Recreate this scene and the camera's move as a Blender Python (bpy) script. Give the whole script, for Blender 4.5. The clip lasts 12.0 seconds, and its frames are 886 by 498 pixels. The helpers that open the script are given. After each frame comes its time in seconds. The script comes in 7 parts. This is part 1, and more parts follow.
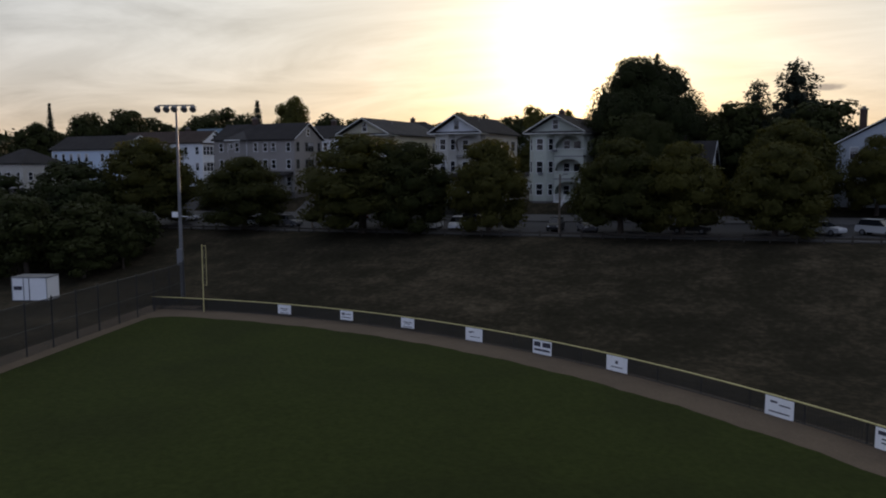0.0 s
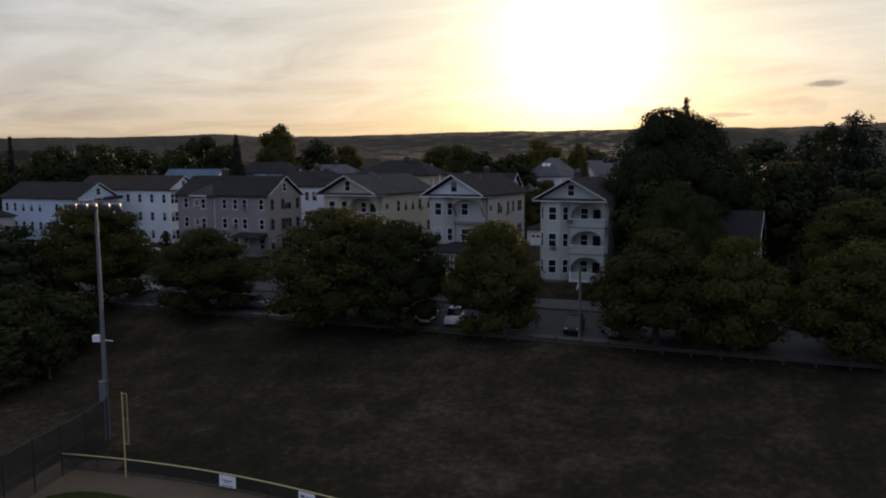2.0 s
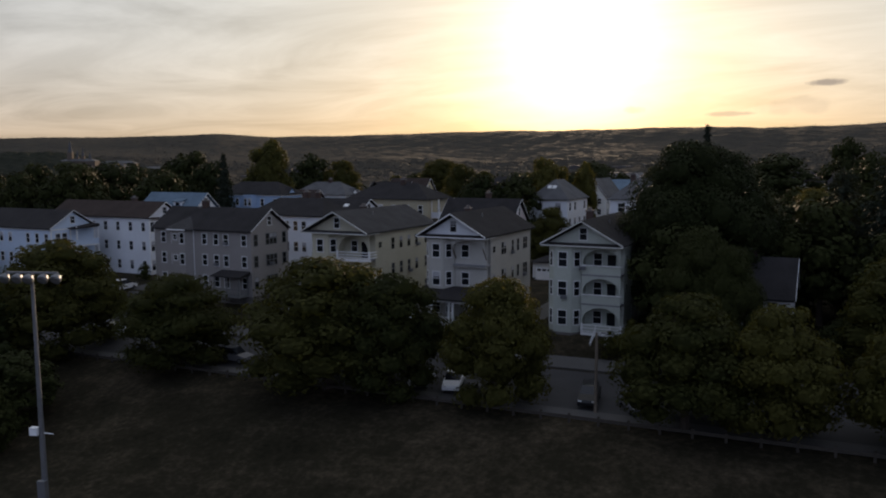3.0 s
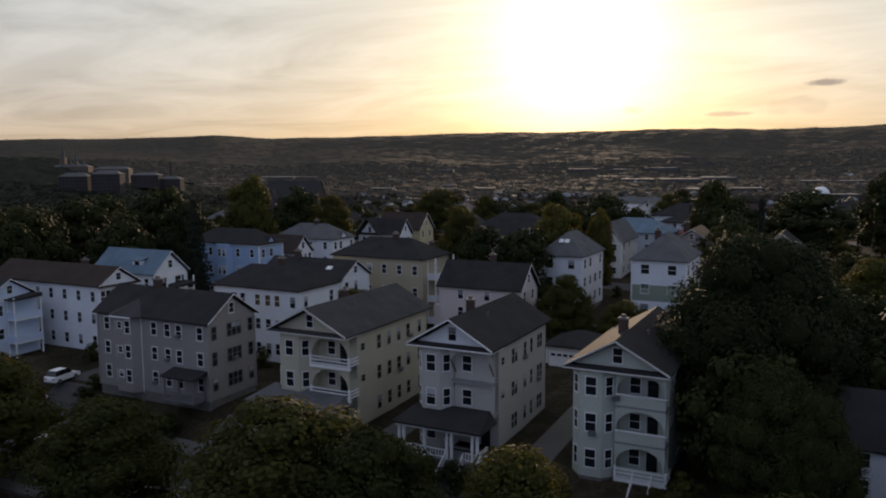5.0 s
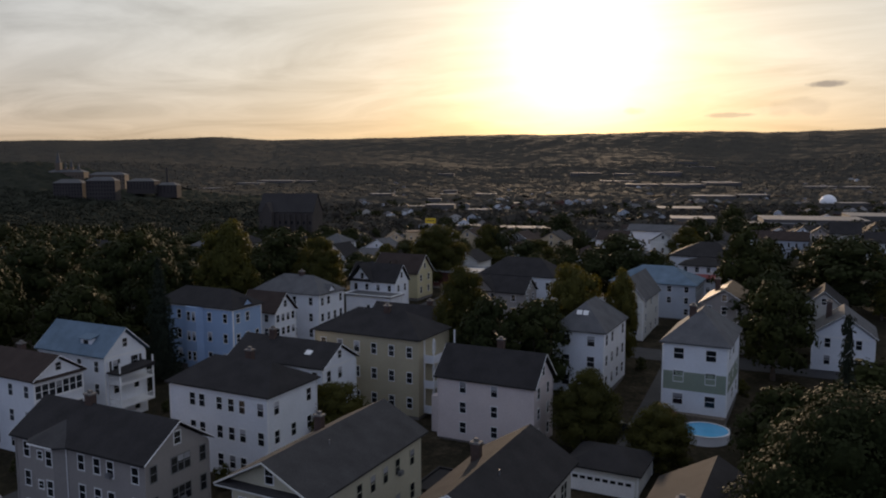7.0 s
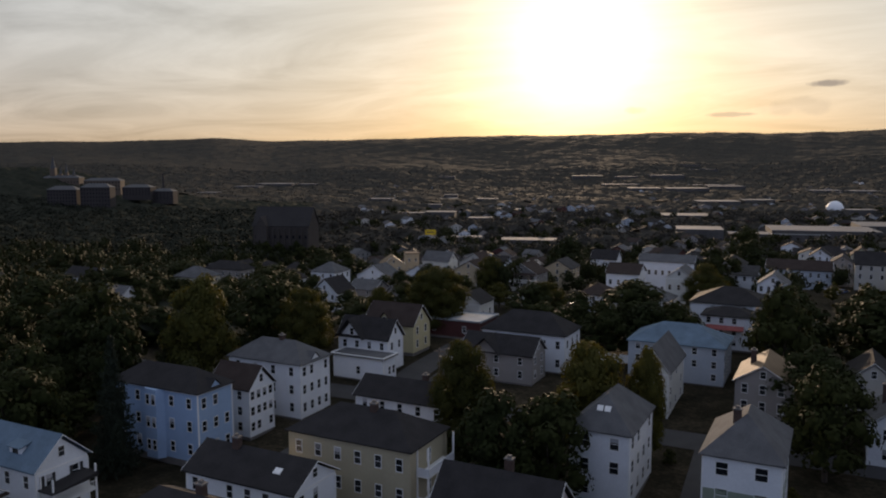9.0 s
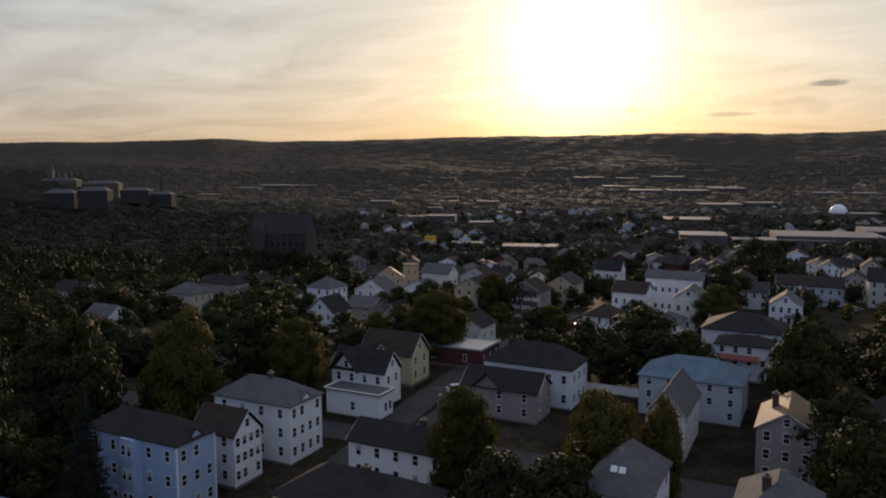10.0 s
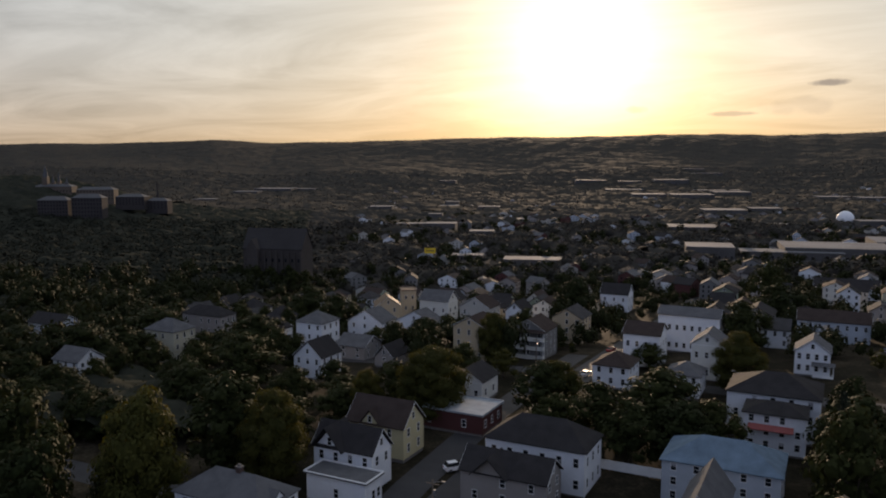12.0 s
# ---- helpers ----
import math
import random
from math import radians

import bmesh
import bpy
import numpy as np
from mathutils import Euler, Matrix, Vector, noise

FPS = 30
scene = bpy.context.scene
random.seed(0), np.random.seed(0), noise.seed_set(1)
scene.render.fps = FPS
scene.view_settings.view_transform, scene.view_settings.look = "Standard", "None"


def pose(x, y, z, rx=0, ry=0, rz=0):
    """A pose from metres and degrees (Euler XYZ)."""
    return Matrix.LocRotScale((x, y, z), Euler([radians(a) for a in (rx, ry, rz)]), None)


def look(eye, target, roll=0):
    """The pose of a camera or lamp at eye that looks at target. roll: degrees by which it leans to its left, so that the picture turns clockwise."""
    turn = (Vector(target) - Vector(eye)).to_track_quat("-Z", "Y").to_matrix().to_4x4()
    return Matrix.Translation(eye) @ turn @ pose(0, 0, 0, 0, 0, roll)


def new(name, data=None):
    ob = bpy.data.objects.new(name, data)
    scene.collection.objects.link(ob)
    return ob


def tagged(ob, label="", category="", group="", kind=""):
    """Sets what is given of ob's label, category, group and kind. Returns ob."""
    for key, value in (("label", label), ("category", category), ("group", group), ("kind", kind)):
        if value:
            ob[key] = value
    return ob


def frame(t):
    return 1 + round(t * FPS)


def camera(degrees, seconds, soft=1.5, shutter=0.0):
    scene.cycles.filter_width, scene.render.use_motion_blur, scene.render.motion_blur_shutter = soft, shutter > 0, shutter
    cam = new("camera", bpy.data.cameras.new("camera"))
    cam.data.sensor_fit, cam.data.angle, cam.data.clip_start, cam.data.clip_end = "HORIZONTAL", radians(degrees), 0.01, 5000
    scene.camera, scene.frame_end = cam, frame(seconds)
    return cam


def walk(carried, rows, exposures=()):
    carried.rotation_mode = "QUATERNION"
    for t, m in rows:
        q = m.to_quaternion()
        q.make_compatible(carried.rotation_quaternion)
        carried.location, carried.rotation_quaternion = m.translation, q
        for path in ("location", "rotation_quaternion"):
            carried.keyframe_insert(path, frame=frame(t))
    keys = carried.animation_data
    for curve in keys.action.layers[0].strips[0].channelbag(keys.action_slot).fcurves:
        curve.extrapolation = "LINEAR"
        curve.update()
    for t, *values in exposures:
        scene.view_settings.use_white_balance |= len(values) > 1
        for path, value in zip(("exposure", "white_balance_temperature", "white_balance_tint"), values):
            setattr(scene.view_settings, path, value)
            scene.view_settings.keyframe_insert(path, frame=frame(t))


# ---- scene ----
cam = camera(59.5, 12.0, soft=2.0)
METRES, EYE, TILT, LEAN, TURN = 126.0, 13.0, 0.0, 0.0, 26.8
ROWS = [
    (0.0, 0.0, 0.0, 0.0, -0.0, -6.11, 0.04),
    (0.5, 0.0012, 0.0344, 0.0189, -0.01, -6.17, 0.13),
    (1.0, 0.0029, 0.0707, 0.0377, -0.0, -6.21, 0.19),
    (1.5, 0.0043, 0.1084, 0.0561, 0.01, -6.26, 0.29),
    (2.0, 0.0057, 0.1474, 0.0738, 0.04, -6.25, 0.3),
    (2.5, 0.0074, 0.188, 0.0919, 0.12, -6.29, 0.3),
    (4.5, 0.0094, 0.3423, 0.1635, 0.01, -6.37, 0.35),
    (5.0, 0.0104, 0.3817, 0.1804, 0.03, -6.33, 0.3),
    (5.5, 0.0116, 0.4206, 0.1978, 0.05, -6.3, 0.23),
    (6.0, 0.012, 0.4586, 0.2153, 0.07, -6.3, 0.2),
    (6.5, 0.0121, 0.4967, 0.233, 0.09, -6.29, 0.17),
    (7.0, 0.012, 0.5348, 0.2507, 0.1, -6.29, 0.15),
    (9.0, 0.016, 0.683, 0.3222, 0.16, -6.33, 0.16),
    (9.5, 0.0163, 0.7194, 0.3402, 0.18, -6.34, 0.15),
    (10.0, 0.0172, 0.7555, 0.3579, 0.19, -6.35, 0.15),
    (10.5, 0.0183, 0.7913, 0.3759, 0.21, -6.36, 0.16),
    (11.0, 0.0202, 0.8289, 0.3934, 0.24, -6.37, 0.15),
    (11.5, 0.0219, 0.8663, 0.4112, 0.25, -6.38, 0.15),
    (12.0, 0.0239, 0.9027, 0.4289, 0.26, -6.38, 0.16),
]
walk(cam, [(t, pose(0, 0, EYE, TILT, LEAN, TURN) @ pose(METRES * x, METRES * y, METRES * z, 90 + pitch, roll, yaw)) for t, x, y, z, yaw, pitch, roll in ROWS],
     [(0.0, 0.20), (1.0, 0.13), (2.5, 0.12), (5.0, 0.14), (7.0, 0.08), (9.0, 0.01), (12.0, 0.01)])

# ---- light: low evening sun, thin cloud ----
SUN_EL, SUN_AZ = 7.2, 17.0          # degrees above the horizon, degrees left of +y
sun_dir = Vector((-math.sin(radians(SUN_AZ)) * math.cos(radians(SUN_EL)), math.cos(radians(SUN_AZ)) * math.cos(radians(SUN_EL)), math.sin(radians(SUN_EL))))
SKY_STRENGTH, SUN_STRENGTH = 0.10, 3.4
VEIL_BACK, VEIL_SUN = 0.47, 0.18     # brightness of the thin cloud away from and near the sun
CLOUDS = [((-0.0163, 0.9959, 0.0892), 0.026, 0.0045, 0.75), ((-0.1207, 0.9911, 0.0566), 0.030, 0.0030, 0.40), ((-0.2274, 0.9716, 0.0640), 0.014, 0.0055, 0.30), ((-0.0476, 0.9965, 0.0640), 0.045, 0.012, 0.16)]
scene.view_settings.exposure = 0.0


def build_world():
    w = bpy.data.worlds.new("evening_sky")
    scene.world = w
    w.use_nodes = True
    nt = w.node_tree
    nt.nodes.clear()
    N, L = nt.nodes.new, nt.links.new
    out, bg = N("ShaderNodeOutputWorld"), N("ShaderNodeBackground")
    sky = N("ShaderNodeTexSky")
    sky.sky_type, sky.sun_disc = "NISHITA", False
    sky.sun_elevation, sky.sun_rotation = radians(SUN_EL), radians(-SUN_AZ)
    sky.air_density, sky.dust_density, sky.ozone_density = 1.0, 2.5, 1.0
    tc = N("ShaderNodeTexCoord")

    def math_node(op, a, b=None):
        n = N("ShaderNodeMath")
        n.operation = op
        for i, v in enumerate((a, b)):
            if v is None:
                continue
            if isinstance(v, (int, float)):
                n.inputs[i].default_value = v
            else:
                L(v, n.inputs[i])
        return n.outputs[0]

    dot = N("ShaderNodeVectorMath")
    dot.operation = "DOT_PRODUCT"
    L(tc.outputs["Generated"], dot.inputs[0])
    dot.inputs[1].default_value = sun_dir
    cosv = math_node("MAXIMUM", dot.outputs["Value"], 0.0)
    # long thin cloud streaks, flatter towards the horizon
    sep = N("ShaderNodeSeparateXYZ")
    L(tc.outputs["Generated"], sep.inputs[0])
    up = math_node("ADD", math_node("MAXIMUM", sep.outputs["Z"], 0.0), 0.10)
    comb = N("ShaderNodeCombineXYZ")
    L(math_node("DIVIDE", sep.outputs["X"], up), comb.inputs[0])
    L(math_node("DIVIDE", sep.outputs["Y"], up), comb.inputs[1])
    mp = N("ShaderNodeMapping")
    mp.inputs["Rotation"].default_value[2] = radians(-20)
    mp.inputs["Scale"].default_value = (0.6, 0.9, 1.0)
    L(comb.outputs[0], mp.inputs["Vector"])
    cl = N("ShaderNodeTexNoise")
    cl.inputs["Scale"].default_value, cl.inputs["Detail"].default_value = 0.9, 9
    cl.inputs["Roughness"].default_value, cl.inputs["Distortion"].default_value = 0.60, 1.6
    L(mp.outputs[0], cl.inputs["Vector"])
    ramp = N("ShaderNodeValToRGB")
    ramp.color_ramp.elements[0].position, ramp.color_ramp.elements[1].position = 0.36, 0.68
    L(cl.outputs["Fac"], ramp.inputs[0])
    # sun-lit veil of cloud: brighter and warmer towards the sun, bluer away from it
    toward = math_node("MULTIPLY", math_node("ADD", dot.outputs["Value"], 1.0), 0.5)
    lum = math_node("ADD", VEIL_BACK, math_node("MULTIPLY", math_node("POWER", toward, 3.0), VEIL_SUN))
    lum = math_node("MULTIPLY", lum, math_node("SUBTRACT", 1.0, math_node("MULTIPLY", math_node("POWER", math_node("SUBTRACT", 1.0, math_node("MINIMUM", math_node("MAXIMUM", sep.outputs["Z"], 0.0), 1.0)), 11.0), 0.16)))
    lum = math_node("MULTIPLY", lum, math_node("ADD", 0.80, math_node("MULTIPLY", ramp.outputs[0], 0.32)))
    low = math_node("POWER", math_node("SUBTRACT", 1.0, math_node("MINIMUM", math_node("MAXIMUM", sep.outputs["Z"], 0.0), 1.0)), 13.0)

    def blend(fac, a, b):
        n = N("ShaderNodeMix")
        n.data_type = "RGBA"
        if isinstance(fac, (int, float)):
            n.inputs["Factor"].default_value = fac
        else:
            L(fac, n.inputs["Factor"])
        for key, v in (("A", a), ("B", b)):
            if isinstance(v, tuple):
                n.inputs[key].default_value = (*v, 1)
            else:
                L(v, n.inputs[key])
        return n.outputs["Result"]

    high = blend(toward, (0.77, 0.93, 1.42), (0.99, 1.00, 0.96))
    warm = blend(toward, (0.93, 0.90, 1.12), (1.19, 0.80, 0.40))
    tint = blend(low, high, warm)
    veil = N("ShaderNodeVectorMath")
    veil.operation = "SCALE"
    L(tint, veil.inputs[0])
    L(lum, veil.inputs["Scale"])
    skys = N("ShaderNodeVectorMath")
    skys.operation = "SCALE"
    L(sky.outputs[0], skys.inputs[0])
    skys.inputs["Scale"].default_value = SKY_STRENGTH
    base = blend(0.90, skys.outputs[0], veil.outputs[0])
    # glow of the sun through the haze
    g1 = math_node("MULTIPLY", math_node("POWER", cosv, 26.0), 0.16)
    g2 = math_node("MULTIPLY", math_node("POWER", cosv, 240.0), 1.25)
    glow = N("ShaderNodeVectorMath")
    glow.operation = "SCALE"
    L(blend(low, (1.05, 0.90, 0.60), (0.72, 0.40, 0.10)), glow.inputs[0])
    L(math_node("ADD", g1, g2), glow.inputs["Scale"])
    add = N("ShaderNodeVectorMath")
    add.operation = "ADD"
    L(base, add.inputs[0])
    L(glow.outputs[0], add.inputs[1])
    # a few small grey clouds low in the west
    wisp = N("ShaderNodeTexNoise")
    wisp.inputs["Scale"].default_value, wisp.inputs["Detail"].default_value = 45.0, 5
    L(tc.outputs["Generated"], wisp.inputs["Vector"])
    final = add.outputs[0]
    for (cx, cy, cz), wide, tall, depth in CLOUDS:
        sidew = Vector((cx, cy, 0)).normalized().cross(Vector((0, 0, 1)))
        dn = N("ShaderNodeVectorMath")
        dn.operation = "DOT_PRODUCT"
        L(tc.outputs["Generated"], dn.inputs[0])
        dn.inputs[1].default_value = sidew
        fw = N("ShaderNodeVectorMath")
        fw.operation = "DOT_PRODUCT"
        L(tc.outputs["Generated"], fw.inputs[0])
        fw.inputs[1].default_value = (cx, cy, cz)
        a2 = math_node("POWER", math_node("ABSOLUTE", math_node("DIVIDE", dn.outputs["Value"], wide)), 2.0)
        b2 = math_node("POWER", math_node("ABSOLUTE", math_node("DIVIDE", math_node("SUBTRACT", sep.outputs["Z"], cz), tall)), 2.0)
        rad = math_node("ADD", math_node("ADD", a2, b2), math_node("MULTIPLY", math_node("SUBTRACT", wisp.outputs["Fac"], 0.5), 2.4))
        mask = math_node("MINIMUM", math_node("MAXIMUM", math_node("MULTIPLY", math_node("SUBTRACT", 1.0, rad), 1.4), 0.0), 1.0)
        mask = math_node("MULTIPLY", math_node("MULTIPLY", mask, math_node("GREATER_THAN", fw.outputs["Value"], 0.5)), depth)
        final = blend(mask, final, (0.30, 0.25, 0.22))
    L(final, bg.inputs["Color"])
    bg.inputs["Strength"].default_value = 1.0
    L(bg.outputs[0], out.inputs[0])


build_world()
lamp = bpy.data.lights.new("sun", "SUN")
lamp.energy, lamp.angle, lamp.color = SUN_STRENGTH, radians(0.6), (1.0, 0.72, 0.49)
sun = new("sun", lamp)
sun.matrix_basis = look(sun_dir * 300, (0, 0, 0))

# ---- materials ----
MATS = {}


def material(name, build):
    if name not in MATS:
        m = bpy.data.materials.new(name)
        m.use_nodes = True
        m.node_tree.nodes.clear()
        out = m.node_tree.nodes.new("ShaderNodeOutputMaterial")
        build(m.node_tree, out)
        MATS[name] = m
    return MATS[name]


def surface(name, color, rough=0.8, vary=0.25, scale=0.6, fine=6.0, metal=0.0, bump=0.15, per_object=0.0, per_island=0.0, bands=None, spec=0.3, dark=None):
    """A diffuse or metal surface with a broad stain, a fine grain and relief."""
    def build(nt, out):
        N, L = nt.nodes.new, nt.links.new
        b = N("ShaderNodeBsdfPrincipled")
        b.inputs["Roughness"].default_value, b.inputs["Metallic"].default_value = rough, metal
        b.inputs["Specular IOR Level"].default_value = spec
        geo = N("ShaderNodeNewGeometry")
        pos = geo.outputs["Position"]
        n1, n2 = N("ShaderNodeTexNoise"), N("ShaderNodeTexNoise")
        n1.inputs["Scale"].default_value, n1.inputs["Detail"].default_value = scale, 4
        n2.inputs["Scale"].default_value, n2.inputs["Detail"].default_value = fine, 3
        L(pos, n1.inputs["Vector"])
        L(pos, n2.inputs["Vector"])
        s = N("ShaderNodeMath")
        s.operation = "ADD"
        L(n1.outputs["Fac"], s.inputs[0])
        L(n2.outputs["Fac"], s.inputs[1])
        mr = N("ShaderNodeMapRange")
        mr.inputs["From Min"].default_value, mr.inputs["From Max"].default_value = 0.6, 1.4
        mr.inputs["To Min"].default_value, mr.inputs["To Max"].default_value = 1 - vary, 1 + vary
        L(s.outputs[0], mr.inputs["Value"])
        value = mr.outputs[0]
        for amount, src in ((per_object, "object"), (per_island, "island")):
            if amount:
                r = N("ShaderNodeMapRange")
                r.inputs["To Min"].default_value, r.inputs["To Max"].default_value = 1 - amount, 1 + amount
                if src == "object":
                    L(N("ShaderNodeObjectInfo").outputs["Random"], r.inputs["Value"])
                else:
                    L(geo.outputs["Random Per Island"], r.inputs["Value"])
                mu = N("ShaderNodeMath")
                mu.operation = "MULTIPLY"
                L(value, mu.inputs[0])
                L(r.outputs[0], mu.inputs[1])
                value = mu.outputs[0]
        base = N("ShaderNodeRGB")
        base.outputs[0].default_value = (*color, 1)
        col = base.outputs[0]
        if dark:
            mixn = N("ShaderNodeMix")
            mixn.data_type = "RGBA"
            rr = N("ShaderNodeMapRange")
            rr.inputs["From Min"].default_value, rr.inputs["From Max"].default_value = 0.42, 0.62
            L(n1.outputs["Fac"], rr.inputs["Value"])
            L(rr.outputs[0], mixn.inputs["Factor"])
            L(col, mixn.inputs["A"])
            mixn.inputs["B"].default_value = (*dark, 1)
            col = mixn.outputs["Result"]
        sc = N("ShaderNodeVectorMath")
        sc.operation = "SCALE"
        L(col, sc.inputs[0])
        L(value, sc.inputs["Scale"])
        L(sc.outputs[0], b.inputs["Base Color"])
        height = n2.outputs["Fac"]
        if bands:
            sep = N("ShaderNodeSeparateXYZ")
            L(pos, sep.inputs[0])
            fr = N("ShaderNodeMath")
            fr.operation = "FRACT"
            dv = N("ShaderNodeMath")
            dv.operation = "DIVIDE"
            L(sep.outputs["Z"], dv.inputs[0])
            dv.inputs[1].default_value = bands
            L(dv.outputs[0], fr.inputs[0])
            ad = N("ShaderNodeMath")
            ad.operation = "ADD"
            L(fr.outputs[0], ad.inputs[0])
            L(n2.outputs["Fac"], ad.inputs[1])
            height = ad.outputs[0]
        bp = N("ShaderNodeBump")
        bp.inputs["Strength"].default_value, bp.inputs["Distance"].default_value = bump, 0.05
        L(height, bp.inputs["Height"])
        L(bp.outputs[0], b.inputs["Normal"])
        L(b.outputs[0], out.inputs[0])
    return material(name, build)


def ground_material(name):
    """Rough grass on the field and in the yards, giving way to wooded land beyond the town."""
    def build(nt, out):
        N, L = nt.nodes.new, nt.links.new
        b, geo = N("ShaderNodeBsdfPrincipled"), N("ShaderNodeNewGeometry")
        b.inputs["Roughness"].default_value, b.inputs["Specular IOR Level"].default_value = 0.95, 0.03
        pos = geo.outputs["Position"]

        def grain(scale, detail=5):
            n = N("ShaderNodeTexNoise")
            n.inputs["Scale"].default_value, n.inputs["Detail"].default_value, n.inputs["Roughness"].default_value = scale, detail, 0.65
            L(pos, n.inputs["Vector"])
            return n.outputs["Fac"]

        def ramped(fac, stops):
            r = N("ShaderNodeValToRGB")
            r.color_ramp.elements[0].position, r.color_ramp.elements[0].color = stops[0][0], (*stops[0][1], 1)
            r.color_ramp.elements[1].position, r.color_ramp.elements[1].color = stops[-1][0], (*stops[-1][1], 1)
            for p, c in stops[1:-1]:
                r.color_ramp.elements.new(p).color = (*c, 1)
            L(fac, r.inputs[0])
            return r.outputs[0]

        broad, patch, fine = grain(0.035), grain(0.22), grain(1.6, 3)
        mean = N("ShaderNodeMath")
        mean.operation = "ADD"
        L(broad, mean.inputs[0])
        L(patch, mean.inputs[1])
        half = N("ShaderNodeMath")
        half.operation = "MULTIPLY_ADD"
        L(mean.outputs[0], half.inputs[0])
        half.inputs[1].default_value = 0.36
        fm = N("ShaderNodeMath")
        fm.operation = "MULTIPLY"
        L(fine, fm.inputs[0])
        fm.inputs[1].default_value = 0.28
        L(fm.outputs[0], half.inputs[2])
        grass = ramped(half.outputs[0], [(0.38, (0.013, 0.012, 0.008)), (0.49, (0.024, 0.021, 0.014)), (0.56, (0.044, 0.036, 0.024)), (0.64, (0.082, 0.067, 0.046))])
        wood = ramped(grain(0.02, 8), [(0.32, (0.029, 0.028, 0.024)), (0.52, (0.037, 0.035, 0.030)), (0.72, (0.046, 0.043, 0.036))])
        sep = N("ShaderNodeSeparateXYZ")
        L(pos, sep.inputs[0])
        far = N("ShaderNodeMapRange")
        far.inputs["From Min"].default_value, far.inputs["From Max"].default_value = 500, 1100
        L(sep.outputs["Y"], far.inputs["Value"])
        mx = N("ShaderNodeMix")
        mx.data_type = "RGBA"
        L(far.outputs[0], mx.inputs["Factor"])
        L(grass, mx.inputs["A"])
        L(wood, mx.inputs["B"])
        L(mx.outputs["Result"], b.inputs["Base Color"])
        bp = N("ShaderNodeBump")
        bp.inputs["Strength"].default_value, bp.inputs["Distance"].default_value = 0.5, 0.08
        L(fine, bp.inputs["Height"])
        L(bp.outputs[0], b.inputs["Normal"])
        L(b.outputs[0], out.inputs[0])
    return material(name, build)


def leaf_material(name, color, tip, per_island=0.18, through_light=0.30):
    def build(nt, out):
        N, L = nt.nodes.new, nt.links.new
        d, tr, mixs = N("ShaderNodeBsdfPrincipled"), N("ShaderNodeBsdfTranslucent"), N("ShaderNodeMixShader")
        d.inputs["Roughness"].default_value = 0.75
        d.inputs["Specular IOR Level"].default_value = 0.1
        geo, inf, n1 = N("ShaderNodeNewGeometry"), N("ShaderNodeObjectInfo"), N("ShaderNodeTexNoise")
        n1.inputs["Scale"].default_value = 0.5
        L(geo.outputs["Position"], n1.inputs["Vector"])
        m = N("ShaderNodeMix")
        m.data_type = "RGBA"
        a = N("ShaderNodeMath")
        a.operation = "ADD"
        L(n1.outputs["Fac"], a.inputs[0])
        L(inf.outputs["Random"], a.inputs[1])
        r = N("ShaderNodeMapRange")
        r.inputs["From Min"].default_value, r.inputs["From Max"].default_value = 0.35, 1.35
        L(a.outputs[0], r.inputs["Value"])
        L(r.outputs[0], m.inputs["Factor"])
        m.inputs["A"].default_value, m.inputs["B"].default_value = (*color, 1), (*tip, 1)
        r2 = N("ShaderNodeMapRange")
        r2.inputs["To Min"].default_value, r2.inputs["To Max"].default_value = 1 - per_island, 1 + per_island
        L(geo.outputs["Random Per Island"], r2.inputs["Value"])
        sc = N("ShaderNodeVectorMath")
        sc.operation = "SCALE"
        L(m.outputs["Result"], sc.inputs[0])
        L(r2.outputs[0], sc.inputs["Scale"])
        L(sc.outputs[0], d.inputs["Base Color"])
        sc2 = N("ShaderNodeVectorMath")
        sc2.operation = "MULTIPLY"
        L(sc.outputs[0], sc2.inputs[0])
        sc2.inputs[1].default_value = (1.5, 1.25, 0.4)
        L(sc2.outputs[0], tr.inputs["Color"])
        mixs.inputs[0].default_value = through_light
        L(d.outputs[0], mixs.inputs[1])
        L(tr.outputs[0], mixs.inputs[2])
        L(mixs.outputs[0], out.inputs[0])
    return material(name, build)


def glass_material(name, color=(0.012, 0.014, 0.018), rough=0.06):
    def build(nt, out):
        b = nt.nodes.new("ShaderNodeBsdfPrincipled")
        b.inputs["Base Color"].default_value, b.inputs["Roughness"].default_value = (*color, 1), rough
        b.inputs["Specular IOR Level"].default_value = 0.5
        n, bp = nt.nodes.new("ShaderNodeTexNoise"), nt.nodes.new("ShaderNodeBump")
        n.inputs["Scale"].default_value = 0.8
        bp.inputs["Strength"].default_value, bp.inputs["Distance"].default_value = 0.1, 0.02
        nt.links.new(n.outputs["Fac"], bp.inputs["Height"])
        nt.links.new(bp.outputs[0], b.inputs["Normal"])
        nt.links.new(b.outputs[0], out.inputs[0])
    return material(name, build)


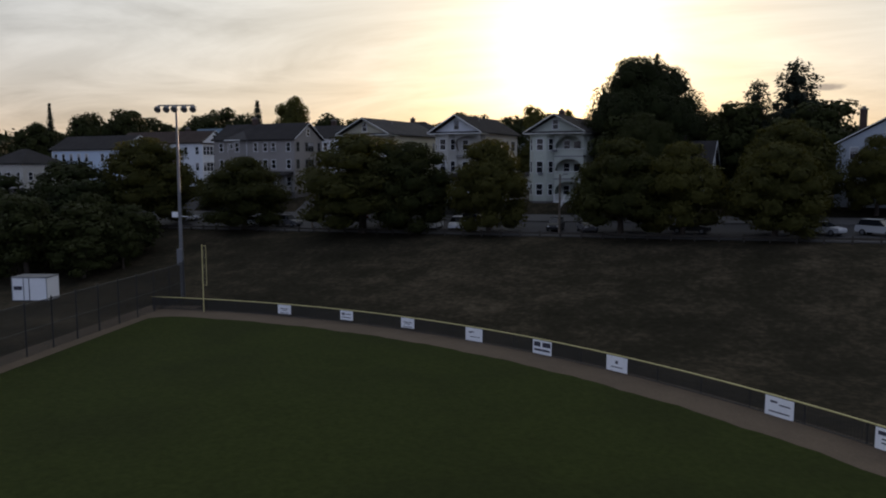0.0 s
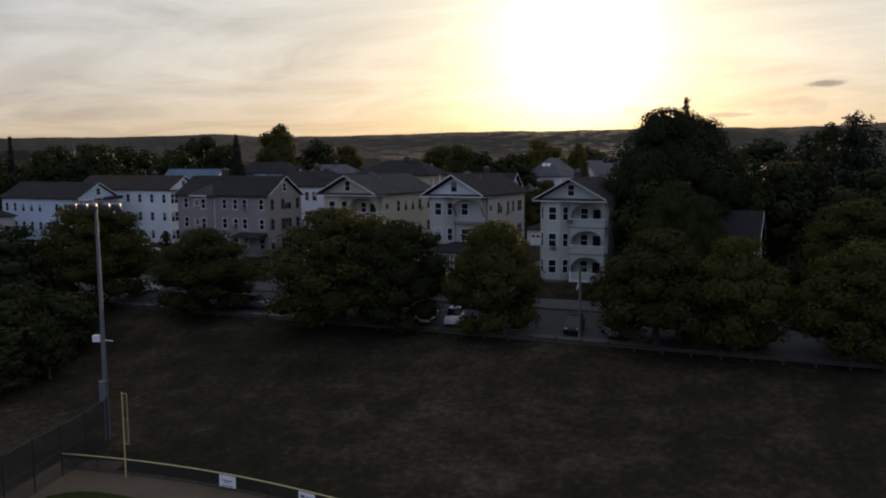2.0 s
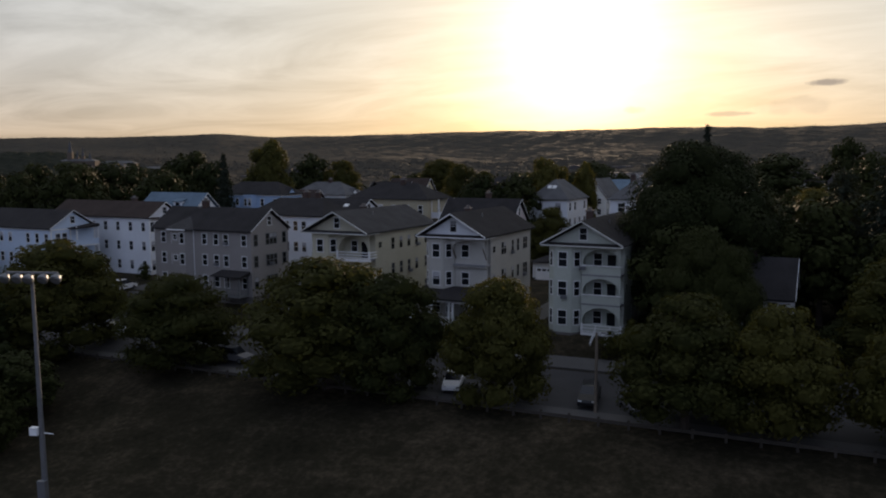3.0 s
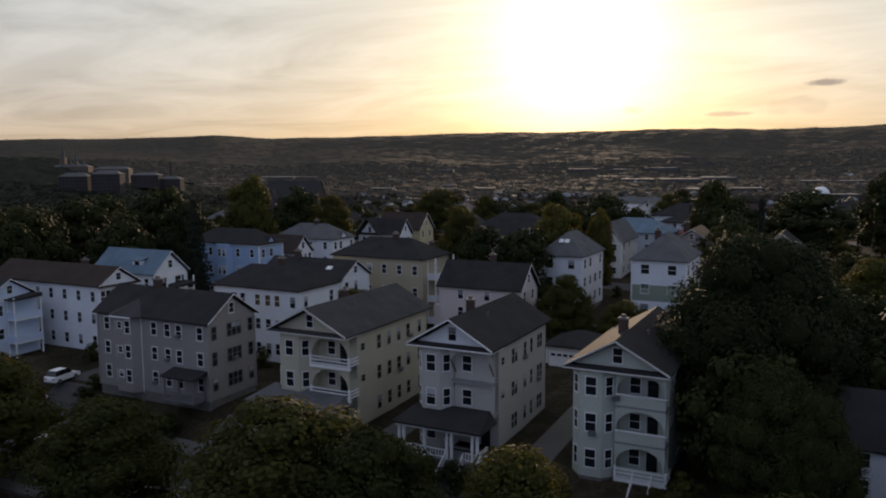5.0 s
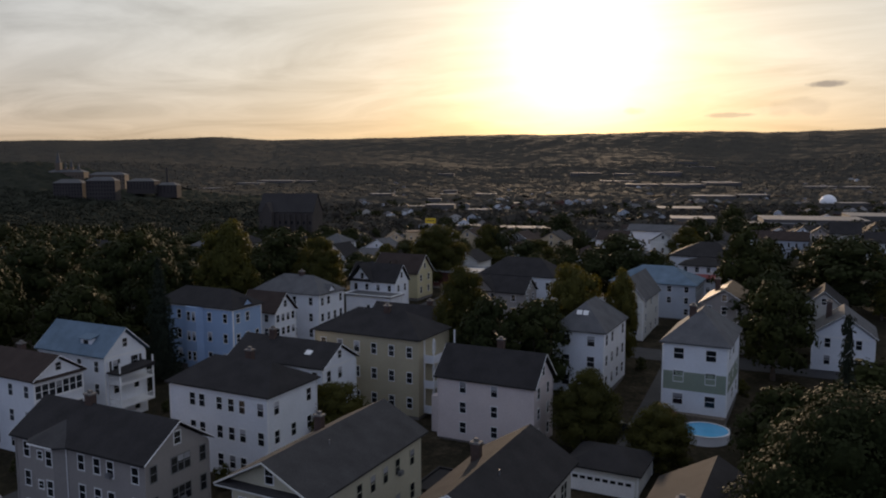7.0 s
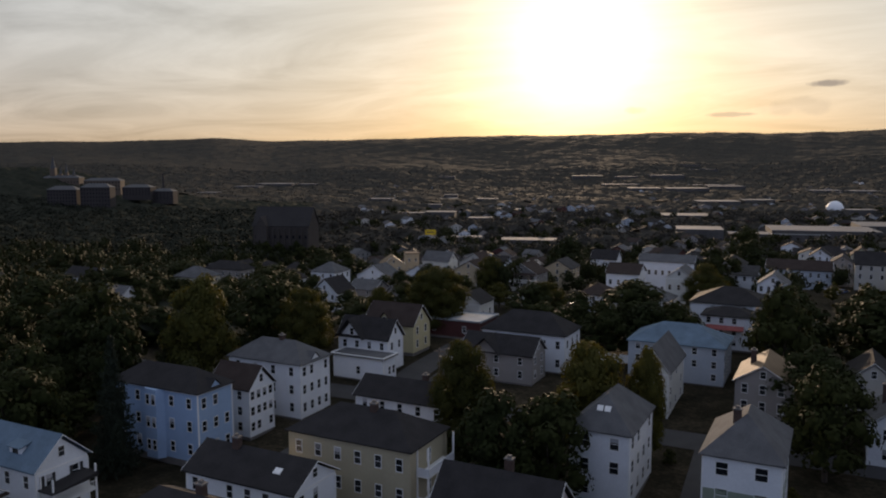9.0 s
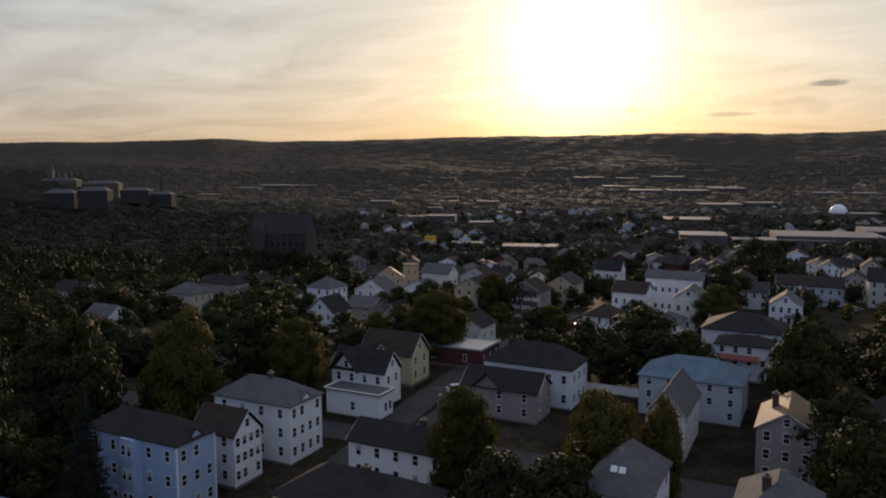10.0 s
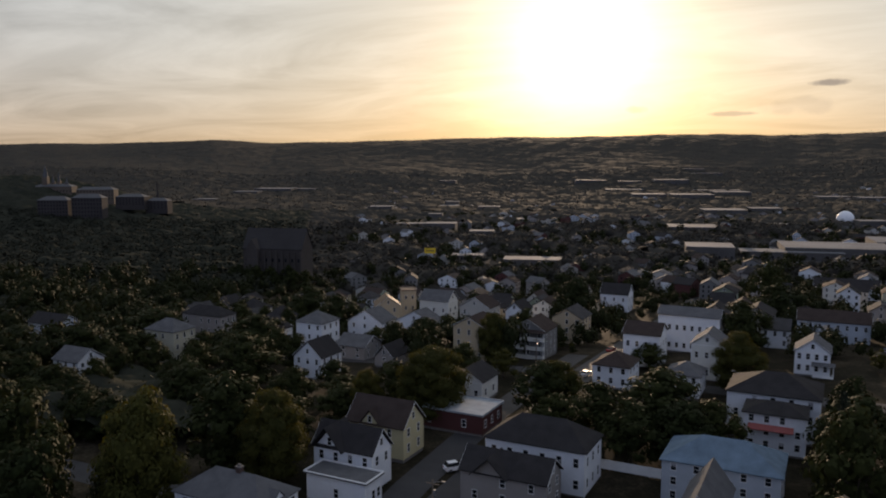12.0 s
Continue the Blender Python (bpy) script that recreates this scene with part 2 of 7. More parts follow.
def mesh_wire_material(name, color, cover, cell):
    """Wire netting: diamond cells of thin wire with open holes."""
    def build(nt, out):
        N, L = nt.nodes.new, nt.links.new
        b, t, m = N("ShaderNodeBsdfPrincipled"), N("ShaderNodeBsdfTransparent"), N("ShaderNodeMixShader")
        b.inputs["Base Color"].default_value, b.inputs["Roughness"].default_value = (*color, 1), 0.6
        tc, sep = N("ShaderNodeTexCoord"), N("ShaderNodeSeparateXYZ")
        L(tc.outputs["Object"], sep.inputs[0])
        wires = []
        for sign in (1, -1):
            c = N("ShaderNodeMath")
            c.operation = "MULTIPLY_ADD"
            L(sep.outputs["Z"], c.inputs[0])
            c.inputs[1].default_value = sign
            h = N("ShaderNodeMath")
            h.operation = "ADD"
            L(sep.outputs["X"], h.inputs[0])
            L(sep.outputs["Y"], h.inputs[1])
            L(h.outputs[0], c.inputs[2])
            d = N("ShaderNodeMath")
            d.operation = "DIVIDE"
            L(c.outputs[0], d.inputs[0])
            d.inputs[1].default_value = cell
            f = N("ShaderNodeMath")
            f.operation = "FRACT"
            L(d.outputs[0], f.inputs[0])
            g = N("ShaderNodeMath")
            g.operation = "LESS_THAN"
            L(f.outputs[0], g.inputs[0])
            g.inputs[1].default_value = cover
            wires.append(g.outputs[0])
        mx = N("ShaderNodeMath")
        mx.operation = "MAXIMUM"
        L(wires[0], mx.inputs[0])
        L(wires[1], mx.inputs[1])
        L(mx.outputs[0], m.inputs[0])
        L(t.outputs[0], m.inputs[1])
        L(b.outputs[0], m.inputs[2])
        L(m.outputs[0], out.inputs[0])
    return material(name, build)


GLASS = glass_material("window_glass")
CURTAIN = surface("window_blind", (0.30, 0.30, 0.32), 0.7, 0.2, per_object=0.4)
TRIM = surface("white_trim_paint", (0.72, 0.72, 0.72), 0.6, 0.12)
BRICK = surface("chimney_brick", (0.065, 0.043, 0.037), 0.9, 0.35, 1.5, 14)
STONE = surface("foundation_stone", (0.14, 0.13, 0.125), 0.9, 0.35, 1.0, 6)
FENCEWOOD = surface("dark_weathered_wood", (0.05, 0.043, 0.036), 0.9, 0.3, 2, 20)
BARK = surface("bark", (0.07, 0.055, 0.045), 0.95, 0.4, 1.5, 12, bump=0.6)
METAL = surface("grey_metal", (0.19, 0.195, 0.21), 0.5, 0.15, metal=0.6)
DARKMETAL = surface("dark_metal", (0.03, 0.03, 0.032), 0.5, 0.2)
YELLOW = surface("yellow_cap", (0.50, 0.44, 0.20), 0.55, 0.15)
SIGNWHITE = surface("sign_vinyl", (0.78, 0.79, 0.82), 0.5, 0.06)
INK = surface("sign_ink", (0.05, 0.05, 0.07), 0.6, 0.1)
WOOD = surface("weathered_wood", (0.14, 0.115, 0.09), 0.9, 0.3, 2, 20)
PORCH = surface("porch_floor", (0.22, 0.22, 0.23), 0.8, 0.2)
WALLS = {k: surface("siding_" + k, c, 0.7, 0.10, 0.35, 5, bands=0.12, bump=0.35) for k, c in dict(
    white=(0.69, 0.71, 0.75), offwhite=(0.60, 0.60, 0.57), cream=(0.46, 0.43, 0.33), pale=(0.44, 0.465, 0.415), yellow=(0.40, 0.355, 0.25), grey=(0.27, 0.25, 0.24),
    blue=(0.29, 0.40, 0.58), bluewhite=(0.52, 0.61, 0.74), pinkish=(0.60, 0.53, 0.52), tan=(0.46, 0.37, 0.25), darkgrey=(0.17, 0.17, 0.17), green=(0.24, 0.28, 0.22),
    lightyellow=(0.47, 0.42, 0.26), red=(0.075, 0.027, 0.026), bluegrey=(0.40, 0.44, 0.50), beige=(0.43, 0.415, 0.385)).items()}
ROOFS = {k: surface("shingle_" + k, c, 0.85, 0.30, 0.5, 9, bands=0.14, bump=0.5, spec=0.04) for k, c in dict(
    charcoal=(0.036, 0.034, 0.035), slate=(0.058, 0.056, 0.057), brown=(0.052, 0.040, 0.036), grey=(0.11, 0.11, 0.115), blue=(0.13, 0.18, 0.235), light=(0.30, 0.33, 0.36), tan=(0.17, 0.13, 0.10)).items()}
ROOFS["worn"] = surface("shingle_worn", (0.20, 0.145, 0.095), 0.7, 0.25, 0.5, 9, bands=0.14, bump=0.5, spec=0.07)
LEAF = leaf_material("maple_leaves", (0.024, 0.030, 0.009), (0.064, 0.062, 0.016), 0.22, 0.34)
LEAFDARK = leaf_material("dark_leaves", (0.015, 0.020, 0.006), (0.026, 0.030, 0.008), 0.20, 0.08)
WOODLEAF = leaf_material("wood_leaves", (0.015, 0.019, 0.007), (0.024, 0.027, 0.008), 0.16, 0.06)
# valley and ridge woods: distance haze put into the colour, paler than CANOPY
HAZEWOODS = surface("hazy_valley_woods", (0.054, 0.050, 0.042), 0.95, 0.35, 0.02, 0.12, dark=(0.040, 0.037, 0.032), bump=0.5, spec=0.02)
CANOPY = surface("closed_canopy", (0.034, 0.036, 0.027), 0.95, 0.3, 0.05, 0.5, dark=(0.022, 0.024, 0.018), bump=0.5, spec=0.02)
NEEDLE = leaf_material("needles", (0.018, 0.024, 0.017), (0.028, 0.034, 0.022), 0.18, 0.06)
LEAFGOLD = leaf_material("yellowing_leaves", (0.036, 0.043, 0.012), (0.082, 0.076, 0.019), 0.28)
ASPHALT = surface("asphalt", (0.044, 0.043, 0.045), 0.85, 0.25, 0.3, 12)
CONCRETE = surface("concrete", (0.088, 0.085, 0.082), 0.9, 0.2, 0.5, 8)
DIRT = surface("dirt_track", (0.095, 0.070, 0.047), 0.95, 0.25, 0.4, 7, bump=0.4)
TURF = surface("mown_turf", (0.028, 0.036, 0.009), 0.95, 0.32, 0.12, 3.0, dark=(0.020, 0.025, 0.007), bump=0.5, spec=0.05)
GROUND = ground_material("rough_grass")

# ---- building blocks ----


def mesh_of(name, verts, faces, mats):
    me = bpy.data.meshes.new(name)
    me.from_pydata(verts, [], faces)
    for m in (mats if isinstance(mats, (list, tuple)) else [mats]):
        me.materials.append(m)
    me.update()
    return me


def smooth(me, count=None):
    """Soft shading on the first faces of a mesh, or on all."""
    flags = np.zeros(len(me.polygons), dtype=bool)
    flags[:count] = True
    me.polygons.foreach_set("use_smooth", flags)
    me.update()
    return me


class Builder:
    """Collects boxes, prisms and tubes into one mesh."""

    def __init__(self):
        self.v, self.f = [], []

    def add(self, vs, fs):
        n = len(self.v)
        self.v += [tuple(p) for p in vs]
        self.f += [tuple(i + n for i in q) for q in fs]
        return self

    def box(self, x0, x1, y0, y1, z0, z1):
        return self.add([(x0, y0, z0), (x1, y0, z0), (x1, y1, z0), (x0, y1, z0), (x0, y0, z1), (x1, y0, z1), (x1, y1, z1), (x0, y1, z1)],
                        [(0, 3, 2, 1), (4, 5, 6, 7), (0, 1, 5, 4), (1, 2, 6, 5), (2, 3, 7, 6), (3, 0, 4, 7)])

    def prism(self, poly, z0, z1):
        n = len(poly)
        return self.add([(x, y, z0) for x, y in poly] + [(x, y, z1) for x, y in poly],
                        [tuple(range(n - 1, -1, -1)), tuple(range(n, 2 * n))] + [(i, (i + 1) % n, n + (i + 1) % n, n + i) for i in range(n)])

    def tube(self, a, b, r0, r1=None, n=8):
        a, b = Vector(a), Vector(b)
        r1 = r0 if r1 is None else r1
        q = (b - a).to_track_quat("Z", "Y")
        ring = [Vector((math.cos(k * 2 * math.pi / n), math.sin(k * 2 * math.pi / n), 0)) for k in range(n)]
        return self.add([a + q @ (p * r0) for p in ring] + [b + q @ (p * r1) for p in ring],
                        [tuple(range(n - 1, -1, -1)), tuple(range(n, 2 * n))] + [(i, (i + 1) % n, n + (i + 1) % n, n + i) for i in range(n)])

    def extrude_y(self, poly, y0, y1):
        """A polygon in x and z, pushed along y."""
        n = len(poly)
        return self.add([(x, y0, z) for x, z in poly] + [(x, y1, z) for x, z in poly],
                        [tuple(range(n)), tuple(range(2 * n - 1, n - 1, -1))] + [(i, n + i, n + (i + 1) % n, (i + 1) % n) for i in range(n)])

    def turned(self):
        """Swap x and y, as a quarter turn."""
        self.v = [(y, -x, z) for x, y, z in self.v]
        return self

    def mesh(self, name, mats):
        return mesh_of(name, self.v, self.f, mats)


def part(name, builder, mat, parent, label="", m=None):
    ob = new(name, builder if isinstance(builder, bpy.types.Mesh) else builder.mesh(name, mat))
    ob.parent = parent
    if m is not None:
        ob.matrix_basis = m
    if label:
        ob["label"] = label
    return ob


def thing(name, m, label, category, group="", kind=""):
    return tagged(new(name), label, category, group, kind) if m is None else place(tagged(new(name), label, category, group, kind), m)


def place(ob, m):
    ob.matrix_basis = m
    return ob


# ---- ground ----
PROFILE_Y = np.array([-5000, -400, -20, 40, 59, 73, 86, 92, 103, 109, 130, 175, 215, 250, 300, 350, 450, 600, 900, 1500, 5000.0])
PROFILE_Z = np.array([-3, -3, -1.2, -1.25, -1.3, 0.8, 3.6, 4.3, 5.0, 7.6, 8.2, 9, 11.5, 12, 10, 6, -2, -12, -20, -22, -22.0])


def ground(x, y):
    """The height of the ground: a flat ball field, a rise to the street, a low hill of houses, a valley, far ridges."""
    x, y = np.asarray(x, float), np.asarray(y, float)
    z = np.interp(y, PROFILE_Y, PROFILE_Z)
    z = z + 0.02 * (np.clip(x, -110, 15) + 45) * np.interp(y, [64, 84, 104, 110], [0, 1, 1, 0])
    u, v = -0.451 * x + 0.8926 * y, 0.8926 * x + 0.451 * y
    z = z + 60 * np.exp(-((u - 1330) / 200) ** 2 - ((v + 680) / 200) ** 2)
    z = z + 0.065 * (np.clip(x, -300, -125) + 125) * np.interp(y, [185, 250, 480, 750], [0, 1, 1, 0])
    z = z + 0.06 * (np.clip(x, -125, -20) + 125) * np.interp(y, [285, 345, 480, 750], [0, 1, 1, 0])
    r = np.hypot(u - 60, v)
    a = np.degrees(np.arctan2(v, np.maximum(u - 60, 1)))
    crest = np.interp(a, [-180, -60, -30, -26, -23, -16.3, -12.4, -7.6, 0, 4.6, 12.7, 17.4, 23.7, 30, 60, 180], [120, 140, 152, 162, 162, 180, 166, 176, 188, 196, 200, 203, 196, 202, 180, 120])
    crest = crest + 2 * np.sin(x * 0.006) + 1.5 * np.sin(x * 0.017 + y * 0.004) + 1.2 * np.sin(x * 0.041 + 1)
    s = np.clip((r - 1900) / 2500, 0, 1)
    s = s * s * (3 - 2 * s)
    front = np.clip((r - 1500) / 900, 0, 1) * np.clip((3300 - r) / 900, 0, 1)
    return z * (1 - s) + crest * s + front * (17 + 9 * np.sin(a * 0.35 + 0.6 + r * 0.001))


def gz(x, y):
    return float(ground(x, y))


def spread(lo, fine_lo, fine_hi, hi, step, extra=()):
    vals, s, p = list(np.arange(fine_lo, fine_hi + 0.1, step)) + list(extra), step, fine_hi
    while p < hi:
        s = min(s * 1.09, 75)
        p += s
        vals.append(p)
    s, p = step, fine_lo
    while p > lo:
        s = min(s * 1.12, 150)
        p -= s
        vals.append(p)
    return np.array(sorted(set(round(float(q), 3) for q in vals)))


gx, gy = spread(-4700, -150, 40, 4700, 4.0), spread(-2500, -10, 300, 4900, 4.0, [40, 59, 73, 86, 92, 103, 109, 130, 175, 215, 250, 300])
XX, YY = np.meshgrid(gx, gy)
ZZ = ground(XX, YY)
nx, ny = len(gx), len(gy)
gverts = np.stack([XX.ravel(), YY.ravel(), ZZ.ravel()], 1).tolist()
gfaces = [(j * nx + i, j * nx + i + 1, (j + 1) * nx + i + 1, (j + 1) * nx + i) for j in range(ny - 1) for i in range(nx - 1)]
terrain = tagged(new("ground", mesh_of("ground", gverts, gfaces, GROUND)), "dark rough grass ground rising from the ball field", "ground", kind="structure")
for p in terrain.data.polygons:
    p.use_smooth = True


def strip(name, pts, width, mat, lift, label, category, thick=0.0):
    """A band laid along a line over the ground."""
    pts = [Vector((x, y)) for x, y in pts]
    line = []
    for a, b in zip(pts, pts[1:]):
        n = max(1, int((b - a).length / 2.0))
        line += [a.lerp(b, k / n) for k in range(n)]
    line.append(pts[-1])
    vs, fs = [], []
    cross = 5
    for i, p in enumerate(line):
        d = (line[min(i + 1, len(line) - 1)] - line[max(i - 1, 0)]).normalized()
        side = Vector((-d.y, d.x))
        for k in range(cross):
            q = p + side * width * (k / (cross - 1) - 0.5)
            vs.append((q.x, q.y, gz(q.x, q.y) + lift))
    for i in range(len(line) - 1):
        for k in range(cross - 1):
            fs.append((i * cross + k, (i + 1) * cross + k, (i + 1) * cross + k + 1, i * cross + k + 1))
    if thick:
        n = len(vs)
        vs += [(x, y, z - thick) for x, y, z in vs]
        for i in range(len(line) - 1):
            for k in (0, cross - 1):
                fs.append((i * cross + k, (i + 1) * cross + k, n + (i + 1) * cross + k, n + i * cross + k))
    return tagged(new(name, mesh_of(name, vs, fs, mat)), label, category, kind="structure")

# ---- ball field ----
arc_x = np.array([-55, -46, -39, -32.4, -25.5, -19.4, -13.2, -2.3, 2.7, 20, 34])
arc_y = np.array([57.2, 58.0, 58.4, 57.9, 56.7, 54.9, 52.6, 46.8, 43.6, 29, 12])
curve = np.polyfit(arc_x, arc_y, 4)
HOME = Vector((-27.0, -36.0))
fence_line = [Vector((x, float(np.polyval(curve, x)))) for x in np.arange(-61.0, 33.1, 1.0)]


def inset(p, d):
    return p + (HOME - p).normalized() * d


def band(name, outer, inner, rows, mat, lift, label, category):
    vs, fs, n = [], [], len(outer)
    for a, b in zip(outer, inner):
        for k in range(rows + 1):
            q = a.lerp(b, k / rows)
            vs.append((q.x, q.y, gz(q.x, q.y) + lift))
    for i in range(n - 1):
        for k in range(rows):
            fs.append((i * (rows + 1) + k, i * (rows + 1) + k + 1, (i + 1) * (rows + 1) + k + 1, (i + 1) * (rows + 1) + k))
    return tagged(new(name, mesh_of(name, vs, fs, mat)), label, category, kind="structure")


edge = [Vector((-57.2, 51.6)), Vector((-56.7, 52.5)), Vector((-55.9, 53.2)), Vector((-54.8, 53.7))] + [inset(p, 3.4 + 0.10 * math.sin(i * 0.9) + 0.08 * math.sin(i * 2.3)) for i, p in enumerate(fence_line) if p.x > -54.5]
band("outfield_grass", edge, [HOME.lerp(p, 0.02) for p in edge], 30, TURF, 0.06, "dark green mown outfield turf of the ball field", "grass")
band("warning_track", [p + (p - HOME).normalized() * 0.5 for p in fence_line], [inset(p, 5.2) for p in fence_line], 8, DIRT, 0.035, "brown dirt warning track inside the outfield fence", "dirt track")
strip("foul_line_track", [(-60.0, 58.0), (-28.5, -34.0)], 5.5, DIRT, 0.03, "brown dirt strip along the side fence of the field", "dirt track")

NET = mesh_wire_material("dark_netting", (0.018, 0.018, 0.018), 0.34, 0.11)
NETTALL = mesh_wire_material("chain_link_netting", (0.02, 0.02, 0.02), 0.3, 0.12)


def ribbon(line, z0, z1):
    b = Builder()
    for a, c in zip(line, line[1:]):
        za, zc = gz(a.x, a.y), gz(c.x, c.y)
        b.add([(a.x, a.y, za + z0), (c.x, c.y, zc + z0), (c.x, c.y, zc + z1), (a.x, a.y, za + z1)], [(0, 1, 2, 3)])
    return b


def rail(line, z, r, n=6):
    """A tube swept along the ground line."""
    b, vs, fs = Builder(), [], []
    for i, p in enumerate(line):
        d = (line[min(i + 1, len(line) - 1)] - line[max(i - 1, 0)]).normalized()
        side_v = Vector((-d.y, d.x, 0))
        c = Vector((p.x, p.y, gz(p.x, p.y) + z))
        for k in range(n):
            a = 2 * math.pi * k / n
            vs.append(c + side_v * (r * math.cos(a)) + Vector((0, 0, r * math.sin(a))))
    for i in range(len(line) - 1):
        for k in range(n):
            fs.append((i * n + k, i * n + (k + 1) % n, (i + 1) * n + (k + 1) % n, (i + 1) * n + k))
    return b.add(vs, fs)


outfield = thing("outfield_fence", None, "low dark chain-link outfield fence with a yellow cap", "fence")
part("netting", ribbon(fence_line, 0.05, 1.2), NET, outfield)
part("cap_rail", rail(fence_line, 1.22, 0.05), YELLOW, outfield, "yellow plastic cap along the top of the fence")
part("bottom_rail", rail(fence_line, 0.08, 0.03), DARKMETAL, outfield)
fence_post = Builder().tube((0, 0, -0.3), (0, 0, 1.2), 0.035, 0.035, 6).mesh("post", DARKMETAL)
for p in fence_line[::3]:
    part("post", fence_post, None, outfield, m=pose(p.x + 0.06, p.y + 0.08, gz(p.x, p.y)))

side = thing("side_fence", None, "tall dark chain-link fence along the foul line", "fence")
side_line = [Vector((-61.5, 60.5)).lerp(Vector((-45.5, 13.0)), k / 16) for k in range(17)]
part("netting", ribbon(side_line, 0.0, 4.0), NETTALL, side)
part("top_rail", rail(side_line, 4.0, 0.035), DARKMETAL, side)
part("middle_rail", rail(side_line, 2.0, 0.03), DARKMETAL, side)
tall_post = Builder().tube((0, 0, -0.3), (0, 0, 4.1), 0.06, 0.06, 8).tube((0, 0, 4.1), (0, 0, 4.2), 0.08, 0.02, 8).mesh("post", DARKMETAL)
for p in side_line:
    part("post", tall_post, None, side, m=pose(p.x, p.y, gz(p.x, p.y)))


def banner(x, w, h, bars, label):
    a, c = Vector((x - 0.4, float(np.polyval(curve, x - 0.4)))), Vector((x + 0.4, float(np.polyval(curve, x + 0.4))))
    ang = math.degrees(math.atan2(c.y - a.y, c.x - a.x))
    y = float(np.polyval(curve, x))
    e = thing("fence_banner", pose(x, y, gz(x, y), 0, 0, ang) @ pose(0, -0.12, 0), label, "banner", "banners on the outfield fence")
    part("panel", Builder().box(-w / 2, w / 2, -0.02, 0.02, 1.16 - h, 1.16), SIGNWHITE, e)
    for bx, bz, bw, bh in bars:
        part("print", Builder().box(bx - bw / 2, bx + bw / 2, -0.028, -0.02, 1.16 - bz - bh / 2, 1.16 - bz + bh / 2), INK, e)
    for sx in (-1, 1):
        part("tie", Builder().tube((sx * w * 0.48, 0.0, 1.1), (sx * w * 0.48, 0.12, 1.12), 0.012, 0.012, 5), DARKMETAL, e)


plain = [(0, 0.35, 0.9, 0.06), (0, 0.5, 0.6, 0.05), (0, 0.75, 1.0, 0.05)]
banner(-46.3, 1.45, 0.85, plain, "small white sponsor banner with faint print, tied to a fence")
banner(-39.3, 1.4, 0.85, [(-0.35, 0.3, 0.3, 0.2), (0.2, 0.3, 0.6, 0.06), (0, 0.6, 1.0, 0.06)], "small white sponsor banner with a dark mark, tied to a fence")
banner(-32.6, 1.4, 0.85, plain, "small white sponsor banner with faint print, tied to a fence")
banner(-25.7, 1.7, 1.05, [(-0.35, 0.35, 0.35, 0.1), (-0.1, 0.3, 0.25, 0.06), (0.1, 0.7, 1.0, 0.05)], "white sponsor banner with a black swash, tied to a fence")
banner(-19.2, 1.75, 1.05, [(-0.45, 0.3, 0.6, 0.36), (0.42, 0.3, 0.75, 0.36), (0, 0.74, 1.45, 0.16)], "white banner with bold black print in two rows")
banner(-12.9, 1.75, 1.05, [(0, 0.4, 0.22, 0.22), (0, 0.75, 1.0, 0.06)], "white sponsor banner with a round dark mark")
banner(-2.2, 1.8, 1.1, [(-0.35, 0.28, 0.45, 0.12), (0.35, 0.4, 0.7, 0.07), (0, 0.85, 1.3, 0.07)], "white sponsor banner with a dark curved mark")
banner(3.2, 1.8, 1.1, [(-0.2, 0.25, 1.1, 0.2), (-0.1, 0.55, 0.9, 0.07), (0, 0.75, 1.1, 0.07)], "white sponsor banner with dark print in rows")


def foul_pole(x, y):
    e = thing("foul_pole", pose(x, y, gz(x, y)), "yellow foul pole with a side wing of netting", "foul pole")
    part("pole", Builder().tube((0, 0, -0.3), (0, 0, 6.7), 0.05, 0.04, 10), YELLOW, e)
    wing = Builder().tube((0.5, 0, 2.7), (0.5, 0, 6.6), 0.02, 0.02, 6)
    for z in (2.7, 4.6, 6.6):
        wing.tube((0, 0, z), (0.5, 0, z), 0.02, 0.02, 6)
    part("wing_frame", wing, YELLOW, e)
    part("wing_netting", Builder().add([(0.03, 0, 2.7), (0.5, 0, 2.7), (0.5, 0, 6.6), (0.03, 0, 6.6)], [(0, 1, 2, 3)]), mesh_wire_material("wing_net", (0.3, 0.28, 0.16), 0.05, 0.1), e)


foul_pole(-55.0, 56.6)


LENS = surface("floodlight_lens", (0.16, 0.16, 0.17), 0.35, 0.05, spec=0.6)


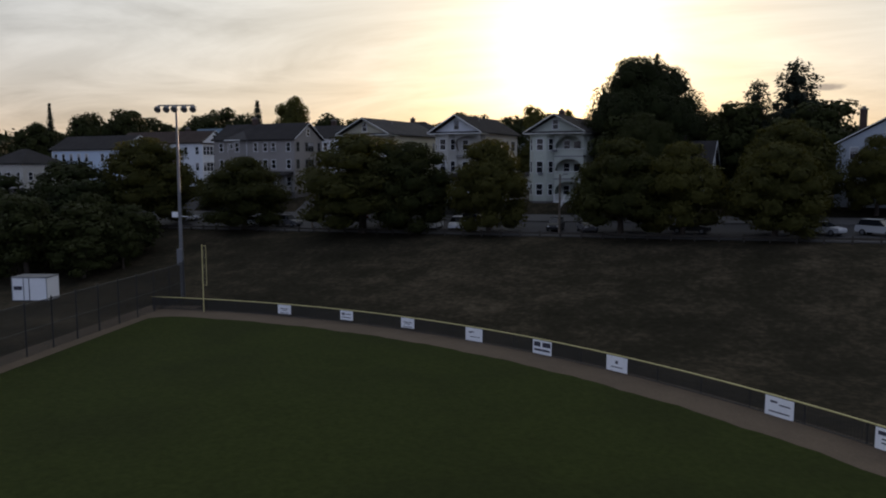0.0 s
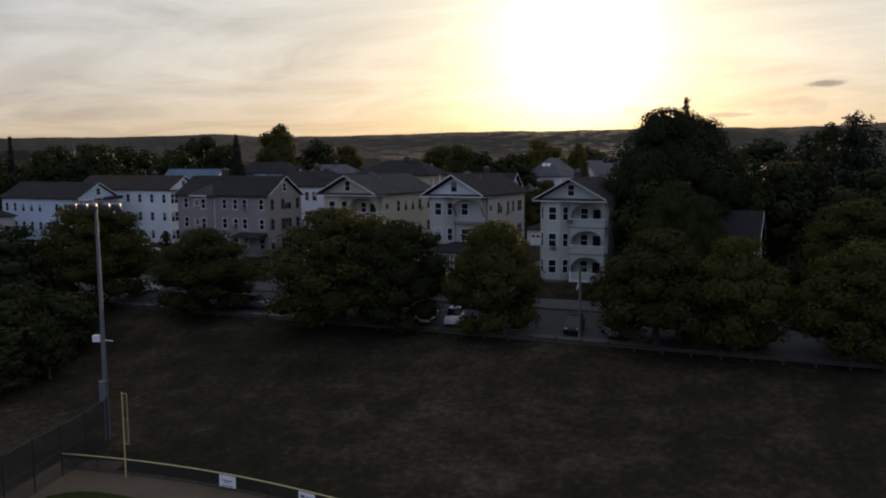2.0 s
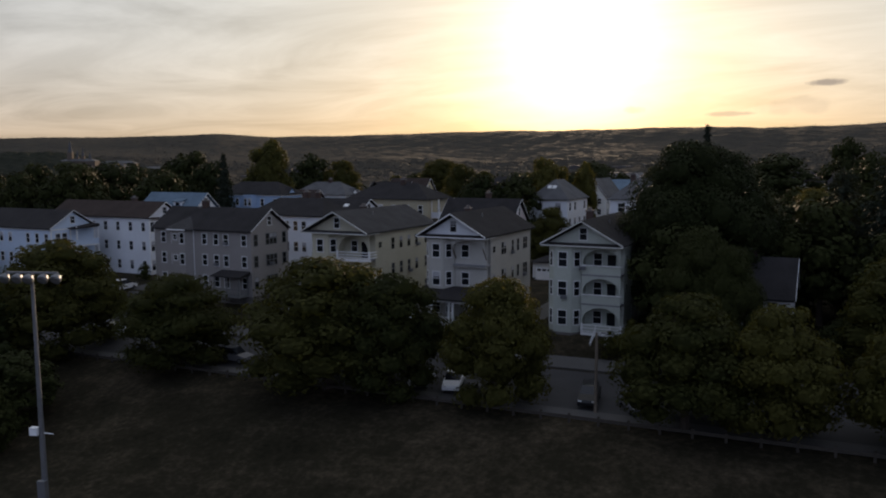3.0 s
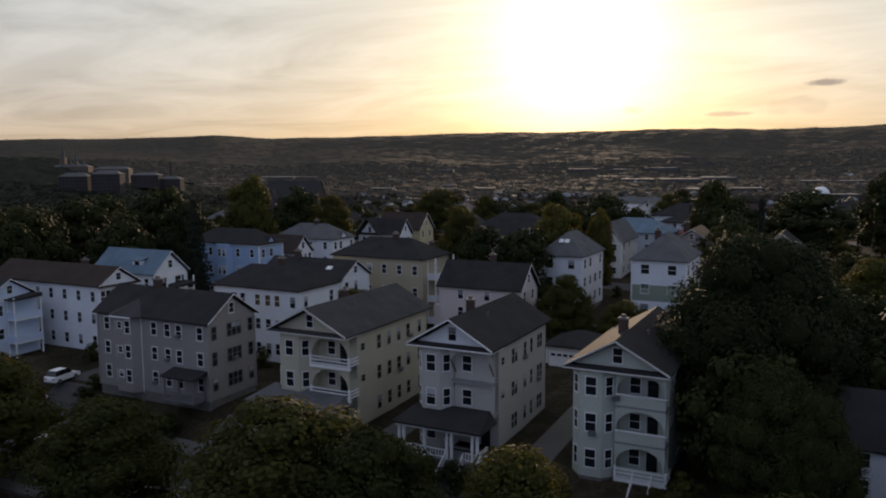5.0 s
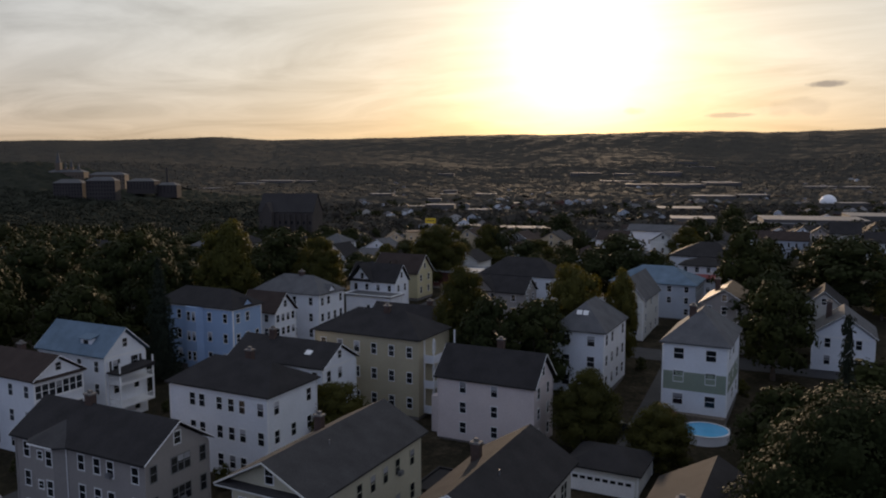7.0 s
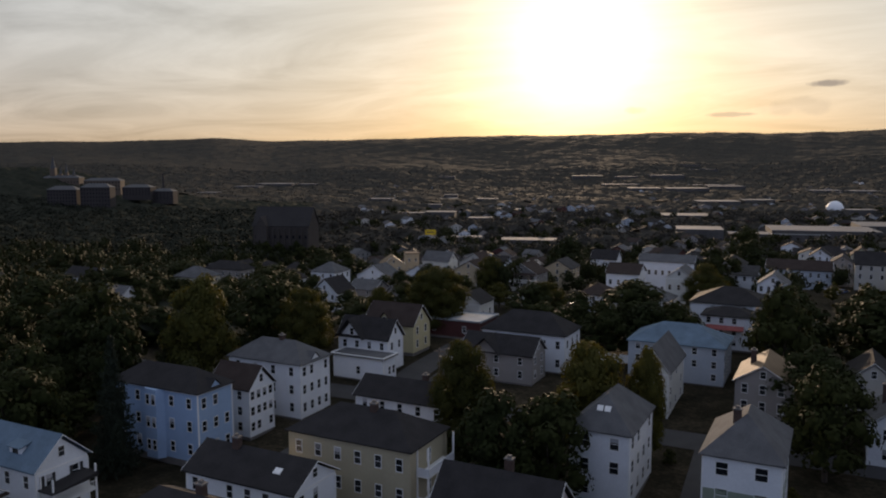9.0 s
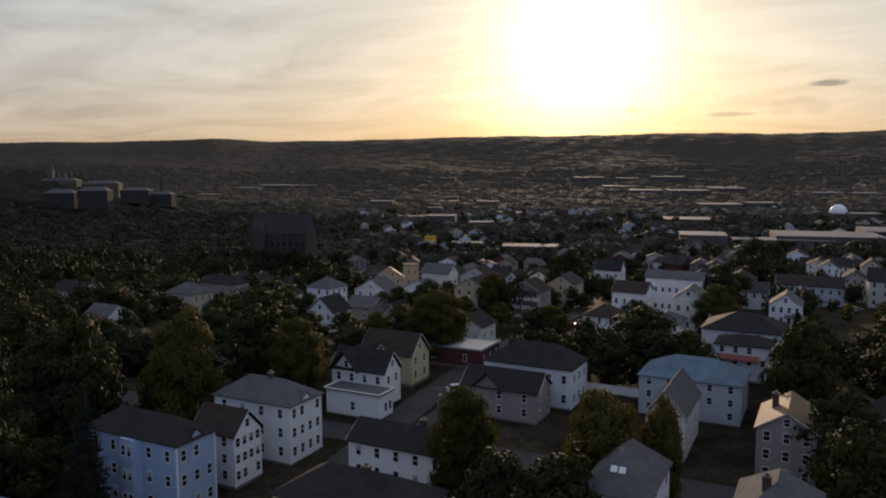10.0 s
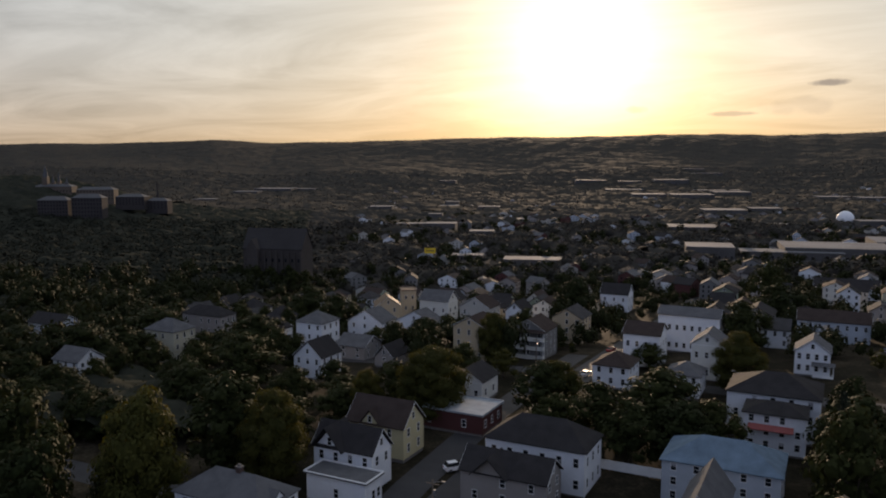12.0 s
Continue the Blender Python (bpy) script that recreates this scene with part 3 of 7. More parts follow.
def light_pole(x, y, top):
    z = gz(x, y)
    h = top - z
    e = thing("field_light_pole", pose(x, y, z, 0, 0, 20), "tall grey steel floodlight pole beside the field", "light pole")
    part("pole", Builder().tube((0, 0, -0.4), (0, 0, h), 0.24, 0.11, 12), METAL, e)
    part("crossarm", Builder().box(-2.0, 2.0, -0.06, 0.06, h - 0.10, h + 0.04), METAL, e)
    part("service_box", Builder().box(-0.3, 0.3, -0.5, -0.2, 3.4, 5.2).box(-0.22, 0.22, -0.2, 0.0, 3.8, 4.2), METAL, e, "pale grey electrical box")
    part("speaker_bracket", Builder().box(-0.75, -0.15, -0.35, 0.05, h * 0.42, h * 0.42 + 0.55).tube((0.1, 0, h * 0.42 + 0.1), (0.9, 0, h * 0.42 + 0.05), 0.04, 0.03, 8), SIGNWHITE, e)
    for k in (-1.95, -0.98, 0.0, 0.98, 1.95):
        y0 = -0.22 if k == 0 else 0.0
        f = part("floodlight", Builder().tube((k, y0 + 0.16, h - 0.22), (k, y0 + 0.04, h - 0.26), 0.10, 0.24, 14).tube((k, y0 + 0.04, h - 0.26), (k, y0 - 0.2, h - 0.42), 0.24, 0.37, 14).tube((k, y0 - 0.2, h - 0.42), (k, y0 - 0.34, h - 0.52), 0.37, 0.36, 14).tube((k, y0 * 0.5, h), (k, y0 + 0.02, h - 0.3), 0.05, 0.05, 6), METAL, e)
        part("lens", Builder().tube((k, y0 - 0.34, h - 0.52), (k, y0 - 0.36, h - 0.54), 0.33, 0.33, 14), LENS, f)


light_pole(-62.4, 61.2, 19.4)


def storage_box(x, y):
    e = thing("storage_container", pose(x, y, gz(x, y), 0, 0, 24), "white portable storage container with a dark logo patch", "container")
    part("shell", Builder().box(-1.9, 1.9, -1.2, 1.2, 0.1, 2.5), SIGNWHITE, e)
    part("roof", Builder().box(-1.95, 1.95, -1.25, 1.25, 2.5, 2.6), METAL, e)
    part("base", Builder().box(-1.95, 1.95, -1.25, 1.25, 0.0, 0.1), DARKMETAL, e)
    for k in (-1.9, -0.62, 0.0, 1.9):
        part("rib", Builder().box(k - 0.04, k + 0.04, -1.23, -1.2, 0.1, 2.5), METAL if k else DARKMETAL, e)
    part("logo_patch", Builder().box(-1.7, -0.8, -1.225, -1.2, 1.2, 1.6), INK, e)


storage_box(-76.5, 54.0)

# ---- street ----
strip("road", [(-330, 97.5), (-100, 97.5), (60, 97.5), (260, 97.5)], 10.5, ASPHALT, 0.05, "dark asphalt street with parked cars", "road")
strip("pavement_near", [(-330, 91.2), (60, 91.2), (260, 91.2)], 1.6, CONCRETE, 0.17, "pale concrete pavement along the street", "pavement", 0.3)
strip("pavement_far", [(-330, 104.0), (60, 104.0), (260, 104.0)], 1.8, CONCRETE, 0.17, "pale concrete pavement along the houses", "pavement", 0.3)
strip("side_street", [(-107, 103), (-108, 150), (-112, 215), (-118, 330)], 6.5, ASPHALT, 0.06, "narrow asphalt side street between the houses", "road")
strip("back_street", [(-330, 196), (-140, 196), (-105, 198), (-72, 199), (20, 199)], 6.5, ASPHALT, 0.07, "asphalt back street behind the first houses", "road")
strip("cross_street", [(-104, 199), (-104, 240), (-108, 300), (-112, 420), (-118, 620)], 7.0, ASPHALT, 0.08, "asphalt street with parked cars running down the hill", "road")
strip("far_street", [(-330, 296), (-112, 300), (40, 300)], 7.0, ASPHALT, 0.09, "asphalt street between rows of houses", "road")
for dx, y1 in ((-60.6, 140), (-44.8, 138), (-79.5, 128)):
    strip("driveway", [(dx, 104.5), (dx, y1)], 3.0, CONCRETE, 0.05, "pale worn concrete driveway between two houses", "driveway")
strip("driveway_back", [(-50, 150), (-52, 196)], 5.0, ASPHALT, 0.05, "worn asphalt yard between the back houses", "driveway")

guard = thing("guard_fence", None, "low weathered wooden post-and-rail fence beside the street", "fence")
gpost = Builder().box(-0.1, 0.1, -0.1, 0.1, -0.3, 0.85).mesh("post", FENCEWOOD)
gl = [Vector((x, 89.6)) for x in np.arange(-110, 20.1, 2.6)]
for i, p in enumerate(gl):
    part("post", gpost, None, guard, m=pose(p.x, p.y, gz(p.x, p.y)))
for a, c in zip(gl, gl[1:]):
    za, zc = gz(a.x, a.y), gz(c.x, c.y)
    part("rail", Builder().add([(a.x, a.y - 0.14, za + 0.45), (c.x, c.y - 0.14, zc + 0.45), (c.x, c.y - 0.1, zc + 0.45), (a.x, a.y - 0.1, za + 0.45),
                                (a.x, a.y - 0.14, za + 0.7), (c.x, c.y - 0.14, zc + 0.7), (c.x, c.y - 0.1, zc + 0.7), (a.x, a.y - 0.1, za + 0.7)],
                               [(0, 3, 2, 1), (4, 5, 6, 7), (0, 1, 5, 4), (1, 2, 6, 5), (2, 3, 7, 6), (3, 0, 4, 7)]), FENCEWOOD, guard)


def utility_pole(x, y, h, arm=True, lamp_arm=0.0):
    e = thing("utility_pole", pose(x, y, gz(x, y)), "dark wooden utility pole at the kerb", "utility pole", "utility poles")
    part("pole", Builder().tube((0, 0, -0.4), (0, 0, h), 0.17, 0.11, 10), WOOD, e)
    if arm:
        part("crossarm", Builder().box(-1.1, 1.1, -0.06, 0.06, h - 0.7, h - 0.56), WOOD, e)
        part("transformer", Builder().tube((0.32, 0, h - 2.4), (0.32, 0, h - 1.5), 0.24, 0.24, 12), METAL, e)
    if lamp_arm:
        part("lamp_arm", Builder().tube((0, 0, h - 0.4), (lamp_arm, 0, h), 0.04, 0.03, 6), METAL, e)
        part("lamp_head", Builder().box(lamp_arm - 0.1, lamp_arm + 0.5, -0.12, 0.12, h - 0.06, h + 0.08), METAL, e)


# ---- cars ----
PAINTS = {k: surface("paint_" + k, c, 0.42, 0.05, spec=0.35) for k, c in dict(white=(0.75, 0.76, 0.78), black=(0.012, 0.012, 0.014), silver=(0.38, 0.39, 0.41), red=(0.25, 0.03, 0.03), blue=(0.05, 0.08, 0.16), grey=(0.12, 0.12, 0.13)).items()}
TYRE = surface("tyre_rubber", (0.02, 0.02, 0.02), 0.9, 0.2)
LAMP = surface("car_lamp_lens", (0.6, 0.6, 0.6), 0.15, 0.05)
TAIL = surface("car_tail_lens", (0.35, 0.02, 0.02), 0.2, 0.05)
CARMESH = {}


def car_meshes(paint, tall):
    key = (paint, tall)
    if key in CARMESH:
        return CARMESH[key]
    hh = 1.72 if tall else 1.42
    side = [(-2.2, 0.35), (2.2, 0.35), (2.25, 0.6), (2.15, 0.82), (1.1, 0.95 if not tall else 1.05), (-1.75 if not tall else -2.1, 0.98 if not tall else 1.08), (-2.2, 0.9), (-2.25, 0.6)]
    cab = [(1.1, 0.93), (0.35, hh - 0.06), (0.1, hh), (-1.0 if not tall else -1.7, hh - 0.02), (-1.75 if not tall else -2.1, 0.95)]
    body = Builder().extrude_y(side, -0.86, 0.86)
    cabin = Builder()
    n = len(cab)
    cabin.add([(x, -0.80 + 0.14 * (z > 1.2), z) for x, z in cab] + [(x, 0.80 - 0.14 * (z > 1.2), z) for x, z in cab], [tuple(range(n)), tuple(range(2 * n - 1, n - 1, -1))] + [(i, n + i, n + (i + 1) % n, (i + 1) % n) for i in range(n)])
    roof = Builder().box(-0.95 if not tall else -1.65, 0.12, -0.62, 0.62, hh - 0.02, hh + 0.02)
    wheel = Builder().tube((0, -0.11, 0), (0, 0.11, 0), 0.33, 0.33, 14)
    rim = Builder().tube((0, -0.12, 0), (0, 0.12, 0), 0.2, 0.2, 10)
    CARMESH[key] = [body.mesh("body", PAINTS[paint]), cabin.mesh("cabin_glass", GLASS), roof.mesh("roof", PAINTS[paint]), wheel.mesh("tyre", TYRE), rim.mesh("rim", METAL),
                    Builder().box(2.14, 2.22, -0.16, 0.16, 0.62, 0.78).mesh("headlight", LAMP), Builder().box(-2.26, -2.18, -0.14, 0.14, 0.68, 0.86).mesh("tail_light", TAIL)]
    return CARMESH[key]


def parked(x, y, turn, paint="silver", tall=False):
    b, c, r, w, rm, hl, tl = car_meshes(paint, tall)
    e = thing("car", pose(x, y, gz(x, y) + 0.07, 0, 0, turn), f"parked {paint} {'sport utility' if tall else 'saloon'} car on the asphalt", "car", "parked cars")
    part("body", b, None, e)
    part("cabin_glass", c, None, e)
    part("roof", r, None, e)
    for sx in (-1.38, 1.38):
        for sy in (-0.78, 0.78):
            t = part("wheel", w, None, e, m=pose(sx, sy, 0.33))
            part("rim", rm, None, t)
    for sy in (-0.62, 0.62):
        part("headlight", hl, None, e, m=pose(0, sy, 0))
        part("tail_light", tl, None, e, m=pose(0, sy, 0))


# ---- houses ----
WINDOWS = {}
rng = random.Random(7)


def casing_grid(xs, zs, holes, y0, y1):
    """One connected plate with openings: cells of a grid, front at y0 and back at y1."""
    b, nz = Builder(), len(zs)
    vs = [(x, y, z) for y in (y0, y1) for x in xs for z in zs]
    at, half = (lambda i, j, k: k * len(xs) * nz + i * nz + j), len(xs) * nz
    solid = {(i, j) for i in range(len(xs) - 1) for j in range(nz - 1)} - holes
    fs = []
    for i, j in solid:
        fs.append((at(i, j, 0), at(i + 1, j, 0), at(i + 1, j + 1, 0), at(i, j + 1, 0)))
        for di, dj, p, q in ((0, -1, (i, j), (i + 1, j)), (1, 0, (i + 1, j), (i + 1, j + 1)), (0, 1, (i + 1, j + 1), (i, j + 1)), (-1, 0, (i, j + 1), (i, j))):
            if (i + di, j + dj) not in solid:
                fs.append((at(*q, 0), at(*p, 0), at(*p, 1), at(*q, 1)))
    return b.add(vs, fs)


def window_meshes(w, h, casing=None):
    key = (round(w, 2), round(h, 2), casing.name if casing else "")
    if key not in WINDOWS:
        f = casing_grid([-w / 2 - 0.07, -w / 2, w / 2, w / 2 + 0.07], [-0.10, 0.0, h * 0.49, h * 0.53, h, h + 0.09], {(1, 1), (1, 3)}, -0.05, 0.01)
        pane = Builder().box(-w / 2, w / 2, -0.012, 0.0, 0, h * 0.49).box(-w / 2, w / 2, -0.02, 0.0, h * 0.53, h)
        blind = Builder().box(-w / 2, w / 2, -0.026, -0.021, h * 0.62, h)
        WINDOWS[key] = (f.mesh("window", casing or TRIM), pane.mesh("pane", GLASS), blind.mesh("blind", CURTAIN))
    return WINDOWS[key]


def small_window(w, h, casing=None):
    """Frame and panes of a far window in one mesh."""
    key = ("far", round(w, 2), round(h, 2), casing.name if casing else "")
    if key not in WINDOWS:
        f, p, bl = window_meshes(w, h, casing)
        nv = len(f.vertices)
        me = mesh_of("window", [tuple(v.co) for v in f.vertices] + [tuple(v.co) for v in p.vertices], [tuple(q.vertices) for q in f.polygons] + [tuple(i + nv for i in q.vertices) for q in p.polygons], [casing or TRIM, GLASS])
        for q in me.polygons[len(f.polygons):]:
            q.material_index = 1
        WINDOWS[key] = me
    return WINDOWS[key]


def window(house, x, y, z, ang, w=0.85, h=1.5, casing=None):
    if house.location.y > 290:
        part("window", small_window(w, h, casing), None, house, m=pose(x, y, z, 0, 0, ang))
        return
    f, p, bl = window_meshes(w, h, casing)
    o = part("window", f, None, house, m=pose(x, y, z, 0, 0, ang))
    part("pane", p, None, o)
    if rng.random() < 0.13:
        part("blind", bl, None, o)


def facade(house, p0, p1, levels, n, w=0.85, h=1.5, at=None, skip=0.0, casing=None):
    """Windows along a wall from p0 to p1, counter-clockwise round the house, at the given sill heights."""
    dx, dy = p1[0] - p0[0], p1[1] - p0[1]
    ang = math.degrees(math.atan2(dy, dx))
    spots = at if at is not None else [(k + 0.5) / n for k in range(n)]
    for z in levels:
        for s in spots:
            if skip and rng.random() < skip:
                continue
            window(house, p0[0] + dx * s, p0[1] + dy * s, z, ang, w, h, casing)


def gable_roof(W, D, ze, rise, axis, thick=0.2):
    """W over x, D over y, eave to eave; axis is the way the ridge runs."""
    half, length = (W / 2, D) if axis == "y" else (D / 2, W)
    poly = [(-half, ze - thick), (0, ze + rise - thick * 0.6), (half, ze - thick), (half, ze), (0, ze + rise + 0.06), (-half, ze)]
    b = Builder()
    left = [poly[0], poly[1], poly[4], poly[5]]
    right = [poly[1], poly[2], poly[3], poly[4]]
    b.extrude_y(left, -length / 2, length / 2).extrude_y(right, -length / 2, length / 2)
    return b if axis == "y" else b.turned()


def hip_roof(W, D, ze, rise, ridge=None, axis=None):
    axis = axis or ("x" if W > D else "y")
    L = max(W, D)
    ridge = abs(W - D) if ridge is None else ridge
    rx, ry = (ridge / 2, 0) if axis == "x" else (0, ridge / 2)
    b = Builder()
    z0 = ze - 0.18
    base = [(-W / 2, -D / 2), (W / 2, -D / 2), (W / 2, D / 2), (-W / 2, D / 2)]
    vs = [(x, y, z0) for x, y in base] + [(x, y, ze) for x, y in base]
    if axis == "x":
        vs += [(-rx, 0, ze + rise), (rx, 0, ze + rise)]
        top = [(4, 5, 9, 8), (5, 6, 9), (6, 7, 8, 9), (7, 4, 8)]
    else:
        vs += [(0, -ry, ze + rise), (0, ry, ze + rise)]
        top = [(4, 5, 8), (5, 6, 9, 8), (6, 7, 9), (7, 4, 8, 9)]
    if ridge < 0.05:
        vs = vs[:9]
        top = [(4, 5, 8), (5, 6, 8), (6, 7, 8), (7, 4, 8)]
    return b.add(vs, [(3, 2, 1, 0), (0, 1, 5, 4), (1, 2, 6, 5), (2, 3, 7, 6), (3, 0, 4, 7)] + top)


def gable_wall(W, D, ze, rise, axis):
    half, length = (W / 2, D) if axis == "y" else (D / 2, W)
    b = Builder().extrude_y([(-half, ze), (half, ze), (0, ze + rise)], -length / 2, length / 2)
    return b if axis == "y" else b.turned()


def porch_stack(e, x0, x1, y0, y1, tiers, sh, z0, wall, roofz=None, solid=True, roofmat=None, trim=None):
    """Stacked open porches: decks, posts and parapets."""
    for k in range(tiers):
        z = z0 + k * sh
        part("porch_deck", Builder().box(x0, x1, y0, y1, z - 0.2, z), trim or TRIM, e)
        rl = Builder()
        hgt = 0.95
        if solid:
            rl.box(x0, x1, y0, y0 + 0.08, z, z + hgt).box(x1 - 0.08, x1, y0 + 0.08, y1, z, z + hgt)
        else:
            for zz in (0.12, 0.9):
                rl.box(x0, x1, y0, y0 + 0.07, z + zz, z + zz + 0.08).box(x1 - 0.07, x1, y0 + 0.07, y1, z + zz, z + zz + 0.08)
            for s in np.arange(x0 + 0.2, x1 - 0.1, 0.25):
                rl.box(s, s + 0.05, y0 + 0.01, y0 + 0.06, z + 0.2, z + 0.9)
            for s in np.arange(y0 + 0.2, y1 - 0.1, 0.25):
                rl.box(x1 - 0.06, x1 - 0.01, s, s + 0.05, z + 0.2, z + 0.9)
        part("parapet" if solid else "railing", rl, wall if solid else trim or TRIM, e)
        for px in ((x0 + 0.1, x1 - 0.1) if x1 - x0 < 4 else (x0 + 0.1, (x0 + x1) / 2, x1 - 0.1)):
            part("porch_post", Builder().box(px - 0.09, px + 0.09, y0 + 0.02, y0 + 0.18, z, z + sh - 0.2), trim or TRIM, e)
        part("porch_post", Builder().box(x1 - 0.19, x1 - 0.01, y1 - 0.2, y1 - 0.02, z, z + sh - 0.2), trim or TRIM, e)
    if roofz is not None:
        part("porch_roof", Builder().add([(x0 - 0.3, y0 - 0.3, roofz), (x1 + 0.3, y0 - 0.3, roofz), (x1 + 0.3, y1, roofz + 0.15), (x0 - 0.3, y1, roofz + 0.15),
                                          (x0 - 0.3, y0 - 0.3, roofz + 0.15), (x1 + 0.3, y0 - 0.3, roofz + 0.15), (x1 + 0.3, y1, roofz + 0.7), (x0 - 0.3, y1, roofz + 0.7)],
                                         [(0, 3, 2, 1), (4, 5, 6, 7), (0, 1, 5, 4), (1, 2, 6, 5), (2, 3, 7, 6), (3, 0, 4, 7)]), roofmat, e)


def chimney(e, x, y, z0, z1, s=0.45):
    c = part("chimney", Builder().box(x - s, x + s, y - s * 0.8, y + s * 0.8, z0, z1), BRICK, e, "red brick chimney")
    part("chimney_cap", Builder().box(x - s - 0.08, x + s + 0.08, y - s * 0.8 - 0.08, y + s * 0.8 + 0.08, z1, z1 + 0.15).box(x - s * 0.5, x + s * 0.5, y - s * 0.4, y + s * 0.4, z1 + 0.15, z1 + 0.45), STONE, c)


def house(label, x1, y0, w, d, ze, storeys, roof, rise, wall, roofm, front=4, right=3, over=0.45, group="houses", base=None, trim=True, attic=True, chim=None, ridge=None, back=True, axis=None, winw=0.85, winh=1.5, skip=0.08, frontx=None):
    """A wooden house; x1, y0 is the eave corner, w and d the eave extents. Returns the house and its measures."""
    cx, cy = x1 - w / 2, y0 + d / 2
    zg = gz(cx, cy) if base is None else base
    e = thing("house", pose(cx, cy, zg), label, "house", group)
    H = ze - zg
    W, D = w - 2 * over, d - 2 * over
    xa, ya = W / 2, D / 2
    wm, rm = WALLS[wall], ROOFS[roofm]
    part("foundation", Builder().box(-xa + 0.06, xa - 0.06, -ya + 0.06, ya - 0.06, -2.5, 0.55), STONE, e)
    body = Builder().box(-xa, xa, -ya, ya, 0.5, H - 0.12)
    if roof in ("x", "y"):
        half = (xa if roof == "y" else ya)
        k = rise * half / ((w if roof == "y" else d) / 2)
        g = gable_wall(W, D, H - 0.12, k, roof)
        body.add(g.v, g.f)
        part("wall", body, wm, e)
        part("roof", gable_roof(w, d, H, rise, roof), rm, e)
        if trim:
            hb = (w if roof == "y" else d) / 2
            L = (d if roof == "y" else w) / 2
            for end in (-1, 1):
                rake = Builder()
                for sgn in (-1, 1):
                    y_a, y_b = (end * L - 0.02, end * L + 0.05) if end > 0 else (end * L - 0.05, end * L + 0.02)
                    rake.extrude_y([(sgn * hb, H - 0.11), (0, H + rise - 0.11), (0, H + rise), (sgn * hb, H)][::(1 if sgn < 0 else -1)], y_a, y_b)
                part("rake_board", joined((rake if roof == "y" else rake.turned()).mesh("rake_board", TRIM)), None, e)
        if attic:
            zz = H + rise * 0.22
            if roof == "y":
                window(e, 0, -ya, zz, 0, 0.8, min(1.2, rise * 0.4))
            else:
                window(e, xa, 0, zz, 90, 0.8, min(1.2, rise * 0.4))
    elif roof == "hip":
        part("wall", body, wm, e)
        part("roof", hip_roof(w, d, H, rise, ridge, axis), rm, e)
    else:
        part("wall", body, wm, e)
        part("roof", Builder().box(-w / 2, w / 2, -d / 2, d / 2, H - 0.12, H + 0.12), rm, e)
        cop = Builder().box(-w / 2, w / 2, -d / 2 - 0.02, -d / 2 + 0.2, H + 0.12, H + 0.26).box(-w / 2, w / 2, d / 2 - 0.2, d / 2, H + 0.12, H + 0.35)
        cop.box(-w / 2, -w / 2 + 0.2, -d / 2 + 0.2, d / 2 - 0.2, H + 0.12, H + 0.35).box(w / 2 - 0.2, w / 2, -d / 2 + 0.2, d / 2 - 0.2, H + 0.12, H + 0.35)
        part("coping", cop, TRIM if wall == "white" else rm, e)
    if trim:
        part("frieze", Builder().box(-xa - 0.03, xa + 0.03, -ya - 0.03, ya + 0.03, H - 0.42, H - 0.2), TRIM if wall in ("white", "offwhite", "bluewhite", "blue") else wm, e)
        for sx, sy in ((-1, -1), (1, -1), (1, 1), (-1, 1)):
            part("corner_board", Builder().box(sx * xa - 0.09, sx * xa + 0.09, sy * ya - 0.09, sy * ya + 0.09, 0.5, H - 0.42), TRIM if wall in ("white", "offwhite", "bluewhite", "blue") else wm, e)
    sh = (H - 0.7) / storeys
    levels = [0.7 + sh * k + min(0.9, sh * 0.3) for k in range(storeys)]
    wh = min(winh, sh * 0.52)
    if front:
        facade(e, (-xa, -ya), (xa, -ya), levels, front, winw, wh, at=frontx, skip=skip)
    if right:
        facade(e, (xa, -ya), (xa, ya), levels, right, winw, wh, skip=skip)
    if back and y0 < 125:
        facade(e, (xa, ya), (-xa, ya), levels, max(2, front - 1), winw, wh, skip=0.2)
    if back:
        facade(e, (-xa, ya), (-xa, -ya), levels, max(2, right), winw, wh, skip=0.2)
    if chim:
        px, py, top = chim
        chimney(e, px * xa, py * ya, H * 0.8, H + rise * top)
    return e, dict(xa=xa, ya=ya, H=H, sh=sh, levels=levels, W=W, D=D, wm=wm, rm=rm)


def dormer(e, x, y, z, w, depth, rise, wall, roofm, face):
    """A little gable on the roof, facing along -y or +x."""
    axis = "y" if face == "front" else "x"
    W, D = (w, depth) if axis == "y" else (depth, w)
    b = gable_wall(W * (0.86 if axis == "y" else 1), D * (0.86 if axis == "x" else 1), 0, rise * 0.86, axis)
    d = part("dormer", b, wall, e, m=pose(x, y, z))
    part("dormer_roof", gable_roof(W + (0.3 if axis == "x" else 0), D + (0.3 if axis == "y" else 0), 0.03, rise, axis, 0.12), roofm, d)


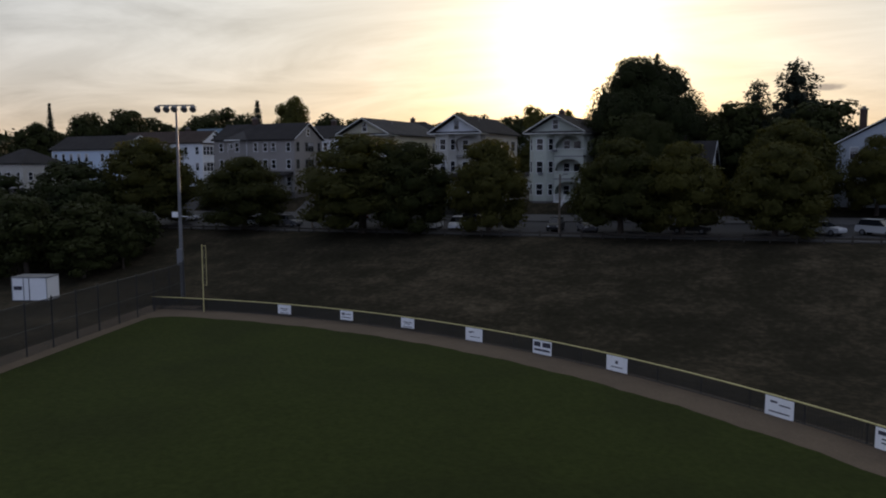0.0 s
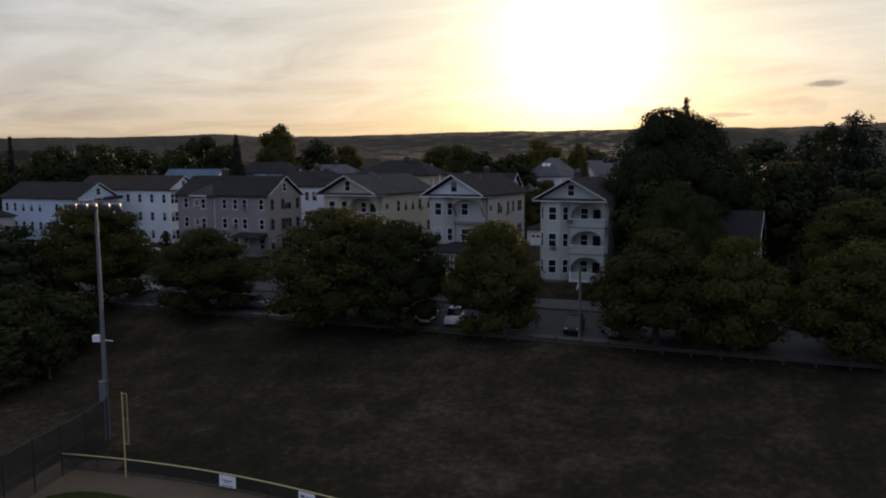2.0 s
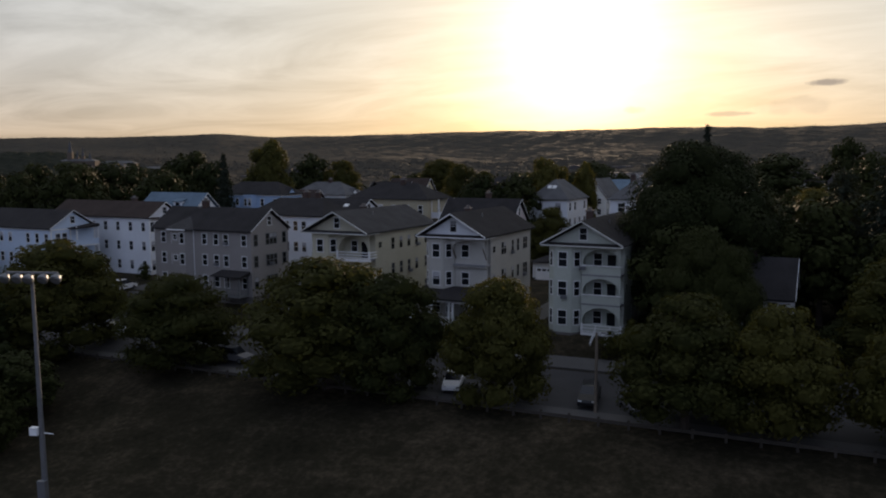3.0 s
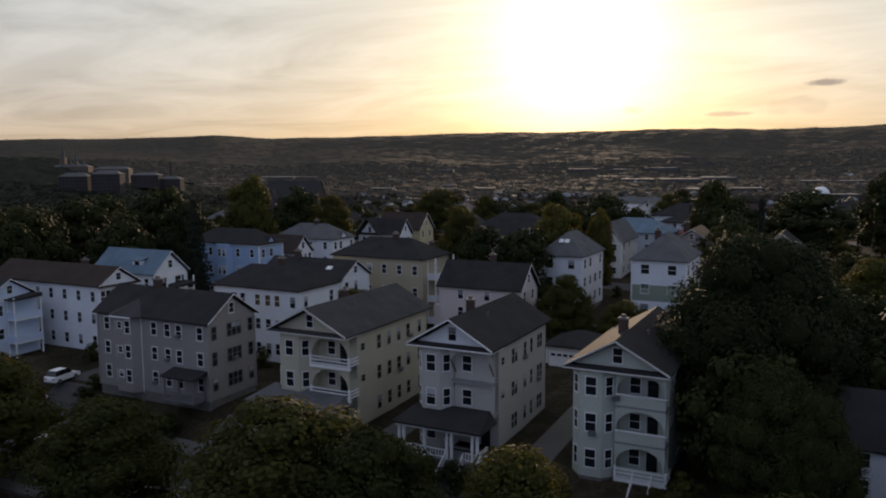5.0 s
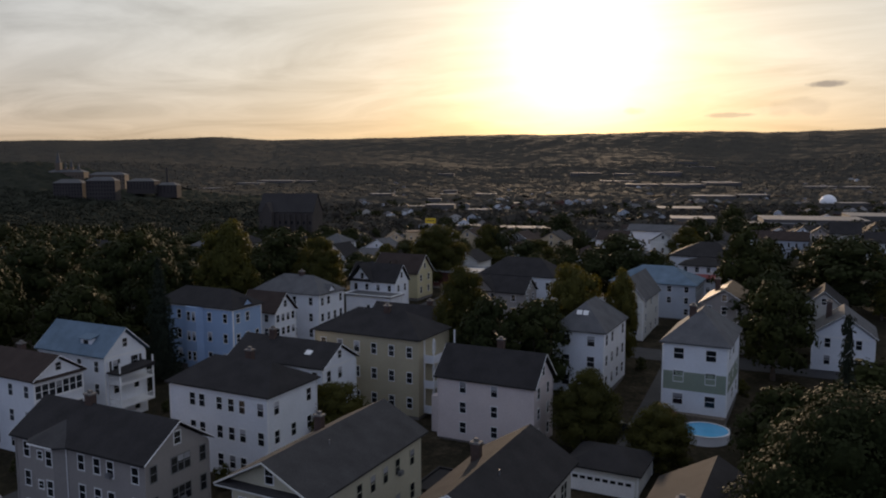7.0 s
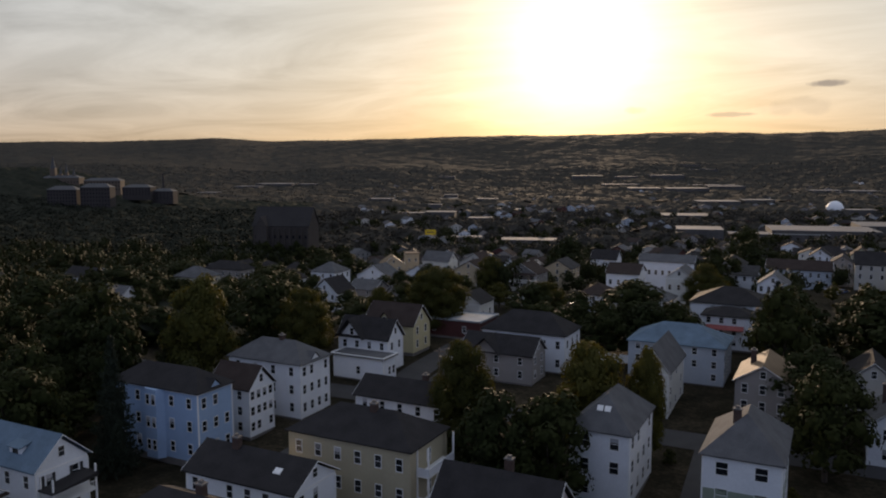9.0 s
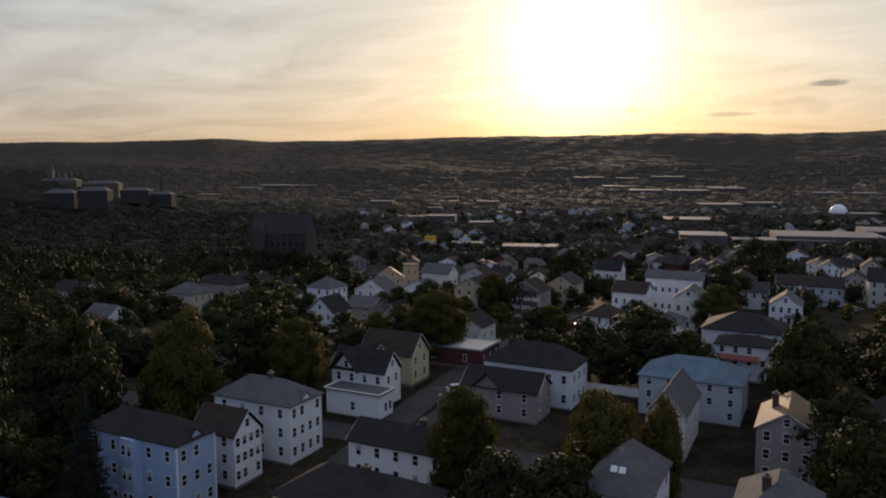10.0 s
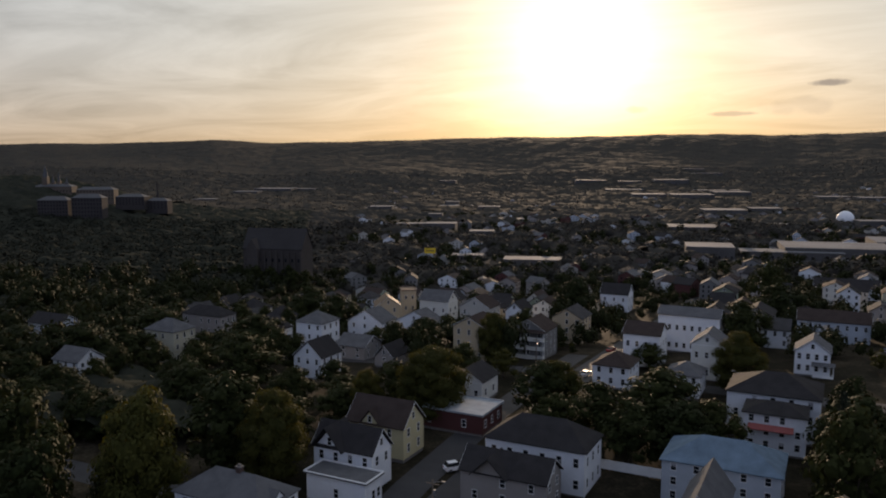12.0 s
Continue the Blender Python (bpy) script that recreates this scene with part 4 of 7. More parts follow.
def arch_panel(w, h, sill, y, thick=0.12, n=14):
    """A wall panel with a round-headed opening from the sill up."""
    b = Builder()
    r = w / 2 - 0.12
    spring = max(sill + 0.3, h - 0.25 - r * 0.85)
    b.box(-w / 2, w / 2, y, y + thick, 0, sill)
    b.box(-w / 2, -r, y, y + thick, sill, spring).box(r, w / 2, y, y + thick, sill, spring)
    pts = [(-r * math.cos(math.pi * k / n), spring + (h - 0.25 - spring) * math.sin(math.pi * k / n)) for k in range(n + 1)]
    b.extrude_y([(-w / 2, spring), (-r, spring), (-r, h), (-w / 2, h)], y, y + thick).extrude_y([(r, spring), (w / 2, spring), (w / 2, h), (r, h)], y, y + thick)
    for (xa, za), (xb, zb) in zip(pts, pts[1:]):
        b.extrude_y([(xa, za), (xb, zb), (xb, h), (xa, h)], y, y + thick)
    return b


def joined(me):
    """Weld the touching pieces of a mesh into one."""
    bm = bmesh.new()
    bm.from_mesh(me)
    bmesh.ops.remove_doubles(bm, verts=bm.verts, dist=0.001)
    bm.to_mesh(me)
    bm.free()
    return me


def three_decker(label, x1, y0, w, d, ze, rise, wall, roofm, style, base):
    """A three-storey house with a bay, stacked porches and a front gable."""
    over = 0.55
    cx, cy = x1 - w / 2, y0 + d / 2
    e = thing("three_decker", pose(cx, cy, base), label, "house", "three-storey houses along the street")
    H, W, D = ze - base, w - 2 * over, d - 2 * over
    xa, ya = W / 2, D / 2
    wm, rm = WALLS[wall], ROOFS[roofm]
    yf = -ya + 1.1                         # wall plane behind the bay
    yr = yf + 1.3                          # back wall of the porches
    xm = -xa + W * 0.47                    # bay to the one side, porches to the other
    bay = [(-xa, yf), (-xa + 0.95, -ya), (xm - 0.95, -ya), (xm, yf)]
    zf = 0.9
    top = H - 0.12
    part("foundation", Builder().prism([(-xa + .06, yf + .06), (xa - .06, yf + .06), (xa - .06, ya - .06), (-xa + .06, ya - .06)], -2.5, zf).prism([(x * 0.985, y + 0.05) for x, y in bay], -2.5, zf), STONE, e)
    poly = bay + [(xm, yr), (xa, yr), (xa, ya), (-xa, ya)]
    part("wall", Builder().prism(poly, zf - 0.05, top), wm, e)
    sh = (top - zf) / 3
    gw = gable_wall(W, 0.25, top + 0.05, rise * xa / (w / 2), "y")
    gw.v = [(x, y - ya + 0.55, z) for x, y, z in gw.v]
    part("gable", gw, WALLS["white"] if style == "B" else wm, e)
    gr = gable_wall(W, 0.25, top, rise * xa / (w / 2), "y")
    gr.v = [(x, y + ya - 0.13, z) for x, y, z in gr.v]
    part("rear_gable", gr, wm, e)
    part("roof", gable_roof(w, d, H, rise, "y"), rm, e)
    rake = Builder()
    for sgn in (-1, 1):
        rake.extrude_y([(sgn * w / 2, H - 0.13), (0, H + rise - 0.13), (0, H + rise + 0.02), (sgn * w / 2, H + 0.02)][::(1 if sgn < 0 else -1)], -d / 2 - 0.06, -d / 2 + 0.02)
    edge = TRIM if style == "B" else WALLS["offwhite"]
    part("rake_board", rake, edge, e)
    part("cornice", Builder().box(-w / 2, w / 2, -d / 2, yr + 0.1, H - 0.26, H - 0.14), edge, e)
    part("cornice_roof", Builder().extrude_y([(-w / 2 + 0.05, H - 0.14), (w / 2 - 0.05, H - 0.14), (w / 2 - 0.3, H + 0.1), (-w / 2 + 0.3, H + 0.1)], -d / 2 + 0.02, -ya + 0.55), rm, e)
    window(e, 0, -ya + 0.42, H + 0.45, 0, 0.8, 1.3)
    levels = [zf + sh * k + 0.85 for k in range(3)]
    for a, b in zip(bay, bay[1:]):
        facade(e, a, b, levels, 1, 0.95 if a[1] == b[1] else 0.7, 1.6)
    spots = [0.27, 0.33, 0.52, 0.66, 0.82, 0.88] if style == "B" else [0.28, 0.42, 0.56, 0.70, 0.88]
    facade(e, (xa, yr), (xa, ya), levels, 6, 0.7 if style == "B" else 0.8, 1.5, at=spots, casing=wm)
    facade(e, (xa, yr), (xa, ya), [levels[0] + 0.5 + sh, levels[1] + 0.5 + sh], 1, 0.75, 0.7, at=[0.07], casing=wm)
    facade(e, (xa, ya), (-xa, ya), levels, 3, skip=0.1)
    facade(e, (-xa, ya), (-xa, yf), levels, 4, skip=0.1)
    pw, pc = xa - xm, (xa + xm) / 2
    for k in range(3):
        z = zf + k * sh
        part("porch_floor", Builder().box(xm, xa, yf - 0.35, yr, z - 0.18, z), PORCH, e)
        part("ceiling_band", Builder().box(xm + 0.02, xa - 0.02, yf - 0.2, yf + 0.1, z + sh - 0.35, z + sh - 0.18), wm, e)
        part("porch_door", Builder().box(pc + 0.3, pc + 1.25, yr - 0.05, yr + 0.0, z, z + 2.1), GLASS, e, "dark porch door")
        window(e, pc - 0.8, yr, z + 0.8, 0, 0.9, 1.4)
        if style in ("A", "C") or k == 2:
            if style == "A" and k == 0:
                continue
            sill = 0.95 if style == "C" else (0.12 if style == "A" else 0.0)
            panel = arch_panel(pw, sh - 0.18, sill if style != "B" else 0.02, yf - 0.3)
            if style == "B":
                panel = Builder()
                for sg in (-1, 1):
                    pts = [(sg * pw / 2 * math.cos(q), sh * 0.56 + sh * 0.30 * math.sin(q)) for q in np.linspace(0, math.pi / 2, 9)]
                    for (xp, zp), (xq, zq) in zip(pts, pts[1:]):
                        panel.extrude_y([(xp, zp), (xq, zq), (xq, sh - 0.14), (xp, sh - 0.14)], -ya + 0.3, -ya + 0.45)
            panel.v = [(x + pc, y, zz + z) for x, y, zz in panel.v]
            part("arch", joined(panel.mesh("arch", wm)), None, e)
        if style == "A" and k > 0 or (style == "C" and k == 0):
            rl = Builder()
            for zz in (0.15, 0.85):
                rl.box(xm + 0.1, xa + 0.25, yf - 0.55, yf - 0.47, z + zz, z + zz + 0.1).box(xa + 0.17, xa + 0.25, yf - 0.47, yr, z + zz, z + zz + 0.1)
            rl.box(xm + 0.1, xa + 0.25, yf - 0.55, yf - 0.47, z + 0.5, z + 0.6).box(xa + 0.17, xa + 0.25, yf - 0.47, yr, z + 0.5, z + 0.6)
            part("railing", rl, TRIM, e, "white wooden balcony railing")
            part("balcony_slab", Builder().box(xm + 0.05, xa + 0.28, yf - 0.6, yf - 0.3, z - 0.25, z + 0.02), TRIM, e)
            for px in (xm + 0.15, xa + 0.15):
                part("railing_post", Builder().box(px - 0.1, px + 0.1, yf - 0.62, yf - 0.4, z, z + 1.1), TRIM, e)
        if style == "C" and k > 0:
            part("parapet_cap", Builder().box(xm, xa + 0.1, yf - 0.42, yf - 0.1, z + 0.95, z + 1.03), TRIM, e)
        if style == "B" and k in (1, 2):
            part("infill_wall", Builder().box(xm + 0.01, xa - 0.01, yf + 0.25, yf + 0.4, z, z + sh - 0.19), wm, e)
            window(e, pc - pw * 0.18, yf + 0.25, z + 0.85, 0, 0.95, 1.5)
            if k == 2:
                for bx in (xm + 0.12, xa - 0.12):
                    part("bracket", Builder().add([(bx - 0.06, yf + 0.25, z + 0.6), (bx + 0.06, yf + 0.25, z + 0.6), (bx + 0.06, -ya + 0.36, z + sh * 0.56), (bx - 0.06, -ya + 0.36, z + sh * 0.56),
                                                   (bx - 0.06, yf + 0.25, z + 0.8), (bx + 0.06, yf + 0.25, z + 0.8), (bx + 0.06, -ya + 0.36, z + sh * 0.56 + 0.2), (bx - 0.06, -ya + 0.36, z + sh * 0.56 + 0.2)],
                                                  [(0, 3, 2, 1), (4, 5, 6, 7), (0, 1, 5, 4), (1, 2, 6, 5), (2, 3, 7, 6), (3, 0, 4, 7)]), WOOD, e, "dark wooden bracket")
    # the street porch
    if style in ("A", "B"):
        px0, px1, py0, py1, pz = -xa - (1.3 if style == "A" else 0.5), xa - (0.1 if style == "A" else 0.0), -ya - 2.6, yf, zf
        part("porch_base", Builder().box(px0 + 0.1, px1 - 0.1, py0 + 0.1, -ya + 0.02, -2.0, pz - 0.1), wm if style == "A" else STONE, e)
        part("porch_deck", Builder().box(px0, px1, py0, -ya - 0.01, pz - 0.1, pz), PORCH, e)
        zr = zf + sh * 0.86
        mat = ROOFS["grey"] if style == "A" else rm
        part("porch_roof", Builder().add([(px0 - 0.4, py0 - 0.4, zr), (px1 + 0.4, py0 - 0.4, zr), (px1 + 0.4, py1, zr), (px0 - 0.4, py1, zr),
                                          (px0 - 0.4, py0 - 0.4, zr + 0.18), (px1 + 0.4, py0 - 0.4, zr + 0.18), (px1 - 0.4, py1, zr + 1.1), (px0 + 0.5, py1, zr + 1.1)],
                                         [(0, 3, 2, 1), (4, 5, 6, 7), (0, 1, 5, 4), (1, 2, 6, 5), (2, 3, 7, 6), (3, 0, 4, 7)]), mat, e)
        part("porch_frieze", Builder().box(px0 - 0.1, px1 + 0.1, py0 - 0.1, py0 + 0.12, zr - 0.28, zr), TRIM, e)
        for s in (0.0, 0.06, 0.33, 0.62, 0.68, 0.94, 1.0):
            q = px0 + 0.15 + s * (px1 - px0 - 0.3)
            part("porch_column", Builder().box(q - 0.12, q + 0.12, py0 + 0.08, py0 + 0.3, pz, zr - 0.28), TRIM, e)
        rl = Builder()
        for xs, xe in ((px0 + 0.2, px0 + (px1 - px0) * 0.6), (px0 + (px1 - px0) * 0.84, px1 - 0.2)):
            if style == "A":
                rl.box(xs, xe, py0 + 0.14, py0 + 0.24, pz, pz + 0.9)
            else:
                rl.box(xs, xe, py0 + 0.14, py0 + 0.22, pz + 0.8, pz + 0.9).box(xs, xe, py0 + 0.14, py0 + 0.22, pz + 0.12, pz + 0.2)
                for s in np.arange(xs, xe, 0.3):
                    rl.box(s, s + 0.06, py0 + 0.15, py0 + 0.21, pz + 0.2, pz + 0.8)
        part("porch_parapet", rl, wm if style == "A" else TRIM, e)
        part("porch_parapet_side", Builder().box(px1 - 0.2, px1 - 0.1, py0 + 0.3, -ya, pz, pz + 0.9), wm if style == "A" else TRIM, e)
        sx0 = px0 + (px1 - px0) * 0.61
        sx1 = sx0 + (px1 - px0) * 0.22
    else:
        sx0, sx1, py0, pz = pc - 0.5, pc + 1.2, yf - 0.4, zf
    ns = 8
    st = Builder()
    for k in range(ns):
        st.box(sx0, sx1, py0 - 0.28 * (k + 1), py0 - 0.28 * k, -2.2, pz - 0.02 - 0.18 * (k + 1))
    part("front_steps", st, CONCRETE, e)
    rl = Builder()
    for px in (sx0, sx1 - 0.08):
        rl.add([(px, py0, pz + 0.8), (px + 0.08, py0, pz + 0.8), (px + 0.08, py0 - 2.3, pz - 0.7), (px, py0 - 2.3, pz - 0.7),
                (px, py0, pz + 0.92), (px + 0.08, py0, pz + 0.92), (px + 0.08, py0 - 2.3, pz - 0.58), (px, py0 - 2.3, pz - 0.58)], [(0, 3, 2, 1), (4, 5, 6, 7), (0, 1, 5, 4), (1, 2, 6, 5), (2, 3, 7, 6), (3, 0, 4, 7)])
        for k in range(8):
            yy = py0 - 0.15 - 0.28 * k
            zz = pz - 0.02 - 0.18 * (k + 1)
            rl.box(px + 0.01, px + 0.06, yy - 0.03, yy + 0.03, zz, zz + 0.9)
    part("stair_rail", rl, TRIM, e)
    chimney(e, *((-W * 0.3, D * 0.12) if style != "C" else (-W * 0.1, -D * 0.16)), H, H + rise + (0.7 if style == "C" else 0.0), 0.4)
    part("vent_pipe", Builder().tube((W * 0.16, -D * 0.12, H), (W * 0.16, -D * 0.12, H + rise * 0.9), 0.06, 0.06, 8), METAL, e)
    return e

# ---- the houses along the street ----
h, q = house("long grey clapboard three-storey house with a dark gable roof", -83.2, 108.3, 19.0, 8.8, 17.7, 3, "x", 2.9, "grey", "charcoal", front=0, right=0, base=8.0, chim=(-0.3, 0.0, 1.3))
facade(h, (q["xa"], -q["ya"]), (q["xa"], q["ya"]), q["levels"], 4, 0.75, at=[0.12, 0.44, 0.54, 0.64, 0.9], casing=WALLS["darkgrey"])
facade(h, (-q["xa"], -q["ya"]), (q["xa"], -q["ya"]), q["levels"], 8, at=[0.09, 0.53, 0.65, 0.75, 0.93])
bx, by = -q["xa"], -q["ya"]
part("bay", Builder().prism([(bx + 3.2, by + 0.02), (bx + 4.0, by - 0.8), (bx + 6.6, by - 0.8), (bx + 7.4, by + 0.02)], 0.3, q["H"] - 0.05), q["wm"], h)
part("bay_roof", Builder().add([(bx + 2.5, by - 0.4, q["H"] - 0.02), (bx + 8.1, by - 0.4, q["H"] - 0.02), (bx + 7.0, by - 1.25, q["H"] - 0.02), (bx + 3.6, by - 1.25, q["H"] - 0.02), (bx + 5.3, by + 1.9, q["H"] + 1.66),
                                (bx + 2.5, by - 0.4, q["H"] - 0.2), (bx + 8.1, by - 0.4, q["H"] - 0.2), (bx + 7.0, by - 1.25, q["H"] - 0.2), (bx + 3.6, by - 1.25, q["H"] - 0.2)],
                               [(0, 3, 4), (3, 2, 4), (2, 1, 4), (1, 0, 4), (5, 6, 7, 8), (0, 5, 8, 3), (3, 8, 7, 2), (2, 7, 6, 1)]), ROOFS["slate"], h, "dark grey roof over the bay")
for z in q["levels"]:
    window(h, bx + 4.75, by - 0.8, z + 0.55, 0, 0.72, 0.75)
    window(h, bx + 6.05, by - 0.8, z, 0, 0.85, 1.5)
    facade(h, (bx + 3.2, by), (bx + 4.0, by - 0.8), [z], 1, 0.5, 1.4)
part("bay_trim", Builder().box(bx + 3.5, bx + 7.1, by - 1.29, by - 1.25, q["H"] - 0.2, q["H"] - 0.04), TRIM, h)
part("drainpipe", Builder().tube((bx + 7.6, by - 0.08, 0.3), (bx + 7.6, by - 0.08, q["H"] - 0.2), 0.05, 0.05, 6), TRIM, h)
porch_stack(h, q["xa"] - 5.2, q["xa"] - 0.6, -q["ya"] - 2.0, -q["ya"], 1, 3.0, 0.8, q["wm"], 3.4, False, q["rm"], WALLS["darkgrey"])

def air_conditioner(e, x, y, z, ang):
    part("air_conditioner", Builder().box(-0.32, 0.32, -0.38, -0.05, 0.0, 0.4).box(-0.28, 0.28, -0.385, -0.38, 0.05, 0.35), METAL, e, "small grey window air conditioner", m=pose(x, y, z, 0, 0, ang))


for x, lv in ((0.53, 0), (0.65, 1), (0.75, 2)):
    air_conditioner(h, -q["xa"] + 2 * q["xa"] * x, -q["ya"], q["levels"][lv], 0)
air_conditioner(h, q["xa"], -q["ya"] + 2 * q["ya"] * 0.54, q["levels"][1], 90)

ha = three_decker("cream three-storey house with arched balconies and a street porch", -64.1, 107.6, 10.2, 19.0, 18.2, 2.6, "cream", "slate", "A", 7.0)
hb = three_decker("pale grey-beige three-storey house with an angled bay and dark porch roof", -48.4, 108.6, 9.2, 17.0, 18.2, 2.7, "beige", "charcoal", "B", 7.0)
hc = three_decker("pale yellow three-storey house with arched recessed balconies", -32.1, 108.2, 9.4, 18.0, 17.9, 2.6, "pale", "charcoal", "C", 7.0)
for e, xa, y, z in ((ha, 4.55, 2.3, 4.9), (ha, 4.55, 4.6, 8.4), (hb, 4.05, 1.2, 8.3), (hb, 4.05, 5.4, 4.9), (hc, 4.15, 3.0, 8.2)):
    air_conditioner(e, xa, y, z, 90)
air_conditioner(hc, -2.0, -8.45, 4.7, 0)
air_conditioner(hc, -0.2, -7.95, 8.0, 45)

h, q = house("white two-storey house half hidden behind tall trees", -15.3, 112.5, 11.5, 8.5, 12.6, 2, "x", 3.9, "white", "charcoal", 3, 3, base=7.4, chim=(0.2, 0.3, 1.2))
h, q = house("white three-storey house with a grey gable roof beyond the trees", 12.0, 112.0, 12.5, 13.0, 15.8, 3, "y", 3.5, "bluegrey", "charcoal", 3, 4, base=6.9, chim=(-0.5, -0.2, 1.3))
h, q = house("long white three-storey house with porches at its gable end", -127.2, 110.1, 22.0, 9.3, 16.5, 3, "x", 2.8, "bluewhite", "charcoal", 9, 0, base=5.6)
porch_stack(h, q["xa"], q["xa"] + 1.8, -q["ya"] + 3.5, q["ya"] - 0.5, 3, q["sh"], 1.0, q["wm"], q["H"] - 0.3, True, q["rm"])
facade(h, (q["xa"], -q["ya"]), (q["xa"], q["ya"]), q["levels"], 3, at=[0.15, 0.3])
h, q = house("beige house with a front porch beside the trees", -138.0, 96.0, 12.0, 10.0, 13.6, 2, "hip", 2.8, "beige", "charcoal", 4, 3, base=4.6)
porch_stack(h, -q["xa"], q["xa"], -q["ya"] - 2.2, -q["ya"], 1, 3.0, 0.8, q["wm"], 3.5, False, q["rm"])

# ---- the second row ----
h, q = house("long white three-storey house with glazed porches under its gable", -116.5, 121.1, 25.7, 7.8, 17.9, 3, "x", 2.5, "white", "brown", 8, 0, base=7.2, chim=(0.35, 0.2, 1.2))
facade(h, (q["xa"], -q["ya"]), (q["xa"], q["ya"]), [z - 0.1 for z in q["levels"]], 7, 0.86, 1.7)
for z in q["levels"]:
    part("porch_sill", Builder().box(q["xa"], q["xa"] + 0.12, -q["ya"], q["ya"], z - 0.34, z - 0.22), TRIM, h)
    part("porch_head", Builder().box(q["xa"], q["xa"] + 0.08, -q["ya"], q["ya"], z + 1.72, z + 1.86), TRIM, h)
part("pent_roof", Builder().add([(q["xa"], -q["ya"] - 0.4, q["H"] - 0.05), (q["xa"] + 0.55, -q["ya"] - 0.4, q["H"] - 0.3), (q["xa"] + 0.55, q["ya"] + 0.4, q["H"] - 0.3), (q["xa"], q["ya"] + 0.4, q["H"] - 0.05), (q["xa"], -q["ya"] - 0.4, q["H"] - 0.3), (q["xa"], q["ya"] + 0.4, q["H"] - 0.3)], [(0, 1, 2, 3), (4, 5, 2, 1), (0, 4, 1), (3, 2, 5), (0, 3, 5, 4)]), q["rm"], h)
h, q = house("white house with a pale blue roof and porches", -118.2, 133.0, 14.8, 7.9, 18.0, 3, "x", 3.5, "white", "blue", 4, 2, base=7.6)
for wy in (-1.9, 1.9):
    for sgn in (-1, 1):
        part("shutter", Builder().box(q["xa"], q["xa"] + 0.06, wy + sgn * 0.72 - 0.2, wy + sgn * 0.72 + 0.2, q["levels"][2] - 0.05, q["levels"][2] + 1.5), DARKMETAL, h, "dark louvred shutter")
sd = part("shed_dormer", Builder().extrude_y([(-1.1, 0.0), (1.1, 0.0), (1.1, 1.0), (-1.1, 1.0)], -0.0, 1.9), q["wm"], h, m=pose(2.2, -q["ya"] + 0.9, q["H"] + 0.9))
part("dormer_roof", Builder().add([(-1.3, -0.3, 1.0), (1.3, -0.3, 1.0), (1.3, 2.6, 1.75), (-1.3, 2.6, 1.75), (-1.3, -0.3, 1.12), (1.3, -0.3, 1.12), (1.3, 2.6, 1.87), (-1.3, 2.6, 1.87)], [(0, 3, 2, 1), (4, 5, 6, 7), (0, 1, 5, 4), (1, 2, 6, 5), (2, 3, 7, 6), (3, 0, 4, 7)]), q["rm"], sd)
part("dormer_pane", Builder().box(-0.5, 0.5, -0.04, 0.0, 0.2, 0.85), GLASS, sd)
porch_stack(h, q["xa"], q["xa"] + 2.4, -q["ya"] + 0.4, q["ya"] - 0.6, 2, q["sh"], 3.4, q["wm"], q["H"] - 2.4, False, ROOFS["charcoal"])
h, q = house("long white three-storey house with a dark hip roof", -84.6, 127.0, 15.8, 10.0, 18.6, 3, "hip", 2.6, "white", "charcoal", 0, 3, base=7.7, chim=(0.1, 0.1, 1.35), ridge=9.0)
facade(h, (-q["xa"], -q["ya"]), (q["xa"], -q["ya"]), q["levels"], 9, at=[0.24, 0.34, 0.52, 0.64, 0.75, 0.93])
h, q = house("white house with a dark gable roof and skylight", -87.5, 141.6, 16.5, 8.6, 18.0, 3, "x", 2.5, "white", "charcoal", 6, 3, base=8.0, chim=(-0.4, -0.1, 1.4))
part("skylight", Builder().box(-0.5, 0.5, -0.4, 0.4, -0.05, 0.06), TRIM, h, m=pose(q["xa"] * 0.55, -q["ya"] * 0.55, q["H"] + 1.35, math.degrees(math.atan2(2.8, 4.5))))
h, q = house("yellow three-storey apartment house with white side porches", -79.6, 153.2, 18.4, 10.2, 20.2, 3, "hip", 2.9, "yellow", "charcoal", 6, 1, base=8.6, chim=(0.15, -0.1, 1.2))
porch_stack(h, q["xa"], q["xa"] + 1.7, -q["ya"] + 1.5, q["ya"] - 1.0, 3, q["sh"], 0.9, WALLS["white"], None, True, q["rm"])
h, q = house("pinkish white house with a dark gable roof", -60.8, 148.5, 14.2, 7.8, 17.0, 3, "x", 3.6, "pinkish", "charcoal", 2, 2, base=8.3, chim=(0.05, 0.35, 1.25), frontx=[0.27, 0.6], skip=0.0)
part("side_porch", Builder().box(-q["xa"] - 2.0, -q["xa"], -1.5, 1.5, 0.0, 5.2), q["wm"], h)
h, q = house("white three-storey house with a dark hip roof and skylights", -58.3, 171.3, 8.6, 13.8, 19.7, 3, "hip", 3.8, "white", "grey", 2, 4, base=9.6, ridge=5.5, axis="y", winw=1.1)
for sx in (-0.5, 0.5):
    part("skylight", Builder().box(-0.4, 0.4, -0.4, 0.4, -0.05, 0.06), TRIM, h, m=pose(sx, -q["ya"] + 2.0, q["H"] + 2.35, math.degrees(math.atan2(4.6, 4.5))))
h, q = house("white and grey-green three-storey house behind a small pool", -40.6, 168.3, 9.4, 14.0, 20.1, 3, "hip", 4.0, "white", "grey", 2, 3, base=9.8, ridge=4.0, axis="y", chim=(-0.25, -0.35, 1.1), winw=1.3)
